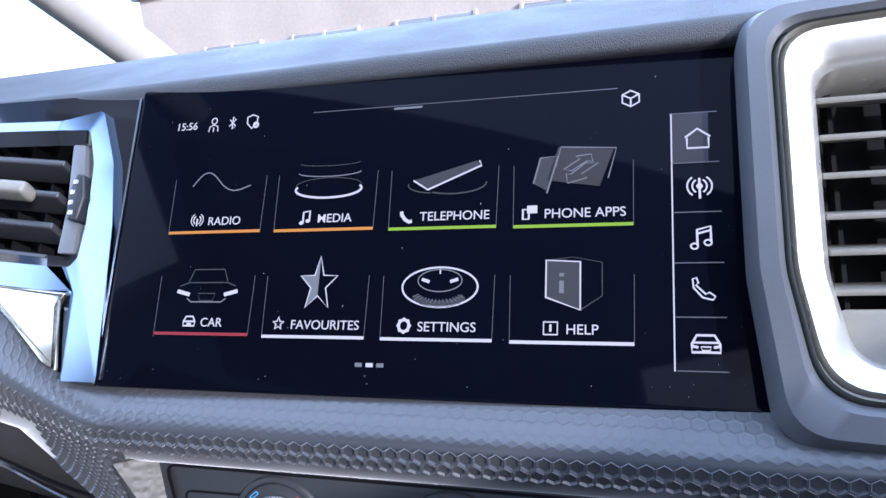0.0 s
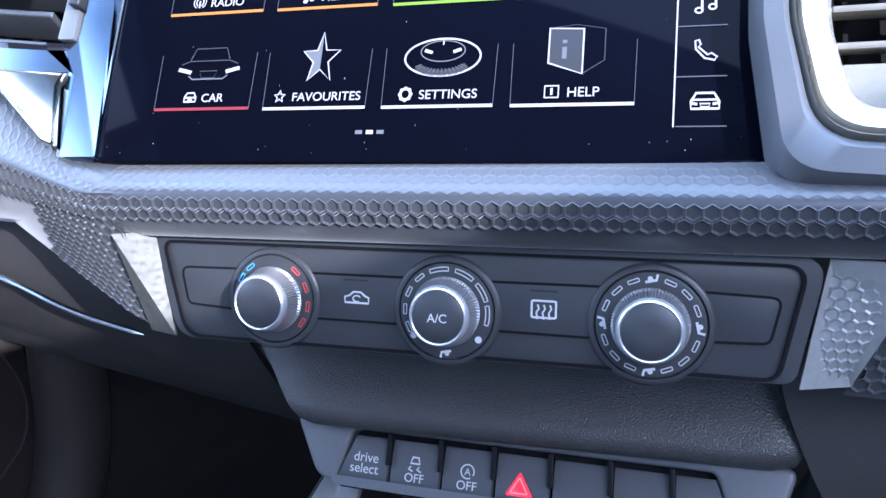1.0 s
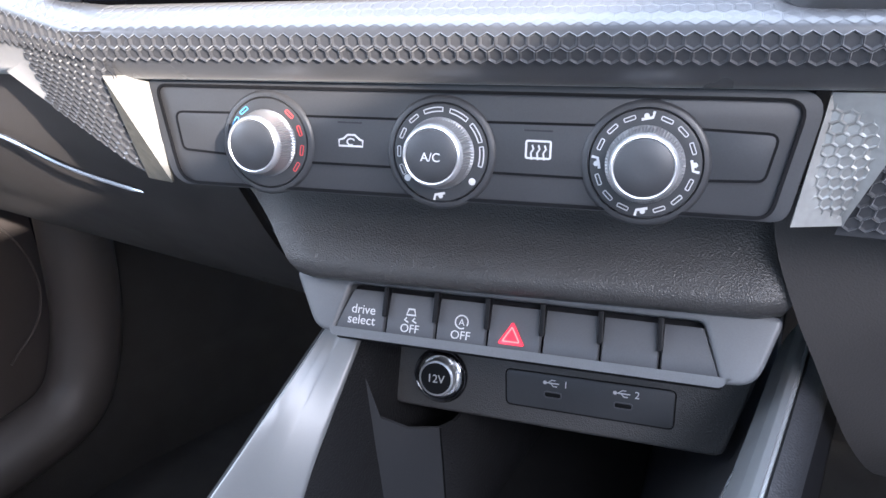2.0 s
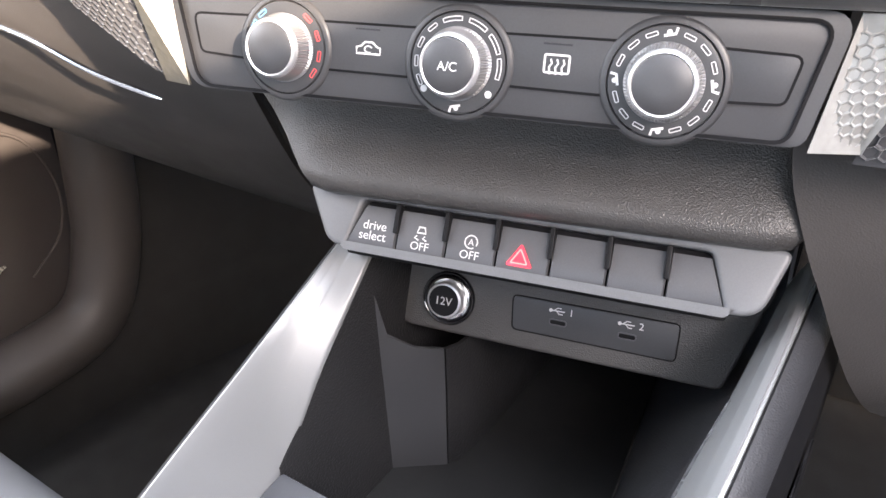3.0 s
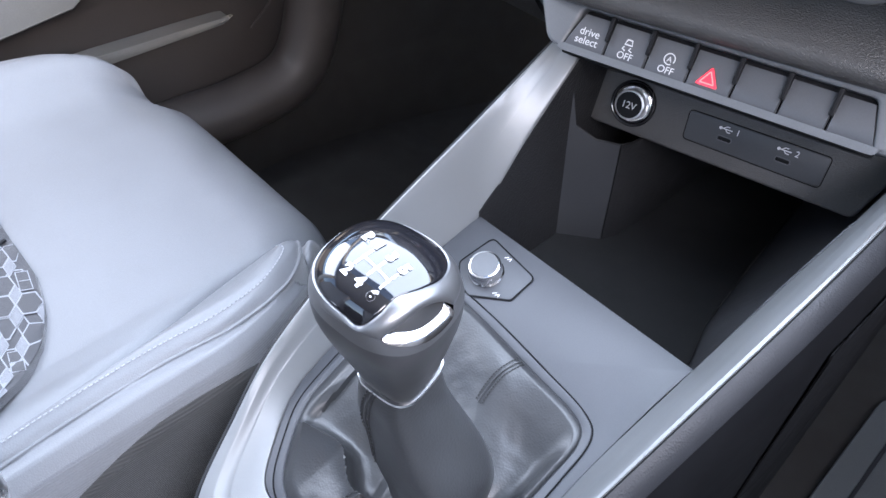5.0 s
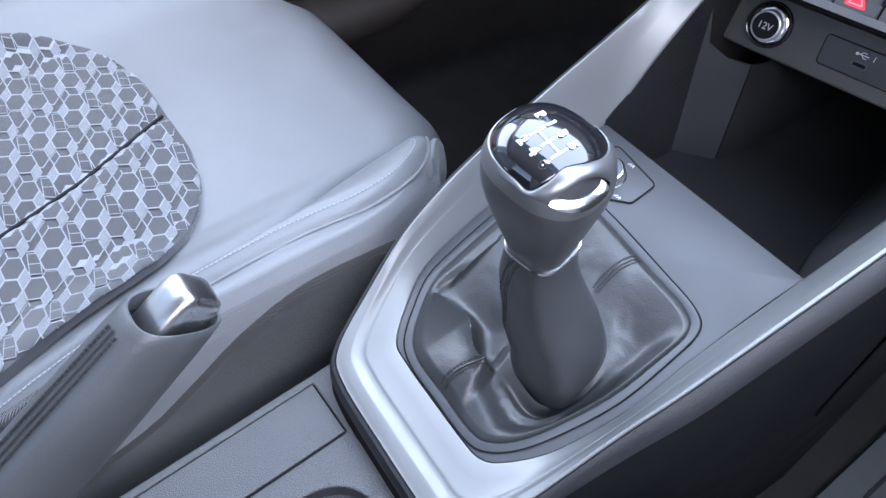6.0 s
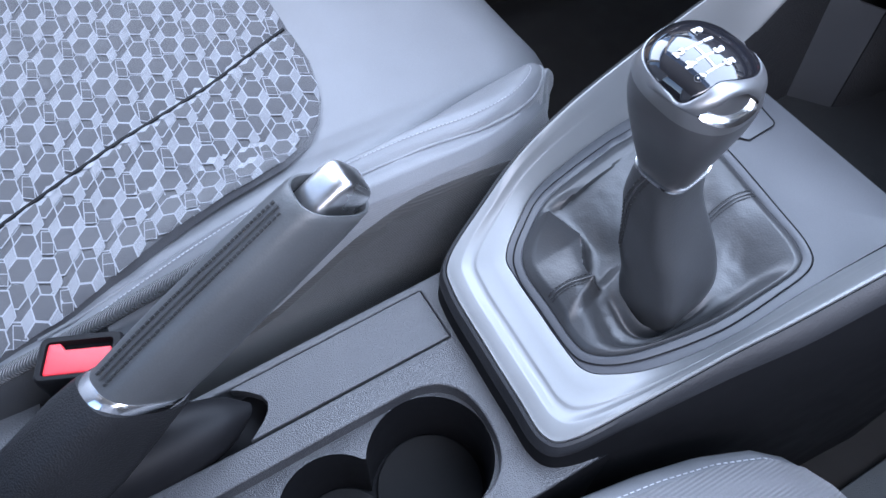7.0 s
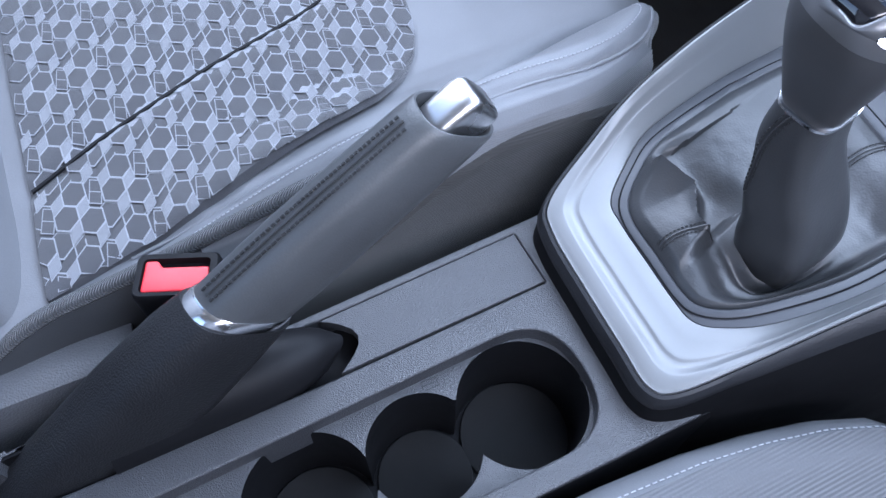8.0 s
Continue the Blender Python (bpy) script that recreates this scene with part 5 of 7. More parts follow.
for ax, ay in ((-0.049, -0.0885), (-0.0655, -0.1025), (-0.0375, -0.1105)):
    gx, gy = plate_xy(ax, ay)
    part("print", merge(strip2d([(gx - 0.002, gy - 0.001), (gx, gy + 0.001), (gx, gy - 0.001), (gx + 0.002, gy + 0.001)], 0.0007, PLATE @ shift(0, 0, 0.0002), 0.0001), strip2d([(gx + 0.0022, gy - 0.001), (gx + 0.0022, gy + 0.001)], 0.0006, PLATE @ shift(0, 0, 0.0002), 0.0001)), WHITE_PRINT, rot)

# ---- gear lever ----
gear = thing("gear_lever", "manual gear lever with silver-framed knob and black leather boot", "gear lever")
N = 200
fr = smooth_line([(-0.085, -0.172, 0), (-0.083, -0.205, 0), (-0.079, -0.231, 0), (-0.068, -0.250, 0), (-0.053, -0.268, 0), (-0.036, -0.2745, 0), (-0.010, -0.2755, 0), (0.020, -0.276, 0), (0.034, -0.272, 0), (0.046, -0.258, 0), (0.055, -0.235, 0), (0.063, -0.20, 0), (0.064, -0.165, 0), (0.062, -0.140, 0), (0.050, -0.131, 0), (0.02, -0.127, 0), (-0.03, -0.122, 0), (-0.065, -0.122, 0), (-0.080, -0.13, 0), (-0.085, -0.172, 0)], 6)
fr = resample(fr, N + 1)[:-1]
cen = Vector((-0.008, -0.20, 0))


def ring_at(f, lift, shrink=0.0):
    out = []
    for p in fr:
        d = (p - cen)
        q = cen + d * f - d.normalized() * shrink
        out.append(on_plate(q.x, q.y, lift))
    return out


rows = [ring_at(1.0, -0.003), ring_at(1.0, -0.0002), ring_at(1.0, 0.0004, 0.0008), ring_at(1.0, 0.0004, 0.0046), ring_at(1.0, -0.0004, 0.0056), ring_at(1.0, -0.004, 0.006)]
part("boot_frame", loft(rows, closed=True), PLATE_GREY, gear, "charcoal frame of the leather boot")
part("frame_gap", loft([ring_at(1.0, 0.0, -0.0006), ring_at(1.0, 0.0003, 0.0), ring_at(1.0, 0.0, 0.0006)], closed=True), BLACK_DEEP, gear)
COLLAR = Vector((-0.0012, -0.2165, 0.6535))
FOOT = Vector((0.0195, -0.2075, 0.573))


def rounded_section(c, hx, hy, z_tilt=(0, 0), power=3.2, turn=0.0, n=N):
    out = []
    for j in range(n):
        p = fr[j % N] - cen
        a = math.atan2(p.y, p.x) - turn
        ca, sa = math.cos(a), math.sin(a)
        r = (abs(ca / hx) ** power + abs(sa / hy) ** power) ** (-1 / power)
        x, y = r * math.cos(a + turn), r * math.sin(a + turn)
        out.append(Vector((c.x + x, c.y + y, c.z + z_tilt[0] * x + z_tilt[1] * y)))
    return out


FOLD = smooth_line([(-0.074, -0.240, 0), (-0.062, -0.2425, 0), (-0.048, -0.2375, 0), (-0.034, -0.2335, 0), (-0.026, -0.2365, 0), (-0.017, -0.2420, 0), (-0.009, -0.2435, 0), (0.002, -0.2405, 0)], 5)


def fold_height(x, y):
    """A sharp pleat in the leather, hollow on its far side."""
    best, side, run = 9.0, 1.0, 0.0
    for i, (p, q) in enumerate(zip(FOLD, FOLD[1:])):
        d = q - p
        t = max(0.0, min(1.0, ((x - p.x) * d.x + (y - p.y) * d.y) / d.length_squared))
        vx, vy = x - p.x - d.x * t, y - p.y - d.y * t
        h = math.hypot(vx, vy)
        if h < best:
            best, side, run = h, d.x * vy - d.y * vx, (i + t) / (len(FOLD) - 1)
    fade = min(1, run / 0.12) * min(1, (1 - run) / 0.08)
    if side > 0:
        return fade * (0.0150 * math.exp(-(best / 0.0036) ** 1.1) - 0.0075 * (1 - math.exp(-best / 0.006)) * math.exp(-(best / 0.045) ** 2))
    return fade * (0.0150 * math.exp(-best / 0.015))


def boot_row(k):
    """From the frame (0) over a soft roll down to the sleeve (1)."""
    rim = ring_at(1.0, 0.0, 0.0056)
    foot = rounded_section(FOOT, 0.0215, 0.0225, power=2.4)
    out = []
    for j in range(N):
        d = fr[j] - cen
        a = math.atan2(d.y, d.x)
        p = rim[j].lerp(foot[j], k)
        base = on_plate(p.x, p.y, 0.0).z
        front, right = max(0, math.cos(a + radians(42))) ** 2, max(0, math.cos(a - radians(10)))
        k0 = 0.50 - 0.04 * front - 0.20 * right
        lip = 0.0035 * min(1, k / 0.09) ** 0.6
        drop = 1 / (1 + math.exp(-(k - k0) / (0.07 + 0.03 * (1 - front))))
        deep = 0.007 + 0.006 * front + 0.005 * right
        crease = -0.006 * front * math.exp(-((k - 0.86) / 0.08) ** 2)
        mid = math.sin(math.pi * min(1, k)) ** 1.2
        wave = 0.0022 * math.sin(4 * a + 0.9 + 1.5 * k) * mid + 0.0004 * math.sin(9 * a + 6 * k) * mid * k
        wave += 0.0008 * noise.noise(Vector((p.x * 60, p.y * 60, 3))) * mid + 0.00025 * noise.noise(Vector((p.x * 170, p.y * 170, 7))) * mid
        z = base + lip - deep * drop + crease + wave + fold_height(p.x, p.y) * min(1, k / 0.12)
        out.append(Vector((p.x, p.y, z)))
    return out


BOOT = [boot_row(k / 72) for k in range(73)]
part("boot", loft([ring_at(1.0, -0.003, 0.0058)] + BOOT, closed=True, thick=0.0012), LEATHER, gear, "creased black leather boot")


SLEEVE = smooth_line([(0.0210, -0.2065, 0.535), (0.0200, -0.2070, 0.560), (0.0185, -0.2080, 0.576), (0.0130, -0.2105, 0.594), (0.0062, -0.2130, 0.612), (0.0005, -0.2160, 0.630), (-0.0012, -0.2170, 0.643), (-0.0012, -0.2165, 0.6530)], 5)
SLEEVE_W = smooth_line([(0.0180, 3.6, 0), (0.0226, 3.9, 0), (0.0230, 4.2, 0), (0.0220, 4.2, 0), (0.0198, 4.0, 0), (0.0178, 3.7, 0), (0.0166, 3.3, 0), (0.0156, 3.5, 0)], 5)


def sleeve_row(k):
    c, w = SLEEVE[k], SLEEVE_W[k]
    f = k / (len(SLEEVE) - 1)
    row = rounded_section(c, w.x, w.x * 1.05, (-0.05, 0.10), w.y, 0.15)
    soft = (1 - f) * f * 4
    return [p + (p - c).normalized() * (0.0009 * soft * noise.noise(Vector((p.x * 70, p.y * 70, p.z * 40))) + 0.0003 * soft * math.sin(20 * f + 3 * math.atan2(p.y - c.y, p.x - c.x))) for p in row]


rows = [sleeve_row(k) for k in range(len(SLEEVE))]
part("neck", loft(rows, closed=True), LEATHER, gear, "black leather sleeve")


def near(side):
    return min(range(N), key=lambda q: abs((math.atan2((fr[q] - cen).y, (fr[q] - cen).x) - side + math.pi) % (2 * math.pi) - math.pi))


def stitches(pts, count, r=0.0005):
    pts = resample(pts, count)
    return merge(*[tube([pts[q], pts[q].lerp(pts[q + 1], 0.6)], r, 6) for q in range(count - 1)])


def seam_path(grid, ks, a0, a1, off):
    """A line on the leather from angle a0 to a1, shifted sideways by off."""
    out = []
    for i, k in enumerate(ks):
        row, n = grid[k], len(grid[k])
        f = near(radians(a0)) + ((near(radians(a1)) - near(radians(a0)) + n // 2) % n - n // 2) * i / (len(ks) - 1)
        f += off / (row[int(f) % n] - row[(int(f) + 1) % n]).length
        out.append(row[int(f) % n].lerp(row[(int(f) + 1) % n], f % 1))
    return out


for grid, ks, a0, a1, lift in ((rows, range(15, 36), 236, 272, Vector((0, -0.0004, 0.0002))), (rows, range(10, 36), 95, 90, Vector((0, 0.0004, 0.0002))), (BOOT, range(3, 56), 266, 246, Vector((0, 0, 0.0008))), (BOOT, range(3, 46), 79, 100, Vector((0, 0, 0.0008)))):
    part("seam", tube([p + lift for p in seam_path(grid, ks, a0, a1, 0.0)], 0.0005, 6), LEATHER, gear, "raised leather seam")
    for off in (-0.0024, 0.0024):
        part("stitching", stitches([p + lift for p in seam_path(grid, ks, a0, a1, off)], 20, 0.00042), THREAD_DARK, gear, "dark twin stitching")
rows = [rounded_section(COLLAR + Vector((0, 0, dz)), w, w * 1.03, (-0.05, 0.12), 3.5, 0.17) for dz, w in ((-0.0010, 0.0150), (-0.0010, 0.0164), (0.0006, 0.0164), (0.0006, 0.0150))]
part("collar", loft(rows, closed=True, ring=True), CHROME, gear, "thin chrome collar")

# the knob: an egg with four soft corners, given as (height, half width, squareness)
EGG = smooth_line([(0.6535, 0.0157, 3.7), (0.660, 0.0171, 3.7), (0.671, 0.0203, 3.5), (0.682, 0.0236, 3.2), (0.692, 0.0265, 2.9), (0.701, 0.0282, 2.8), (0.709, 0.0282, 2.7), (0.716, 0.0268, 2.6), (0.7215, 0.0243, 2.45), (0.7255, 0.0202, 2.3), (0.7282, 0.0142, 2.2), (0.7294, 0.0073, 2.1), (0.7297, 0.0004, 2.0)], 8)
KNOB_TURN, KNOB_RATIO = 0.198, 0.94


def egg_at(z):
    """Half width and squareness of the knob at a height."""
    for a, b in zip(EGG, EGG[1:]):
        if z <= b.x:
            return a.lerp(b, max(0.0, (z - a.x) / max(1e-9, b.x - a.x)))
    return EGG[-1]


def egg_radius(e, a):
    return (abs(math.cos(a) / e.y) ** e.z + abs(math.sin(a) / (e.y * KNOB_RATIO)) ** e.z) ** (-1 / e.z)


def knob_pt(deg, z, out=0.0):
    """A point of the knob's skin, or so far outside it."""
    e, a = egg_at(z), radians(deg)
    f = (z - 0.6485) / 0.081
    r = egg_radius(e, a) + out
    x, y = r * math.cos(a + KNOB_TURN), r * math.sin(a + KNOB_TURN)
    return Vector((-0.0011 - 0.0021 * f + x, -0.2165 - 0.007 * f + y, z + out * 0.4 * max(0, (z - 0.712) / 0.01) - 0.052 * x + (0.12 - 0.105 * f) * y))


def round_line(pts):
    """A smooth closed height line over the angle."""
    P = sorted((a % 360, z) for a, z in pts)
    P = [(a - 360, z) for a, z in P[-3:]] + P + [(a + 360, z) for a, z in P[:3]]
    fine = smooth_line([(a, z, 0) for a, z in P], 10)

    def at(deg):
        deg %= 360
        for p, q in zip(fine, fine[1:]):
            if p.x <= deg <= q.x:
                return p.y + (q.y - p.y) * (deg - p.x) / (q.x - p.x)
        return fine[0].y
    return at


cap_edge = round_line([(288, 0.7170), (274, 0.7180), (258, 0.7188), (235, 0.7196), (190, 0.7200), (120, 0.7200), (60, 0.7205), (28, 0.7224), (0, 0.7250), (335, 0.7262), (318, 0.7254), (303, 0.7218)])
shoulder = round_line([(285, 0.7082), (235, 0.7108), (180, 0.7118), (90, 0.7100), (30, 0.7062), (9, 0.7050), (340, 0.7060), (310, 0.7076)])
waist = round_line([(306, 0.7150), (240, 0.7150), (150, 0.7150), (60, 0.7140), (14, 0.7132)])
CUT_TOP = [(p.x, p.y) for p in smooth_line([(a, z, 0) for a, z in [(306, 0.7150), (311, 0.7172), (318, 0.7191), (327, 0.7209), (340, 0.7222), (354, 0.7213), (364, 0.7190), (370, 0.7165), (374, 0.7132)]], 6)]
CUT_LOW = [(p.x, p.y) for p in smooth_line([(a, z, 0) for a, z in [(306, 0.7150), (311, 0.7136), (318, 0.7124), (330, 0.7106), (345, 0.7090), (358, 0.7082), (367, 0.7084), (371, 0.7098), (374, 0.7132)]], 6)]


def cut_line(pts, deg):
    deg = deg % 360 + (360 if deg % 360 < 100 else 0)
    for (a, u), (b, v) in zip(pts, pts[1:]):
        if a <= deg <= b:
            return u + (v - u) * (deg - a) / (b - a)
    return waist(deg)


DEGS = [i * 2 for i in range(180)]
rows = [[knob_pt(a, 0.6535 + (shoulder(a) - 0.6535) * k / 26) for a in DEGS] for k in range(27)]
part("knob_body", loft(rows, closed=True), GUNMETAL, gear, "dark satin gunmetal knob body")
low = [[knob_pt(a, shoulder(a) - 0.0006, -0.0004) for a in DEGS]] + [[knob_pt(a, shoulder(a) + (cut_line(CUT_LOW, a) - shoulder(a)) * k / 5, 0.0003) for a in DEGS] for k in range(6)]
high = []
for k in range(9):
    f = k / 8
    row = []
    for a in DEGS:
        t = cut_line(CUT_TOP, a)
        swell = 0.0011 * math.sin(math.pi * f) ** 0.7 * max(0.0, math.cos(radians(a - 338))) ** 0.5 if math.cos(radians(a - 338)) > 0 else 0.0
        row.append(knob_pt(a, t + (cap_edge(a) - t) * f, 0.0003 + swell))
    high.append(row)
high = [[knob_pt(a, cut_line(CUT_TOP, a) + 0.0002, -0.003) for a in DEGS]] + high + [[knob_pt(a, cap_edge(a) + 0.0003, -0.0009) for a in DEGS]]
part("knob_frame", finish(merge(loft(low, closed=True), loft(high, closed=True))), KNOB_SATIN, gear, "satin silver frame and finger clasp round the cap")
inside = [304 + 2 * i for i in range(37)]
part("clasp_recess", loft([[knob_pt(a, cut_line(CUT_LOW, a) - 0.001 + (cut_line(CUT_TOP, a) - cut_line(CUT_LOW, a) + 0.002) * k / 6, -0.0030) for a in inside] for k in range(7)]), GUNMETAL, gear, "dark hollow below the clasp")
lipa = [308 + 2 * i for i in range(33)]
part("clasp_lower_bar", loft([[knob_pt(a, min(cut_line(CUT_LOW, a) + dz, cut_line(CUT_TOP, a)), out) for a in lipa] for dz, out in ((-0.0004, 0.0001), (0.0001, 0.0006), (0.0012, 0.0001), (0.0026, -0.0010), (0.0034, -0.0031))]), CHROME, gear, "bright chrome lower edge of the clasp")
rows = [[knob_pt(a, cap_edge(a) + (0.7297 - cap_edge(a)) * math.sin(math.pi / 2 * k / 16), -0.0004 if k == 0 else 0.0) for a in DEGS] for k in range(17)]
part("knob_cap", loft(rows, closed=True, cap=True), PIANO, gear, "glossy black domed cap")


def cap_point(x, y, lift=0.0003):
    """On the dome above the plan point x, y."""
    lo, hi = 0.712, 0.7297
    for _ in range(24):
        z = (lo + hi) / 2
        c = knob_pt(0, z) * 0.5 + knob_pt(180, z) * 0.5
        dx, dy = x - c.x, y - c.y
        if math.hypot(dx, dy) < egg_radius(egg_at(z), math.atan2(dy, dx) - KNOB_TURN):
            lo = z
        else:
            hi = z
    f = (lo - 0.6485) / 0.081
    return Vector((x, y, lo - 0.052 * dx + (0.12 - 0.105 * f) * dy + lift))


def cap_line(pts, r=0.0006):
    return tube([cap_point(p.x, p.y, 0.0001) for p in resample([Vector((*q, 0)) for q in pts], 9)], r, 6)


gx = (-0.0056, 0.0016, 0.0086)
ROW_1, ROW_2 = -0.2215, -0.2368
lines = [cap_line([(x, ROW_2 + 0.0032), (x, ROW_1 - 0.0032)], 0.0006) for x in gx] + [cap_line([(gx[0], -0.2292), (gx[2], -0.2292)], 0.0006)]
part("shift_pattern", merge(*lines), WHITE_PRINT, gear, "white shift pattern on the cap")
for digit, x, y in (("1", gx[0], ROW_1), ("2", gx[0], ROW_2), ("3", gx[1], ROW_1), ("4", gx[1], ROW_2), ("5", gx[2], ROW_1), ("6", gx[2], ROW_2), ("R", gx[0] - 0.0066, ROW_1)):
    p = cap_point(x, y, 0.0004)
    tx, ty = (cap_point(x + 0.001, y) - cap_point(x - 0.001, y)).normalized(), (cap_point(x, y + 0.001) - cap_point(x, y - 0.001)).normalized()
    nz = tx.cross(ty).normalized()
    ty = nz.cross(tx)
    part("pattern_mark", writing(digit, 0.0064, Matrix.Translation(p) @ Matrix((tx, ty, nz)).transposed().to_4x4() @ shift(0, -0.0022), "CENTER", 0.0002, bold=0.00035), WHITE_PRINT, gear, "white gear mark " + digit)

# ---- handbrake ----
hand = thing("handbrake", "leather-wrapped handbrake lever with silver push button", "handbrake")
AX = Vector((-0.012, 0.816, 0.577)).normalized()
UPV = Vector((0, -0.577, 0.817)).normalized()
HB = Vector((-0.0572, -0.502, 0.5785))


def hb_ring(s, h, w, power=2.4, slant=0.0, n=48, drop=0.0, lat=0.0):
    out = []
    for j in range(n):
        a = 2 * math.pi * j / n
        ca, sa = math.cos(a), math.sin(a)
        r = (abs(ca) ** power + abs(sa) ** power) ** (-1 / power)
        out.append(HB + AX * (s + slant * sa * r * h + lat * ca * r * w) + UPV * (sa * r * h + drop) + Vector((ca * r * w, 0, 0)))
    return out


GRIP = smooth_line([(0.0, 0.0222, 0.0186), (0.03, 0.0226, 0.0190), (0.07, 0.0217, 0.0186), (0.105, 0.0205, 0.0180), (0.132, 0.0196, 0.0173), (0.140, 0.0190, 0.0168)], 4)


def grip_slant(s):
    return -0.40 * max(0, 1 - s / 0.05) - 0.50 * max(0, min(1, (s - 0.06) / 0.07))


rows = [hb_ring(p.x, p.y, p.z, 2.6, grip_slant(p.x), lat=0.3 * max(0, 1 - p.x / 0.05)) for p in GRIP]
rows += [hb_ring(s, h, w, 2.8, -0.5) for s, h, w in ((0.1435, 0.0185, 0.0163), (0.1450, 0.0177, 0.0156), (0.1448, 0.0166, 0.0147), (0.1425, 0.0158, 0.0140), (0.132, 0.0155, 0.0137))]
part("grip", loft(rows, closed=True, cap=True), LEATHER_GRIP, hand, "smooth black leather grip")
rows = [hb_ring(s, h, w, 2.8, -0.5) for s, h, w in ((0.122, 0.0153, 0.0135), (0.134, 0.0153, 0.0135))]
part("button_well", loft(rows, closed=True, cap=True), BLACK_DEEP, hand)
rows = []
for s, h, w, dr, sl in ((0.124, 0.0116, 0.0109, -0.002, -0.5), (0.146, 0.0117, 0.0109, -0.002, -0.45), (0.1545, 0.0114, 0.0108, -0.002, -0.25), (0.1575, 0.0106, 0.0102, -0.002, -0.15), (0.1592, 0.0092, 0.0091, -0.002, -0.1), (0.1600, 0.0068, 0.0070, -0.002, -0.1)):
    rows.append(hb_ring(s, h, w, 4.6, sl, drop=dr))
part("button", loft(rows, closed=True, cap=True), BUTTON_METAL, hand, "satin silver release button")
for ang in (76, 89, 102):
    pts = []
    for k in range(45):
        s = 0.006 + 0.132 * k / 44
        q = next(a.lerp(b, (s - a.x) / (b.x - a.x)) for a, b in zip(GRIP, GRIP[1:]) if a.x <= s <= b.x)
        ca, sa = math.cos(radians(ang)), math.sin(radians(ang))
        r = (abs(ca) ** 2.6 + abs(sa) ** 2.6) ** (-1 / 2.6)
        pts.append(HB + AX * (s + grip_slant(s) * sa * r * q.y + 0.3 * max(0, 1 - s / 0.05) * ca * r * q.z) + UPV * (sa * r * q.y + 0.0008) + Vector((ca * r * q.z, 0, 0)))
    if ang == 89:
        part("seam", tube(pts, 0.0008, 6), LEATHER, hand, "raised leather seam")
    else:
        part("stitching", merge(*[tube([pts[q], pts[q].lerp(pts[q + 1], 0.62)], 0.0008, 6) for q in range(44)]), THREAD_DARK, hand, "dark twin stitching")
rows = [hb_ring(s, h, w, 2.5, -0.40, lat=0.3) for s, h, w in ((-0.006, 0.0222, 0.0188), (-0.006, 0.0238, 0.0200), (-0.0008, 0.0236, 0.0198), (0.0012, 0.0224, 0.0190), (0.0012, 0.0210, 0.0178))]
part("ring", loft(rows, closed=True), CHROME, hand, "chrome ring below the grip")
rows = [hb_ring(s, h, w, 3.4, sl, drop=dr, lat=-sl * 0.7) for s, h, w, sl, dr in ((-0.006, 0.0237, 0.0198, -0.40, 0), (-0.012, 0.0245, 0.0204, -0.40, 0), (-0.03, 0.0270, 0.0214, -0.32, -0.001), (-0.08, 0.0315, 0.0226, -0.12, -0.006), (-0.15, 0.0355, 0.0232, 0, -0.015), (-0.23, 0.0405, 0.0236, 0, -0.027))]
part("base", loft(rows, closed=True, cap=True), DARK_GRAIN, hand, "grained plastic lever base in a shaded black")
rows = []
for k in range(15):
    f = k / 14
    y = -0.60 + 0.138 * f
    r = 0.0215 * math.sqrt(max(0.02, 1 - max(0, (f - 0.62) / 0.39) ** 2)) * (1.12 - 0.12 * f)
    rows.append([Vector((-0.054 + r * math.cos(2 * math.pi * j / 32), y + 0.004 * math.sin(2 * math.pi * j / 32), 0.5 + 1.05 * r * math.sin(2 * math.pi * j / 32))) for j in range(32)])
part("gaiter", loft(rows, closed=True, cap=True), BLACK_MATT, hand, "black rubber gaiter")

# ---- seats ----


def seat_section(half):
    return [(0.0, 0.0), (0.25, 0.0), (0.45, 0.001), (0.58, 0.003), (0.66, 0.008), (0.74, 0.017), (0.82, 0.027), (0.88, 0.031), (0.93, 0.029), (0.965, 0.019), (0.985, 0.004), (0.995, -0.018), (1.0, -0.045), (0.99, -0.1), (0.97, -0.2)]


def rear_fade(y):
    """The bolster sinks towards the backrest."""
    return 1 - 0.85 * max(0, min(1, (-0.40 - y) / 0.14)) ** 1.3


def ease(a, b, v):
    w = min(1.0, max(0.0, (v - a) / (b - a)))
    return w * w * (3 - 2 * w)


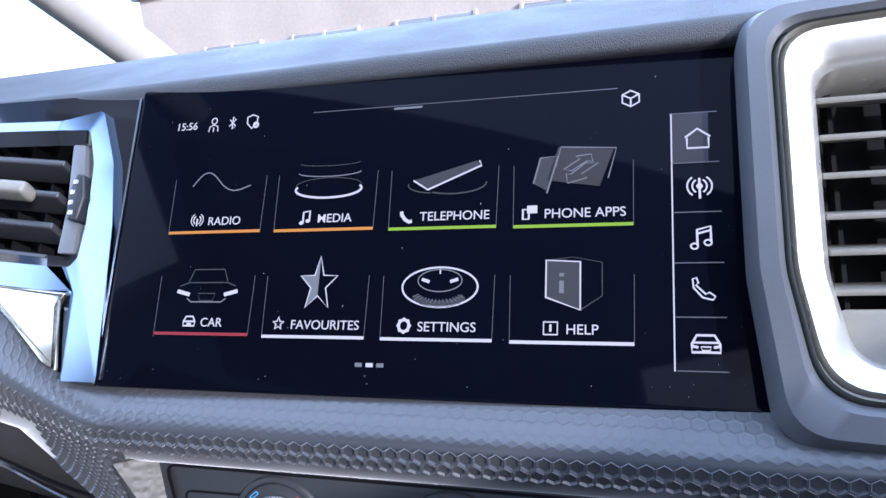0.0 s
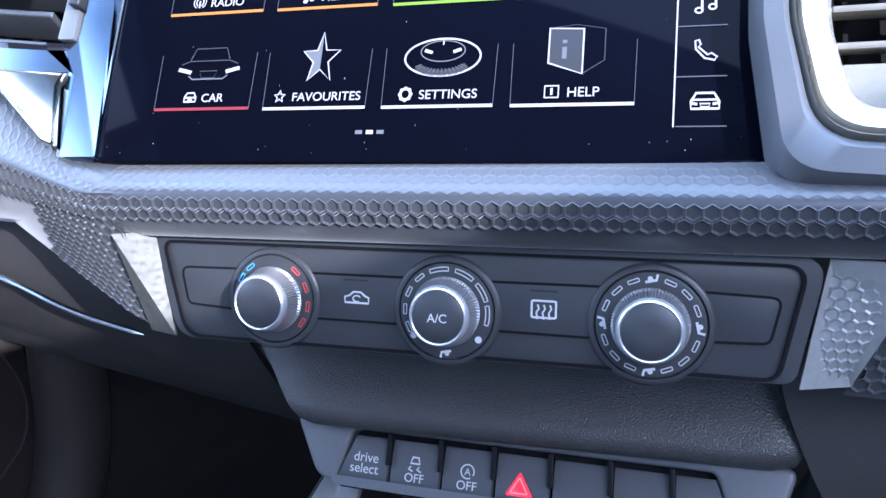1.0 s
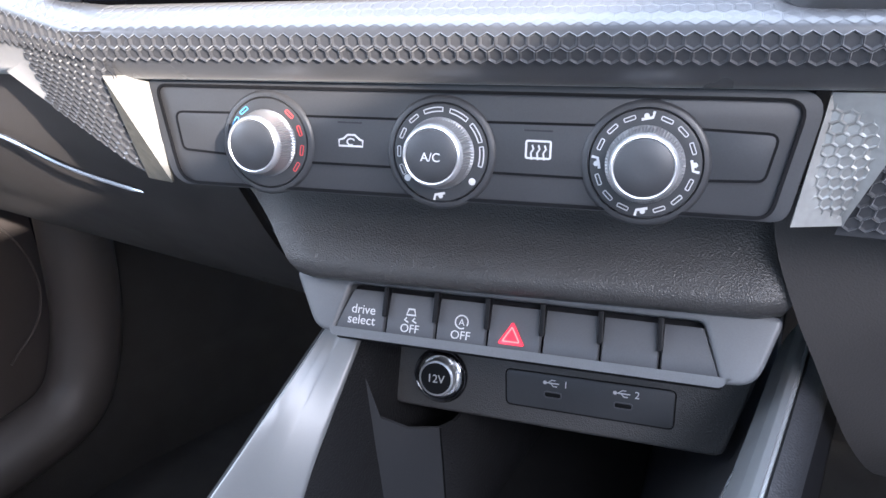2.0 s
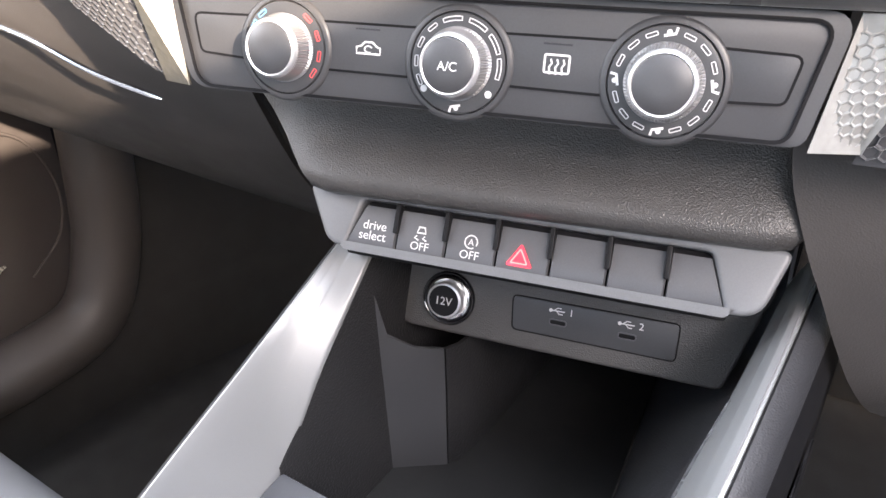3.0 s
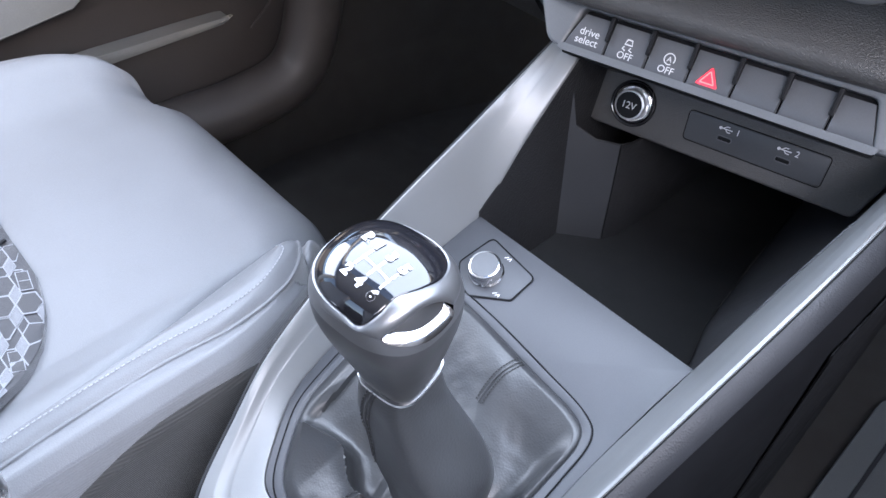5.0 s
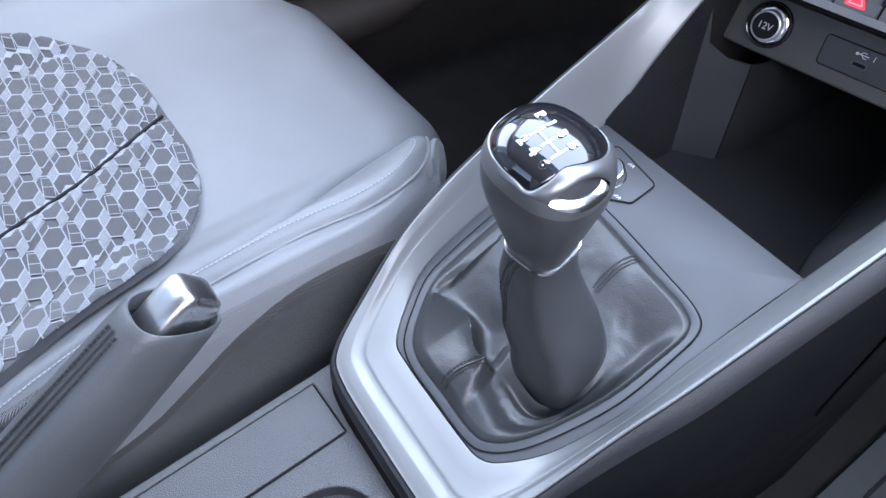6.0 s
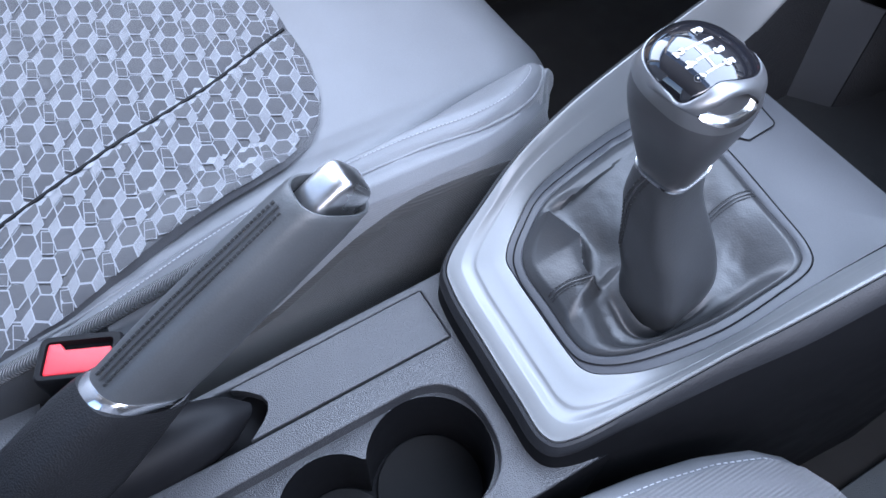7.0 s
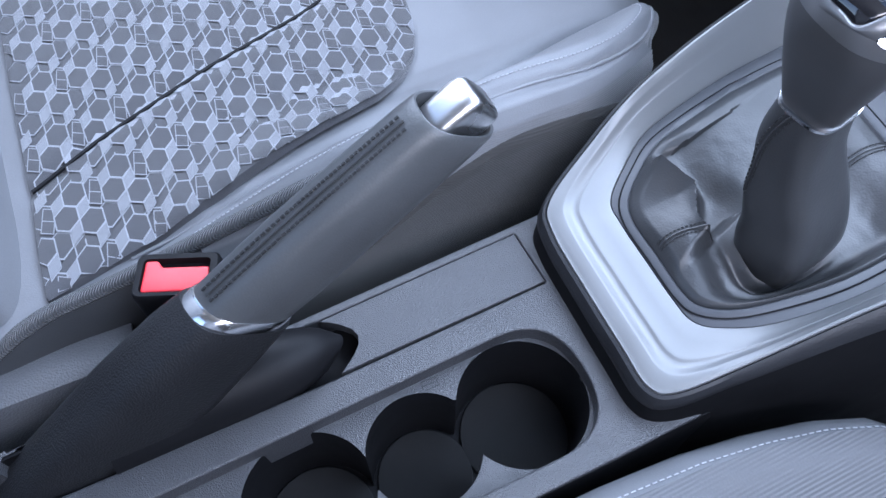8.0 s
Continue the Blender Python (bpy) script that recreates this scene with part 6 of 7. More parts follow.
def cushion_point(cx, half, y_front, zbase, f, y):
    """f from -1 to 1 across; y along the car."""
    sec = smooth_line([(a, b, 0) for a, b in seat_section(half)], 1)
    sgn, af = (1 if f >= 0 else -1), abs(f) * (len(sec) - 1)
    j = min(int(af), len(sec) - 2)
    p = sec[j].lerp(sec[j + 1], af - j)
    ye = y_front - 0.037 * ease(0.4, 0.8, p.x) - 0.025 * ease(0.8, 1.0, p.x)
    if y > -0.26:
        y = -0.26 + (y + 0.26) * (ye + 0.26) / (y_front + 0.26)
    d = ye - y
    rad = 0.075 - 0.043 * min(1, max(0.0, p.x - 0.6) / 0.25)
    e = max(0.0, 1 - d / rad)
    drop = rad * (1 - math.sqrt(max(0, 1 - e * e)))
    taper = 0.050 * min(1.0, max(0.0, (y + 0.26) / 0.12)) ** 2 * ease(0.5, 1.0, p.x)
    bol = p.y if p.y < 0 else p.y * (0.82 + 0.18 * min(1, d / 0.05)) * rear_fade(y)
    rise = 0.012 * min(1, max(0, (y + 0.62) / 0.35))
    return Vector((cx + sgn * (p.x * half - taper), y, zbase + rise + bol - drop))


LOOP = smooth_line([(-0.152, -0.56, 0), (-0.160, -0.48, 0), (-0.168, -0.40, 0), (-0.178, -0.32, 0), (-0.188, -0.265, 0), (-0.198, -0.235, 0), (-0.2065, -0.20, 0), (-0.2085, -0.175, 0), (-0.204, -0.158, 0), (-0.194, -0.153, 0), (-0.182, -0.157, 0), (-0.172, -0.166, 0), (-0.164, -0.178, 0), (-0.1585, -0.192, 0), (-0.1545, -0.21, 0), (-0.1525, -0.235, 0), (-0.1545, -0.264, 0), (-0.156, -0.30, 0), (-0.154, -0.36, 0), (-0.1475, -0.44, 0), (-0.1405, -0.52, 0)], 3)


def welt_dip(p):
    """The padding pinches in along the welt that loops round the bolster."""
    if p.x < -0.24 or p.y < -0.58:
        return 0.0
    best, side = 9.0, 1.0
    for a, q in zip(LOOP, LOOP[1:]):
        d = q - a
        t = max(0.0, min(1.0, ((p.x - a.x) * d.x + (p.y - a.y) * d.y) / d.length_squared))
        vx, vy = p.x - a.x - d.x * t, p.y - a.y - d.y * t
        r = math.hypot(vx, vy)
        if r < best:
            best, side = r, d.x * vy - d.y * vx
    fade = min(1, (p.y + 0.58) / 0.2)
    front = max(0.0, min(1.0, (p.y + 0.42) / 0.22))
    if side < 0:
        return fade * (0.0125 * min(1, best / 0.014) ** 0.6 - 0.003)
    if p.x < -0.165:
        return -fade * (0.004 + 0.017 * front) * math.exp(-(best / 0.012) ** 2)
    return -fade * 0.0035 * math.exp(-(best / 0.006) ** 2)


def make_cushion(cx, half, y_front, zbase, name, label):
    seat = thing(name, label, "car seat", group="front seats")
    ys = [-0.66 + 0.0065 * i for i in range(90) if -0.66 + 0.0065 * i < y_front - 0.08]
    ys += [y_front - d for d in (0.075, 0.07, 0.065, 0.06, 0.055, 0.05, 0.045, 0.04, 0.035, 0.03, 0.025, 0.021, 0.017, 0.0135, 0.01, 0.007, 0.005, 0.0035, 0.002, 0.001, 0.0)]
    fs = [i / 28 for i in range(-28, 0, 2)] + [i / 84 for i in range(0, 85)]
    rows = [[cushion_point(cx, half, y_front, zbase, f, y) for f in fs] for y in ys]
    last = rows[-1]
    rows = [[p + Vector((0, 0, welt_dip(p))) for p in row] for row in rows]
    rows.append([Vector((p.x, p.y - 0.012, p.z - 0.06)) for p in last])
    rows.append([Vector((p.x, p.y - 0.07, p.z - 0.2)) for p in last])
    body = part("cushion", loft(rows), LEATHER_SEAT, seat, "grey-blue cloth cushion with ribbed side", sharp=60)
    body.data.materials.append(SEAT_SIDE)
    for poly in body.data.polygons:
        if poly.normal.z < 0.5 and poly.normal.x > 0.5:
            poly.material_index = 1
    return seat


PX, PH, PF, PZ = -0.362, 0.236, -0.090, 0.514
pas = make_cushion(PX, PH, PF, PZ, "passenger_seat", "grey cloth passenger seat with hexagon-patterned centre")


def pas_z(x, y):
    """Height of the cushion over a plan point near its middle."""
    f = abs(x - PX) / PH
    sec = [(a, b) for a, b in seat_section(PH)[:9]]
    z = 0.0
    for (a, b), (c, d) in zip(sec, sec[1:]):
        if a <= f <= c:
            z = b + (d - b) * (f - a) / (c - a)
    d = PF - y
    rise = 0.012 * min(1, max(0, (y + 0.62) / 0.35))
    return PZ + rise + z * (0.55 + 0.45 * min(1, d / 0.07)) * rear_fade(y)


# hexagon-patterned insert
right_edge = [(-0.140, -0.612), (-0.165, -0.50), (-0.190, -0.398), (-0.2, -0.372), (-0.218, -0.347), (-0.24, -0.328), (-0.27, -0.314), (-0.31, -0.306)]


def inset_edge(y):
    """How far the insert reaches to each side of the seat's middle."""
    best = 0.0
    pts = sorted(right_edge, key=lambda p: p[1])
    for (xa, ya), (xb, yb) in zip(pts, pts[1:]):
        if ya <= y <= yb:
            best = (xa + (xb - xa) * (y - ya) / (yb - ya)) - PX
    return best


SEAM = [(-0.232, -0.612), (-0.2607, -0.5608), (-0.2817, -0.5108), (-0.2974, -0.4723), (-0.3235, -0.39), (-0.3566, -0.319), (-0.362, -0.306)]


def seam_x(y):
    for (xa, ya), (xb, yb) in zip(SEAM, SEAM[1:]):
        if ya <= y <= yb:
            return xa + (xb - xa) * (y - ya) / (yb - ya)
    return -0.36


def insert_z(x, y):
    d = min(abs(x - seam_x(y)), 1)
    e = inset_edge(y) - abs(x - PX)
    puff = 0.0012 + 0.003 * min(1, max(0, e) / 0.005) ** 0.5
    return max(pas_z(x, y), pas_z(x - 0.012, y), pas_z(x + 0.012, y)) + puff - 0.0022 * math.exp(-(d / 0.007) ** 2)


rows = []
for i in range(101):
    y = -0.612 + (0.612 - 0.3065) * i / 100
    w = inset_edge(y)
    rows.append([Vector((PX + w * f, y, insert_z(PX + w * f, y) - (0.004 if abs(f) == 1 else 0))) for f in [-1] + [j / 60 for j in range(-59, 60)] + [1]])
ins = part("seat_insert", loft(rows), HEX_DARK, pas, "hexagon-patterned woven insert in pale and dark grey")


ACROSS, DOWN = Vector((0.0093, 0.0155, 0)), Vector((0.0198, -0.0067, 0))
HEXAGON = [(0.5, 0.0), (0.25, 0.5), (-0.25, 0.5), (-0.5, 0.0), (-0.25, -0.5), (0.25, -0.5)]
RHOMB = [(0.0, -0.5), (0.25, 0.0), (0.0, 0.5), (-0.25, 0.0)]
PATCH = [(-0.30, -0.25), (0.20, -0.25), (0.30, 0.25), (-0.20, 0.25)]
# one repeat of the weave, lowest first: outline, place, pale or dark
MOTIF = [(HEXAGON, (1.0, 2.0), 0), (HEXAGON, (0.0, -1.0), 0), (HEXAGON, (-1.0, 1.0), 0), (HEXAGON, (0.0, 2.0), 0),
         (PATCH, (0.76, -0.42), 0), (PATCH, (0.86, 0.06), 0),
         (RHOMB, (0.5, 0.5), 1), (RHOMB, (0.5, 1.5), 1), (RHOMB, (-0.5, 0.5), 1), (RHOMB, (1.5, 1.5), 1),
         (HEXAGON, (0.0, 0.0), 0), (HEXAGON, (0.0, 1.0), 0), (HEXAGON, (1.0, 1.0), 0)]


def inside_insert(p):
    y = max(-0.611, min(-0.3075, p.y))
    w = inset_edge(y) - 0.0012
    return Vector((PX + max(-w, min(w, p.x - PX)), y, 0))


def pattern(kind_of):
    """Dark cells (0), pale rhombs (1) or the lines round both (2)."""
    verts, faces = [], []
    for i in range(-16, 17):
        for j in range(-16, 17):
            origin = Vector((-0.2649, -0.4566, 0)) + ACROSS * (1.5 * i + 1.2 * j) + DOWN * (-1.3 * i + 2.45 * j)
            for order, (outline, place, pale) in enumerate(MOTIF):
                if kind_of < 2 and pale != kind_of:
                    continue
                mid = origin + ACROSS * place[0] + DOWN * place[1]
                if not (-0.609 < mid.y < -0.309 and abs(mid.x - PX) < inset_edge(mid.y) + 0.004):
                    continue
                if pale and abs(mid.x - seam_x(mid.y)) < 0.006:
                    continue
                grow = 1.035 if kind_of == 2 else 0.91 if outline is HEXAGON else 0.93 if pale else 0.88
                pts = [inside_insert(mid + (ACROSS * u + DOWN * v) * grow) for u, v in outline]
                lift = 0.0006 + 0.00013 * order + (0 if kind_of == 2 else 0.00009)
                b, n, c = len(verts), len(pts), inside_insert(mid)
                verts += [(p.x, p.y, insert_z(p.x, p.y) + lift) for p in pts] + [(c.x, c.y, insert_z(c.x, c.y) + lift)]
                faces += [(b + q, b + (q + 1) % n, b + n) for q in range(n)]
    me = bpy.data.meshes.new("weave")
    me.from_pydata(verts, [], faces)
    bm = bmesh.new()
    bm.from_mesh(me)
    bpy.data.meshes.remove(me)
    bmesh.ops.recalc_face_normals(bm, faces=bm.faces)
    for f in bm.faces:
        if f.normal.z < 0:
            f.normal_flip()
    return bm


tagged(part("hexagon_weave", pattern(0), HEX_DARK, ins, "dark grey woven hexagons"), kind="stuff")
tagged(part("grid_weave", pattern(2), HEX_LINE, ins, "pale woven grid lines"), kind="stuff")
tagged(part("rhomb_weave", pattern(1), HEX_LIGHT, ins, "pale grey woven rhombs"), kind="stuff")


part("seam", tube([Vector((seam_x(y), y, insert_z(seam_x(y), y) + 0.0028)) for y in [-0.610 + 0.3 * i / 50 for i in range(51)]], 0.0017, 6), BLACK_MATT, ins, "dark seam across the insert")


def on_cushion(x, y, lift=0.0008):
    """The point of the cushion's top over a plan point."""
    v = y
    for _ in range(4):
        lo, hi = 0.0, 0.60
        for _ in range(24):
            f = (lo + hi) / 2
            lo, hi = (f, hi) if cushion_point(PX, PH, PF, PZ, f, v).x < x else (lo, f)
        p = cushion_point(PX, PH, PF, PZ, f, v)
        v = min(PF - 0.001, v + y - p.y)
    return p + Vector((0, 0, lift + welt_dip(p)))


part("piping", tube([on_cushion(p.x, p.y, 0.0004) for p in LOOP], 0.0014, 8), LEATHER_SEAT, pas, "cloth welt looping round the bolster")
st_in = [(-0.192, -0.172), (-0.184, -0.170), (-0.176, -0.178), (-0.169, -0.190), (-0.164, -0.206), (-0.161, -0.235), (-0.163, -0.264), (-0.1645, -0.30), (-0.162, -0.36), (-0.155, -0.44), (-0.148, -0.52)]
st = resample([on_cushion(p.x, p.y, 0.0008) for p in smooth_line([(x, y, 0) for x, y in st_in], 4)], 110)
part("stitching", merge(*[tube([st[q], st[q].lerp(st[q + 1], 0.6)], 0.00042, 5) for q in range(109)]), THREAD, pas, "pale stitching along the bolster")
web = smooth_line([(-0.122, -0.70, 0.497), (-0.125, -0.672, 0.503), (-0.128, -0.649, 0.509), (-0.1312, -0.6296, 0.517), (-0.1335, -0.608, 0.5225), (-0.133, -0.583, 0.527), (-0.1335, -0.559, 0.5305), (-0.1355, -0.532, 0.534), (-0.138, -0.494, 0.539), (-0.142, -0.45, 0.5435), (-0.147, -0.41, 0.5445)], 5)
part("edge_webbing", loft([[p + Vector((0.0055 * math.cos(2 * math.pi * j / 12), 0.001 * math.cos(2 * math.pi * j / 12), 0.0042 * math.sin(2 * math.pi * j / 12))) for j in range(12)] for p in web], closed=True, cap=True), WEB, pas, "black ribbed webbing along the insert")
part("skirt", loft([[p + Vector((0.003, 0, -0.001)), p + Vector((0.0085, 0, -0.010)), Vector((p.x + 0.011, p.y, 0.488))] for p in web[:38]], thick=0.002), LEATHER, pas, "black leather skirt below the webbing")
part("seat_trim", loft([[Vector((-0.135, y, 0.4945)), Vector((-0.118, y, 0.4985)), Vector((-0.103, y, 0.4995)), Vector((-0.098, y, 0.497)), Vector((-0.0955, y, 0.489)), Vector((-0.096, y, 0.42))] for y in (-0.78, -0.72, -0.66, -0.62, -0.585, -0.575)], thick=0.003), TRIM_GRAIN, pas, "black grained trim beside the cushion")


def side_x(y, z):
    """How far out the cushion's side stands at a height."""
    f = min((0.6 + 0.4 * i / 120 for i in range(121)), key=lambda v: abs(cushion_point(PX, PH, PF, PZ, v, y).z - z))
    return max(cushion_point(PX, PH, PF, PZ, f, y).x, PX + PH * 0.93)


COVER = smooth_line([(-0.66, 0.455, 0), (-0.50, 0.462, 0), (-0.43, 0.477, 0), (-0.392, 0.4974, 0), (-0.351, 0.521, 0), (-0.311, 0.534, 0), (-0.27, 0.537, 0), (-0.22, 0.532, 0), (-0.19, 0.522, 0), (-0.165, 0.505, 0)], 3)
part("side_cover", loft([[Vector((side_x(p.x, p.y + dz) + 0.0022 + (0.001 if dz else -0.002), p.x, p.y + dz)) for dz in (0.0, -0.004, -0.012, -0.025, -0.05)] + [Vector((PX + PH * 1.012, p.x, 0.40)), Vector((PX + PH * 0.97, p.x, 0.26))] for p in COVER], thick=0.002), SEAT_DARK, pas, "dark ribbed lower side cover")


def backrest(cx, half, y0, lean):
    """Padded back with swelling bolsters, from the cushion up."""
    rows = []
    for i in range(15):
        f = i / 14
        z = 0.475 + 0.64 * f
        w = half * (0.93 + 0.07 * math.sin(math.pi * min(1, f * 1.6))) * (1 - 0.25 * max(0, f - 0.75) ** 1.2)
        d = 0.058 * math.sqrt(max(0.05, 1 - max(0, (f - 0.88) / 0.13) ** 2))
        if f < 0.06:
            d *= 0.75
        row = []
        for j in range(56):
            a = 2 * math.pi * j / 56
            ca, sa = math.cos(a), math.sin(a)
            r = (abs(ca) ** 3.2 + abs(sa) ** 3.2) ** (-1 / 3.2)
            x, y = ca * r, sa * r
            row.append(Vector((cx + x * w, y0 - lean * f ** 1.1 - d + y * d + (0.028 * abs(x) ** 3 if y > 0 else 0), z)))
        rows.append(row)
    return loft(rows, closed=True, cap=True)


part("backrest", backrest(PX, PH, -0.615, 0.26), LEATHER_SEAT, pas, "grey cloth backrest")

drv = thing("driver_seat", "grey ribbed cloth driver seat with pale stitched bolster", "car seat", group="front seats")
ys = [-0.75, -0.6, -0.5, -0.42, -0.36, -0.31, -0.27, -0.235, -0.205, -0.185, -0.17, -0.16, -0.156]
left_x = [0.094, 0.090, 0.087, 0.085, 0.0865, 0.090, 0.096, 0.104, 0.115, 0.127, 0.142, 0.158, 0.172]
secd = [(0.004, -0.20), (0.0, -0.06), (0.001, -0.02), (0.005, -0.006), (0.014, 0.001), (0.03, 0.002), (0.045, -0.003), (0.07, -0.014), (0.1, -0.02), (0.2, -0.022), (0.36, -0.02), (0.41, 0.002), (0.44, 0.0), (0.455, -0.03), (0.455, -0.2)]
rows = []
for y, lx in zip(ys, left_x):
    e = max(0, (y + 0.22) / 0.064)
    rows.append([Vector((lx + d * (1 - (lx - 0.085) * 1.6), y, 0.516 + h - 0.04 * e * e)) for d, h in secd])
rows.append([Vector((p.x, p.y + 0.002, min(p.z, 0.45))) for p in rows[-1]])
rows.append([Vector((p.x, p.y - 0.02, 0.3)) for p in rows[-1]])
part("cushion", loft(rows), LEATHER_SEAT, drv, "smooth grey cloth cushion edge")
rib = smooth_line([(0.0165, 0.0022, 0), (0.03, 0.0038, 0), (0.045, -0.001, 0), (0.07, -0.012, 0), (0.1, -0.018, 0), (0.2, -0.020, 0), (0.36, -0.018, 0)], 4)
rows = []
for y, lx in zip(ys[:12], left_x[:12]):
    e = max(0, (y + 0.22) / 0.064)
    rows.append([Vector((lx + p.x * (1 - (lx - 0.085) * 1.6) + 0.1 * max(0, y + 0.2), y, 0.5165 + p.y - 0.04 * e * e)) for p in rib])
part("ribbed_panel", loft(rows, thick=-0.002), SEAT_RIB, drv, "lengthwise ribbed cloth centre")
pts = resample([Vector((lx + 0.013 + 0.1 * max(0, y + 0.2), y, 0.5175 - 0.04 * max(0, (y + 0.22) / 0.064) ** 2)) for y, lx in zip(ys[:11], left_x[:11])], 140)
part("stitching", merge(*[tube([pts[q], pts[q].lerp(pts[q + 1], 0.6)], 0.00042, 5) for q in range(139)]), THREAD, drv, "pale stitching on the bolster")
part("backrest", backrest(0.32, 0.235, -0.80, 0.22), LEATHER_SEAT, drv, "grey cloth backrest")

# ---- seat belt buckle ----
buc = thing("seat_belt_buckle", "black seat belt buckle with red release button", "buckle")
BU = Matrix.Translation((-0.1065, -0.533, 0.553)) @ Matrix.Rotation(radians(-22), 4, "Z")
ol = rounded([(-0.0145, 0.0235), (0.0145, 0.0235), (0.0145, -0.0235), (-0.0145, -0.0235)], 0.005, 5)
il = rounded([(-0.0105, 0.0185), (0.0115, 0.0185), (0.0115, -0.0195), (-0.0105, -0.0195)], 0.003, 5)
rows = [[BU @ Vector((p.x * s, p.y * s, z)) for p in loop] for loop, s, z in ((ol, 0.82, -0.105), (ol, 1.0, -0.03), (ol, 1.02, -0.006), (ol, 1.0, -0.0012), (ol, 0.95, 0.0), (il, 1.0, 0.0), (il, 0.98, -0.006))]
part("body", loft(rows, closed=True), BLACK_MATT, buc, "black buckle body")
part("well", prism(il, BU @ shift(0, 0, -0.0058), 0.002), BLACK_DEEP, buc)
part("release_button", prism(rounded([(-0.0052, 0.0178), (0.0108, 0.0178), (0.0108, -0.0188), (-0.0098, -0.0188), (-0.0098, -0.0120), (-0.0052, -0.0085)], 0.002, 4), BU @ shift(0, 0, -0.0008), 0.005, 0.0012, 3), RED_PLASTIC, buc, "red release button")

# ---- floor, door, cabin shell ----
tagged(part("floor", prism([(-0.75, -1.4), (0.75, -1.4), (0.75, 0.75), (-0.75, 0.75)], shift(0, 0, 0.2), 0.05), CARPET), "dark carpeted car floor", "floor", kind="structure")
matp = thing("floor_mat", "grey textile floor mat in the driver footwell", "floor mat")
part("mat", prism(rounded([(0.17, -0.14), (0.55, -0.14), (0.55, 0.4), (0.17, 0.4)], 0.03, 5), shift(0, 0, 0.212), 0.01, 0.003), MAT_GREY, matp, "grey looped pile")
part("mat_groove", merge(*[strip2d([(0.2 + 0.05 * k, -0.1), (0.2 + 0.05 * k, 0.36)], 0.004, shift(0, 0, 0.212), 0.0015) for k in range(7)]), BLACK_SOFT, matp)
door = tagged(thing("door_panel", "dark grey door panel with pocket and bright pull trim", "car door"), kind="structure")
rows = []
for y in (-1.2, -0.8, -0.4, -0.1, 0.05, 0.15, 0.2, 0.225):
    k = max(0, (y - 0.05) / 0.175)
    rows.append([Vector((p.x - 0.03 * k * k, y - 0.02 * (p.y - 0.4), p.y)) for p in smooth_line([(-0.745, 0.30, 0), (-0.752, 0.36, 0), (-0.757, 0.40, 0), (-0.765, 0.44, 0), (-0.768, 0.52, 0), (-0.765, 0.60, 0), (-0.755, 0.68, 0), (-0.745, 0.76, 0), (-0.75, 0.88, 0), (-0.77, 0.93, 0)], 3)])
part("panel", loft(rows, thick=-0.01), DOOR_SKIN, door, "dark grey moulded door skin")
part("pull_trim", loft([[Vector((-0.738, y, z + dz)) + Vector((dx, 0, 0)) for dx, dz in ((-0.022, 0.006 * w), (0.002, 0.005 * w), (0.004, 0.0), (0.002, -0.006 * w), (-0.022, -0.008 * w))] for y, z, w in ((-0.5, 0.436, 1.6), (-0.1, 0.437, 1.4), (0.04, 0.436, 1.0), (0.078, 0.4355, 0.8), (0.088, 0.437, 0.2))], closed=True, cap=True), GRAB, door, "grey pull trim with a pale tip")
part("trim_tip", loft([[Vector((-0.7345, y, z + dz)) + Vector((dx, 0, 0)) for dx, dz in ((-0.004, 0.004 * w), (0.001, 0.0), (-0.004, -0.005 * w))] for y, z, w in ((0.074, 0.4355, 1.0), (0.086, 0.4365, 0.9), (0.093, 0.440, 0.2))], closed=True, cap=True), CHAMPAGNE, door, "pale tip")
# Slab added for the sunlit door top; the sunlight is in its pale colour.
part("armrest", loft([[Vector((-0.765, y, z + 0.14)), Vector((-0.715, y, z + 0.13)), Vector((-0.703, y, z + 0.03)), Vector((-0.702, y, z + 0.004)), Vector((-0.708, y, z)), Vector((-0.765, y, z - 0.004))] for y, z in ((-1.1, 0.50), (-0.3, 0.50), (-0.1164, 0.5231), (-0.02, 0.5902), (0.03, 0.63))], closed=True, cap=True), GRAB, door, "armrest slab with the door's sun patch in its pale grey")
part("pocket_rim", tube(smooth_line([(-0.757, 0.03, 0.62), (-0.757, 0.12, 0.60), (-0.760, 0.17, 0.57), (-0.765, 0.195, 0.50), (-0.762, 0.18, 0.44), (-0.757, 0.13, 0.40)], 6), 0.002, 8), DOOR_SKIN, door)
sill = [(-0.70, 0.25, 0.86), (-0.695, 0.225, 0.7), (-0.69, 0.215, 0.56), (-0.69, 0.20, 0.44), (-0.69, 0.155, 0.35), (-0.695, 0.06, 0.325), (-0.70, -0.06, 0.325), (-0.705, -0.4, 0.32), (-0.71, -1.2, 0.32)]
kick = tagged(part("kick_panel", tube(smooth_line(sill, 8), 0.042, 20), DOOR_SKIN), "dark rounded pillar trim sweeping into the sill", "kick panel", kind="structure")
tagged(part("kick_panel", loft([[Vector((-0.70, -1.2, z)), Vector((-0.70, 0.15, z)), Vector((-0.69, 0.22, z)), Vector((-0.64, 0.40, z)), Vector((-0.56, 0.6, z)), Vector((-0.5, 0.73, z))] for z in (0.2, 0.33)] + [[Vector((-0.71, 0.20, z)), Vector((-0.70, 0.22, z)), Vector((-0.69, 0.25, z)), Vector((-0.63, 0.42, z)), Vector((-0.56, 0.6, z)), Vector((-0.5, 0.73, z))] for z in (0.36, 0.6, 0.86)], thick=0.008), CARPET), "dark footwell side", "kick panel", kind="structure")
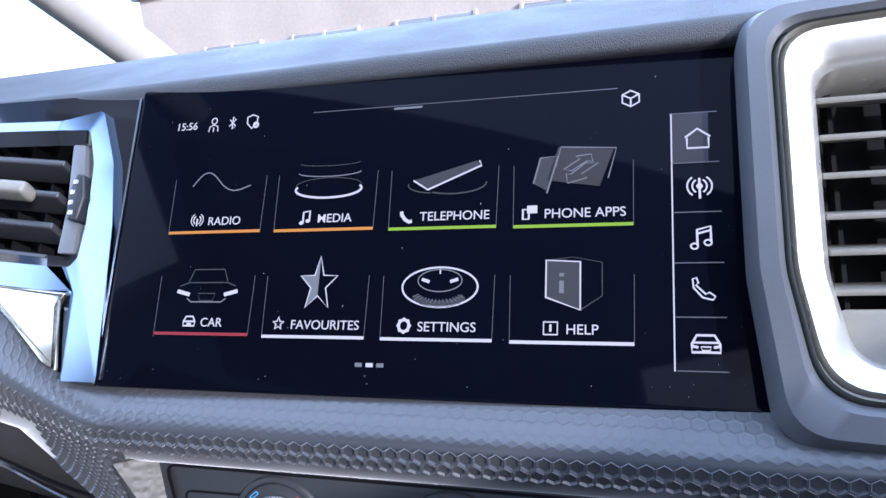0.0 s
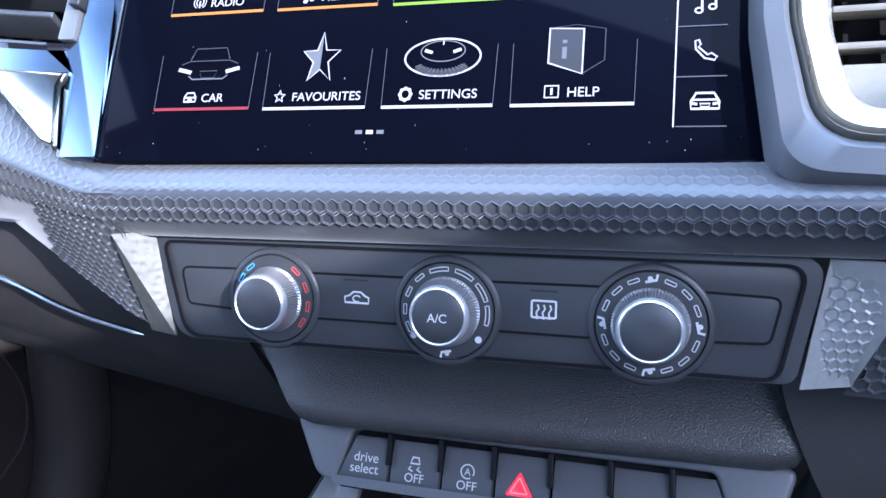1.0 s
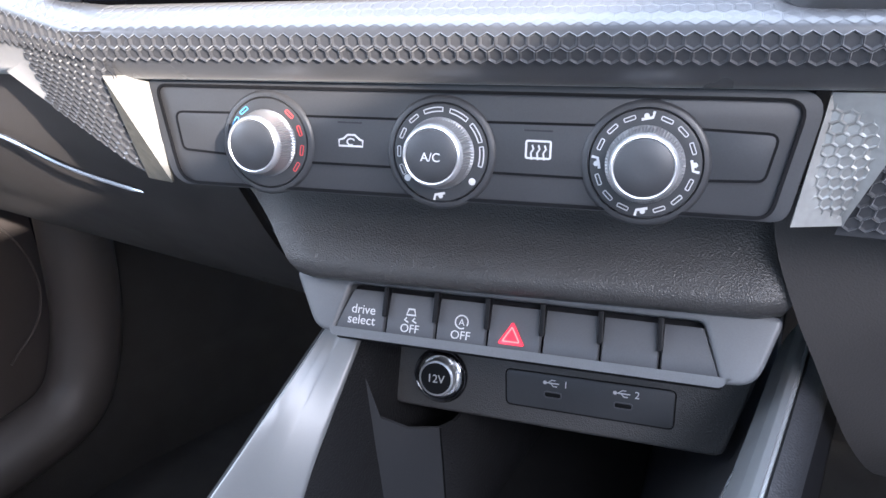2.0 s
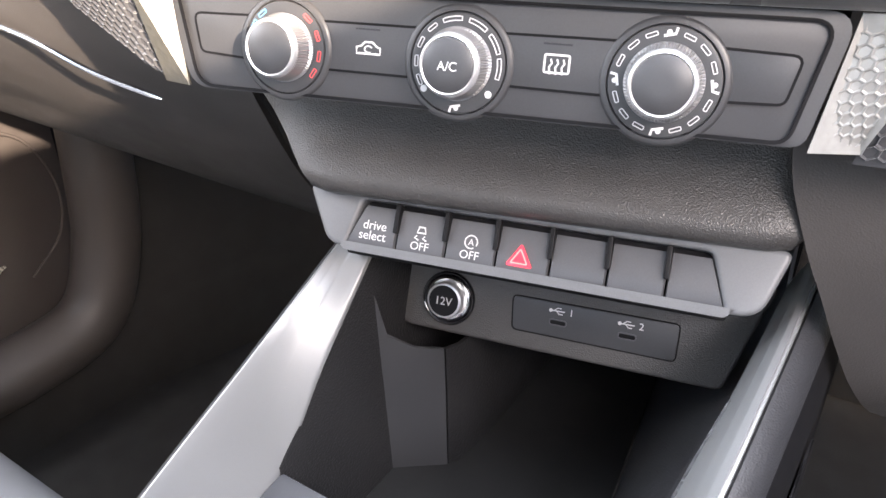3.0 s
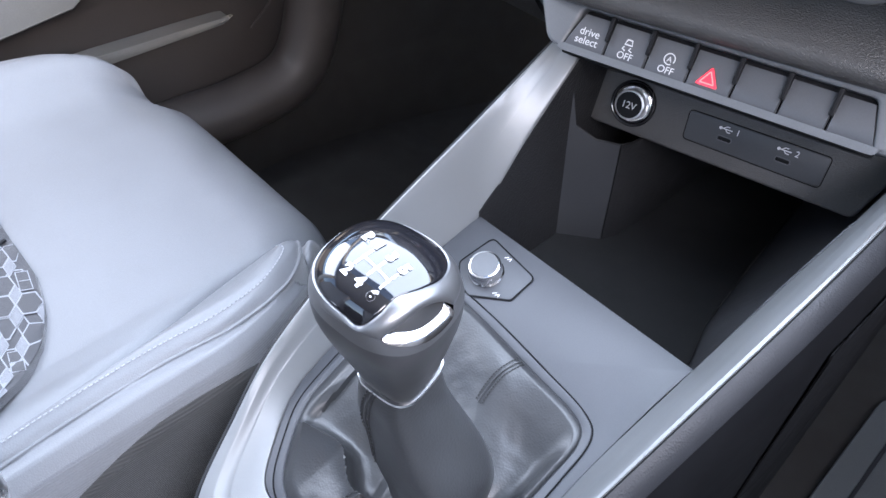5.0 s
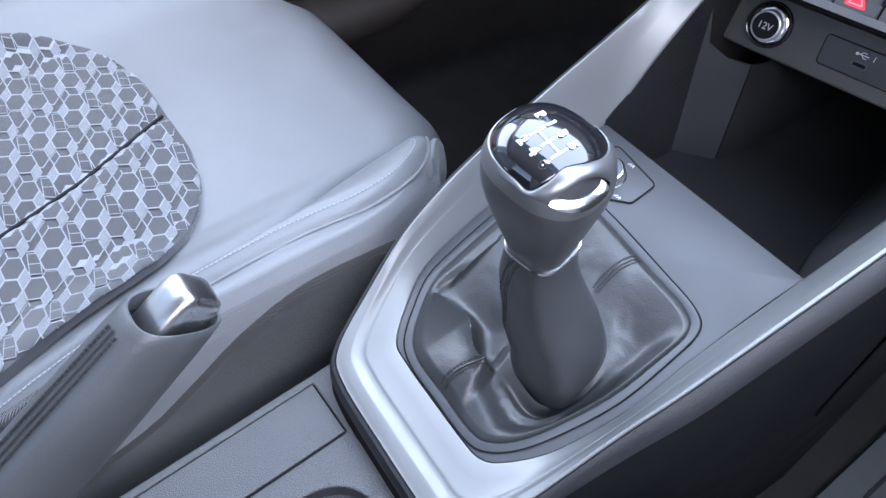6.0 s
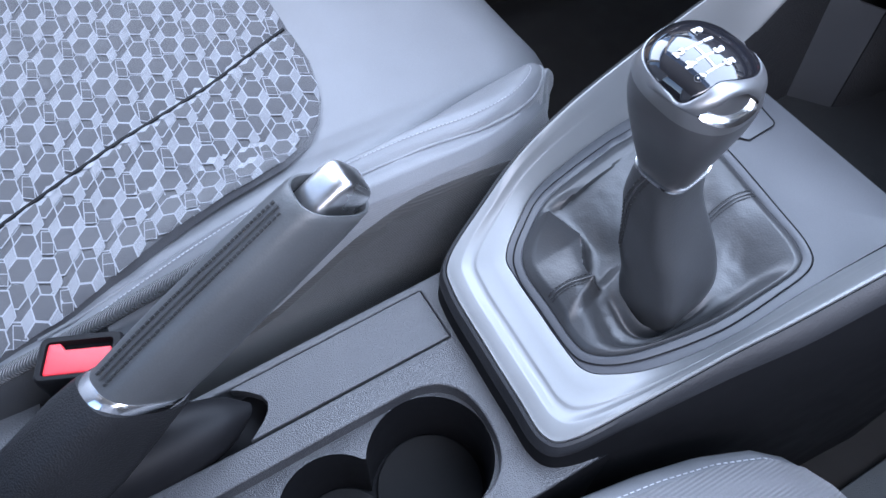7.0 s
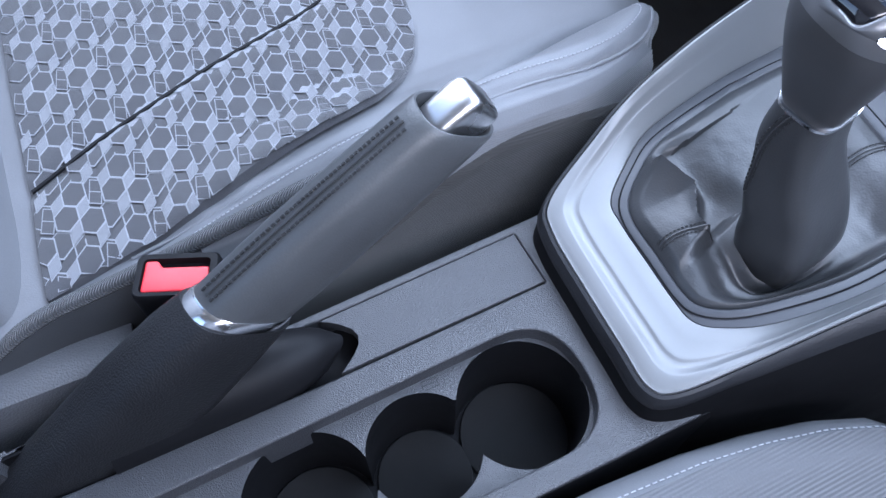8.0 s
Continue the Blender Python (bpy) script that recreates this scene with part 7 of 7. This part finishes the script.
tagged(part("bulkhead", box(1.5, 0.03, 0.75, shift(0, 0.74, 0.58)), CARPET), "dark carpeted bulkhead", "bulkhead", kind="structure")


def roof_z(x, y):
    return 1.45 - 0.10 * abs(x) ** 2 - 0.03 * max(0, y + 0.5) ** 2


def roof_panel(xs, ys):
    return loft([[Vector((x, y, roof_z(x, y))) for x in xs] for y in ys], thick=0.04)


tagged(part("door_jamb", box(0.03, 0.7, 0.75, shift(-0.815, 0.25, 0.55), 0.01, 2), BLACK_DEEP), "dark door jamb behind the pillar trim", "door jamb", kind="structure")
roof = tagged(thing("roof", "pale fabric headliner behind the windscreen", "roof"), kind="structure")
part("headliner", roof_panel((-0.62, -0.4, -0.2, 0, 0.2, 0.4, 0.62), (-1.6, -1.3, -1.0, -0.8, -0.6, -0.45, -0.36)), HEADLINER, roof)
tagged(part("rear_wall", box(1.5, 0.04, 0.75, shift(0, -1.6, 0.55)), BLACK_SOFT), "dark rear of the cabin", "rear wall", kind="structure")
for sx in (-1, 1):
    tagged(part("pillar", tube([(sx * 0.61, -0.34, 1.42), (sx * 0.72, 0.15, 1.25), (sx * 0.90, 0.7, 0.97)], 0.035, 10), HEADLINER), "pale windscreen pillar", "pillar", kind="structure")
    tagged(part("pillar", tube([(sx * 0.62, -0.78, 1.42), (sx * 0.72, -0.72, 0.9), (sx * 0.75, -0.7, 0.25)], 0.05, 10), HEADLINER), "pale centre pillar", "pillar", kind="structure")
# Unseen panel added to keep sun off the lower dash and console.
dd = tagged(thing("door_panel", "unseen dark grey driver door panel, raised to block low sun", "car door"), kind="structure")
part("panel", loft([[Vector((x, y, z)) for x, z in ((0.73, 0.24), (0.735, 0.44), (0.70, 0.50), (0.72, 0.60), (0.70, 0.70), (0.72, 0.86), (0.735, 0.98), (0.745, 1.095))] for y in (-1.5, -0.8, -0.2, 0.2, 0.6)], thick=0.03), DOOR_SKIN, dd, "dark grey moulded door skin")
tagged(part("sill", box(0.06, 2.0, 0.12, shift(0.76, -0.4, 0.24), 0.02, 3), BLACK_SOFT), "black door sill", "sill", kind="structure")

# ---- outside ----
tagged(part("ground", prism([(-300, -300), (300, -300), (300, 300), (-300, 300)], shift(0, 0, 0), 0.5), material("asphalt", (0.06, 0.06, 0.06), 0.9, grain=60, blotch=1.5, bump=0.4, depth=0.01)), "grey asphalt forecourt", "ground", kind="structure")
WALL_WHITE = material("white_cladding", (0.56, 0.49, 0.44), 0.6, grain=8, blotch=0.6)
bld = thing("showroom_building", "bright white low building across the forecourt", "building")
part("wall", box(40, 6, 5.5, shift(-6, 24, 2.75)), WALL_WHITE, bld)
part("roof_edge", box(40.6, 6.4, 0.5, shift(-6, 24, 5.6), 0.05, 2), material("grey_fascia", (0.35, 0.36, 0.37), 0.5), bld)
WIN = material("dim_window", (0.34, 0.37, 0.42), 0.1)
for i in range(7):
    w = part("window", box(3.0, 0.12, 2.4, shift(-21 + 4.6 * i, 20.97, 1.9), 0.03, 1), WIN, bld)
    for k in range(3):
        part("frame", box(0.12, 0.16, 2.5, shift(-22.5 + 4.6 * i + k * 1.5, 20.95, 1.9), 0.01, 1), WALL_WHITE, w)
def parked_car(name, label, x, y, turn, paint):
    c = thing(name, label, "car", group="parked cars")
    m = pose(x, y, 0, 0, 0, turn)
    secs = [(-2.0, 0.55, 0.75, 0.7), (-1.9, 0.35, 0.95, 0.8), (-1.2, 0.25, 1.0, 0.86), (-0.6, 0.25, 1.35, 0.86), (0.0, 0.25, 1.45, 0.86), (0.8, 0.25, 1.42, 0.86), (1.5, 0.25, 1.05, 0.84), (1.95, 0.35, 0.95, 0.78), (2.05, 0.55, 0.8, 0.7)]
    rows = [[Vector((px0, py0, z)) for px0, z in ((-w, lo), (-w - 0.02, (lo + 0.85) / 2), (-w, 0.85), (-w * 0.75, hi), (0, hi + 0.03), (w * 0.75, hi), (w, 0.85), (w + 0.02, (lo + 0.85) / 2), (w, lo))] for py0, lo, hi, w in secs]
    bm = loft(rows, closed=True, cap=True)
    bm.transform(m)
    part("body", bm, paint, c)
    for sx in (-1, 1):
        part("side_window", box(0.04, 1.9, 0.34, m @ shift(sx * 0.79, 0.1, 1.13) @ pose(0, 0, 0, 0, sx * -20, 0), 0.03, 2), WIN, c)
        for wy in (-1.25, 1.3):
            wh = part("wheel", lathe([(0.31, -0.1), (0.32, -0.08), (0.32, 0.08), (0.31, 0.1), (0.2, 0.09)], m @ shift(sx * 0.78, wy, 0.32) @ pose(0, 0, 0, 0, 90, 0), 24), BLACK_MATT, c)
            part("rim", lathe([(0.2, -0.11), (0.2, 0.11), (0.05, 0.12)], m @ shift(sx * 0.78, wy, 0.32) @ pose(0, 0, 0, 0, 90, 0), 20), SILVER, wh)
parked_car("parked_car", "blue parked car with a yellow light outside", -3.2, 11.5, 80, material("blue_paint", (0.05, 0.12, 0.3), 0.25, coat=0.5))
parked_car("parked_car", "dark red parked car outside", -1.0, 13.5, 84, material("red_paint", (0.45, 0.03, 0.05), 0.25, coat=0.5))
parked_car("parked_car", "white parked car outside", -8.5, 11.0, 75, material("white_paint", (0.75, 0.75, 0.75), 0.25, coat=0.5))
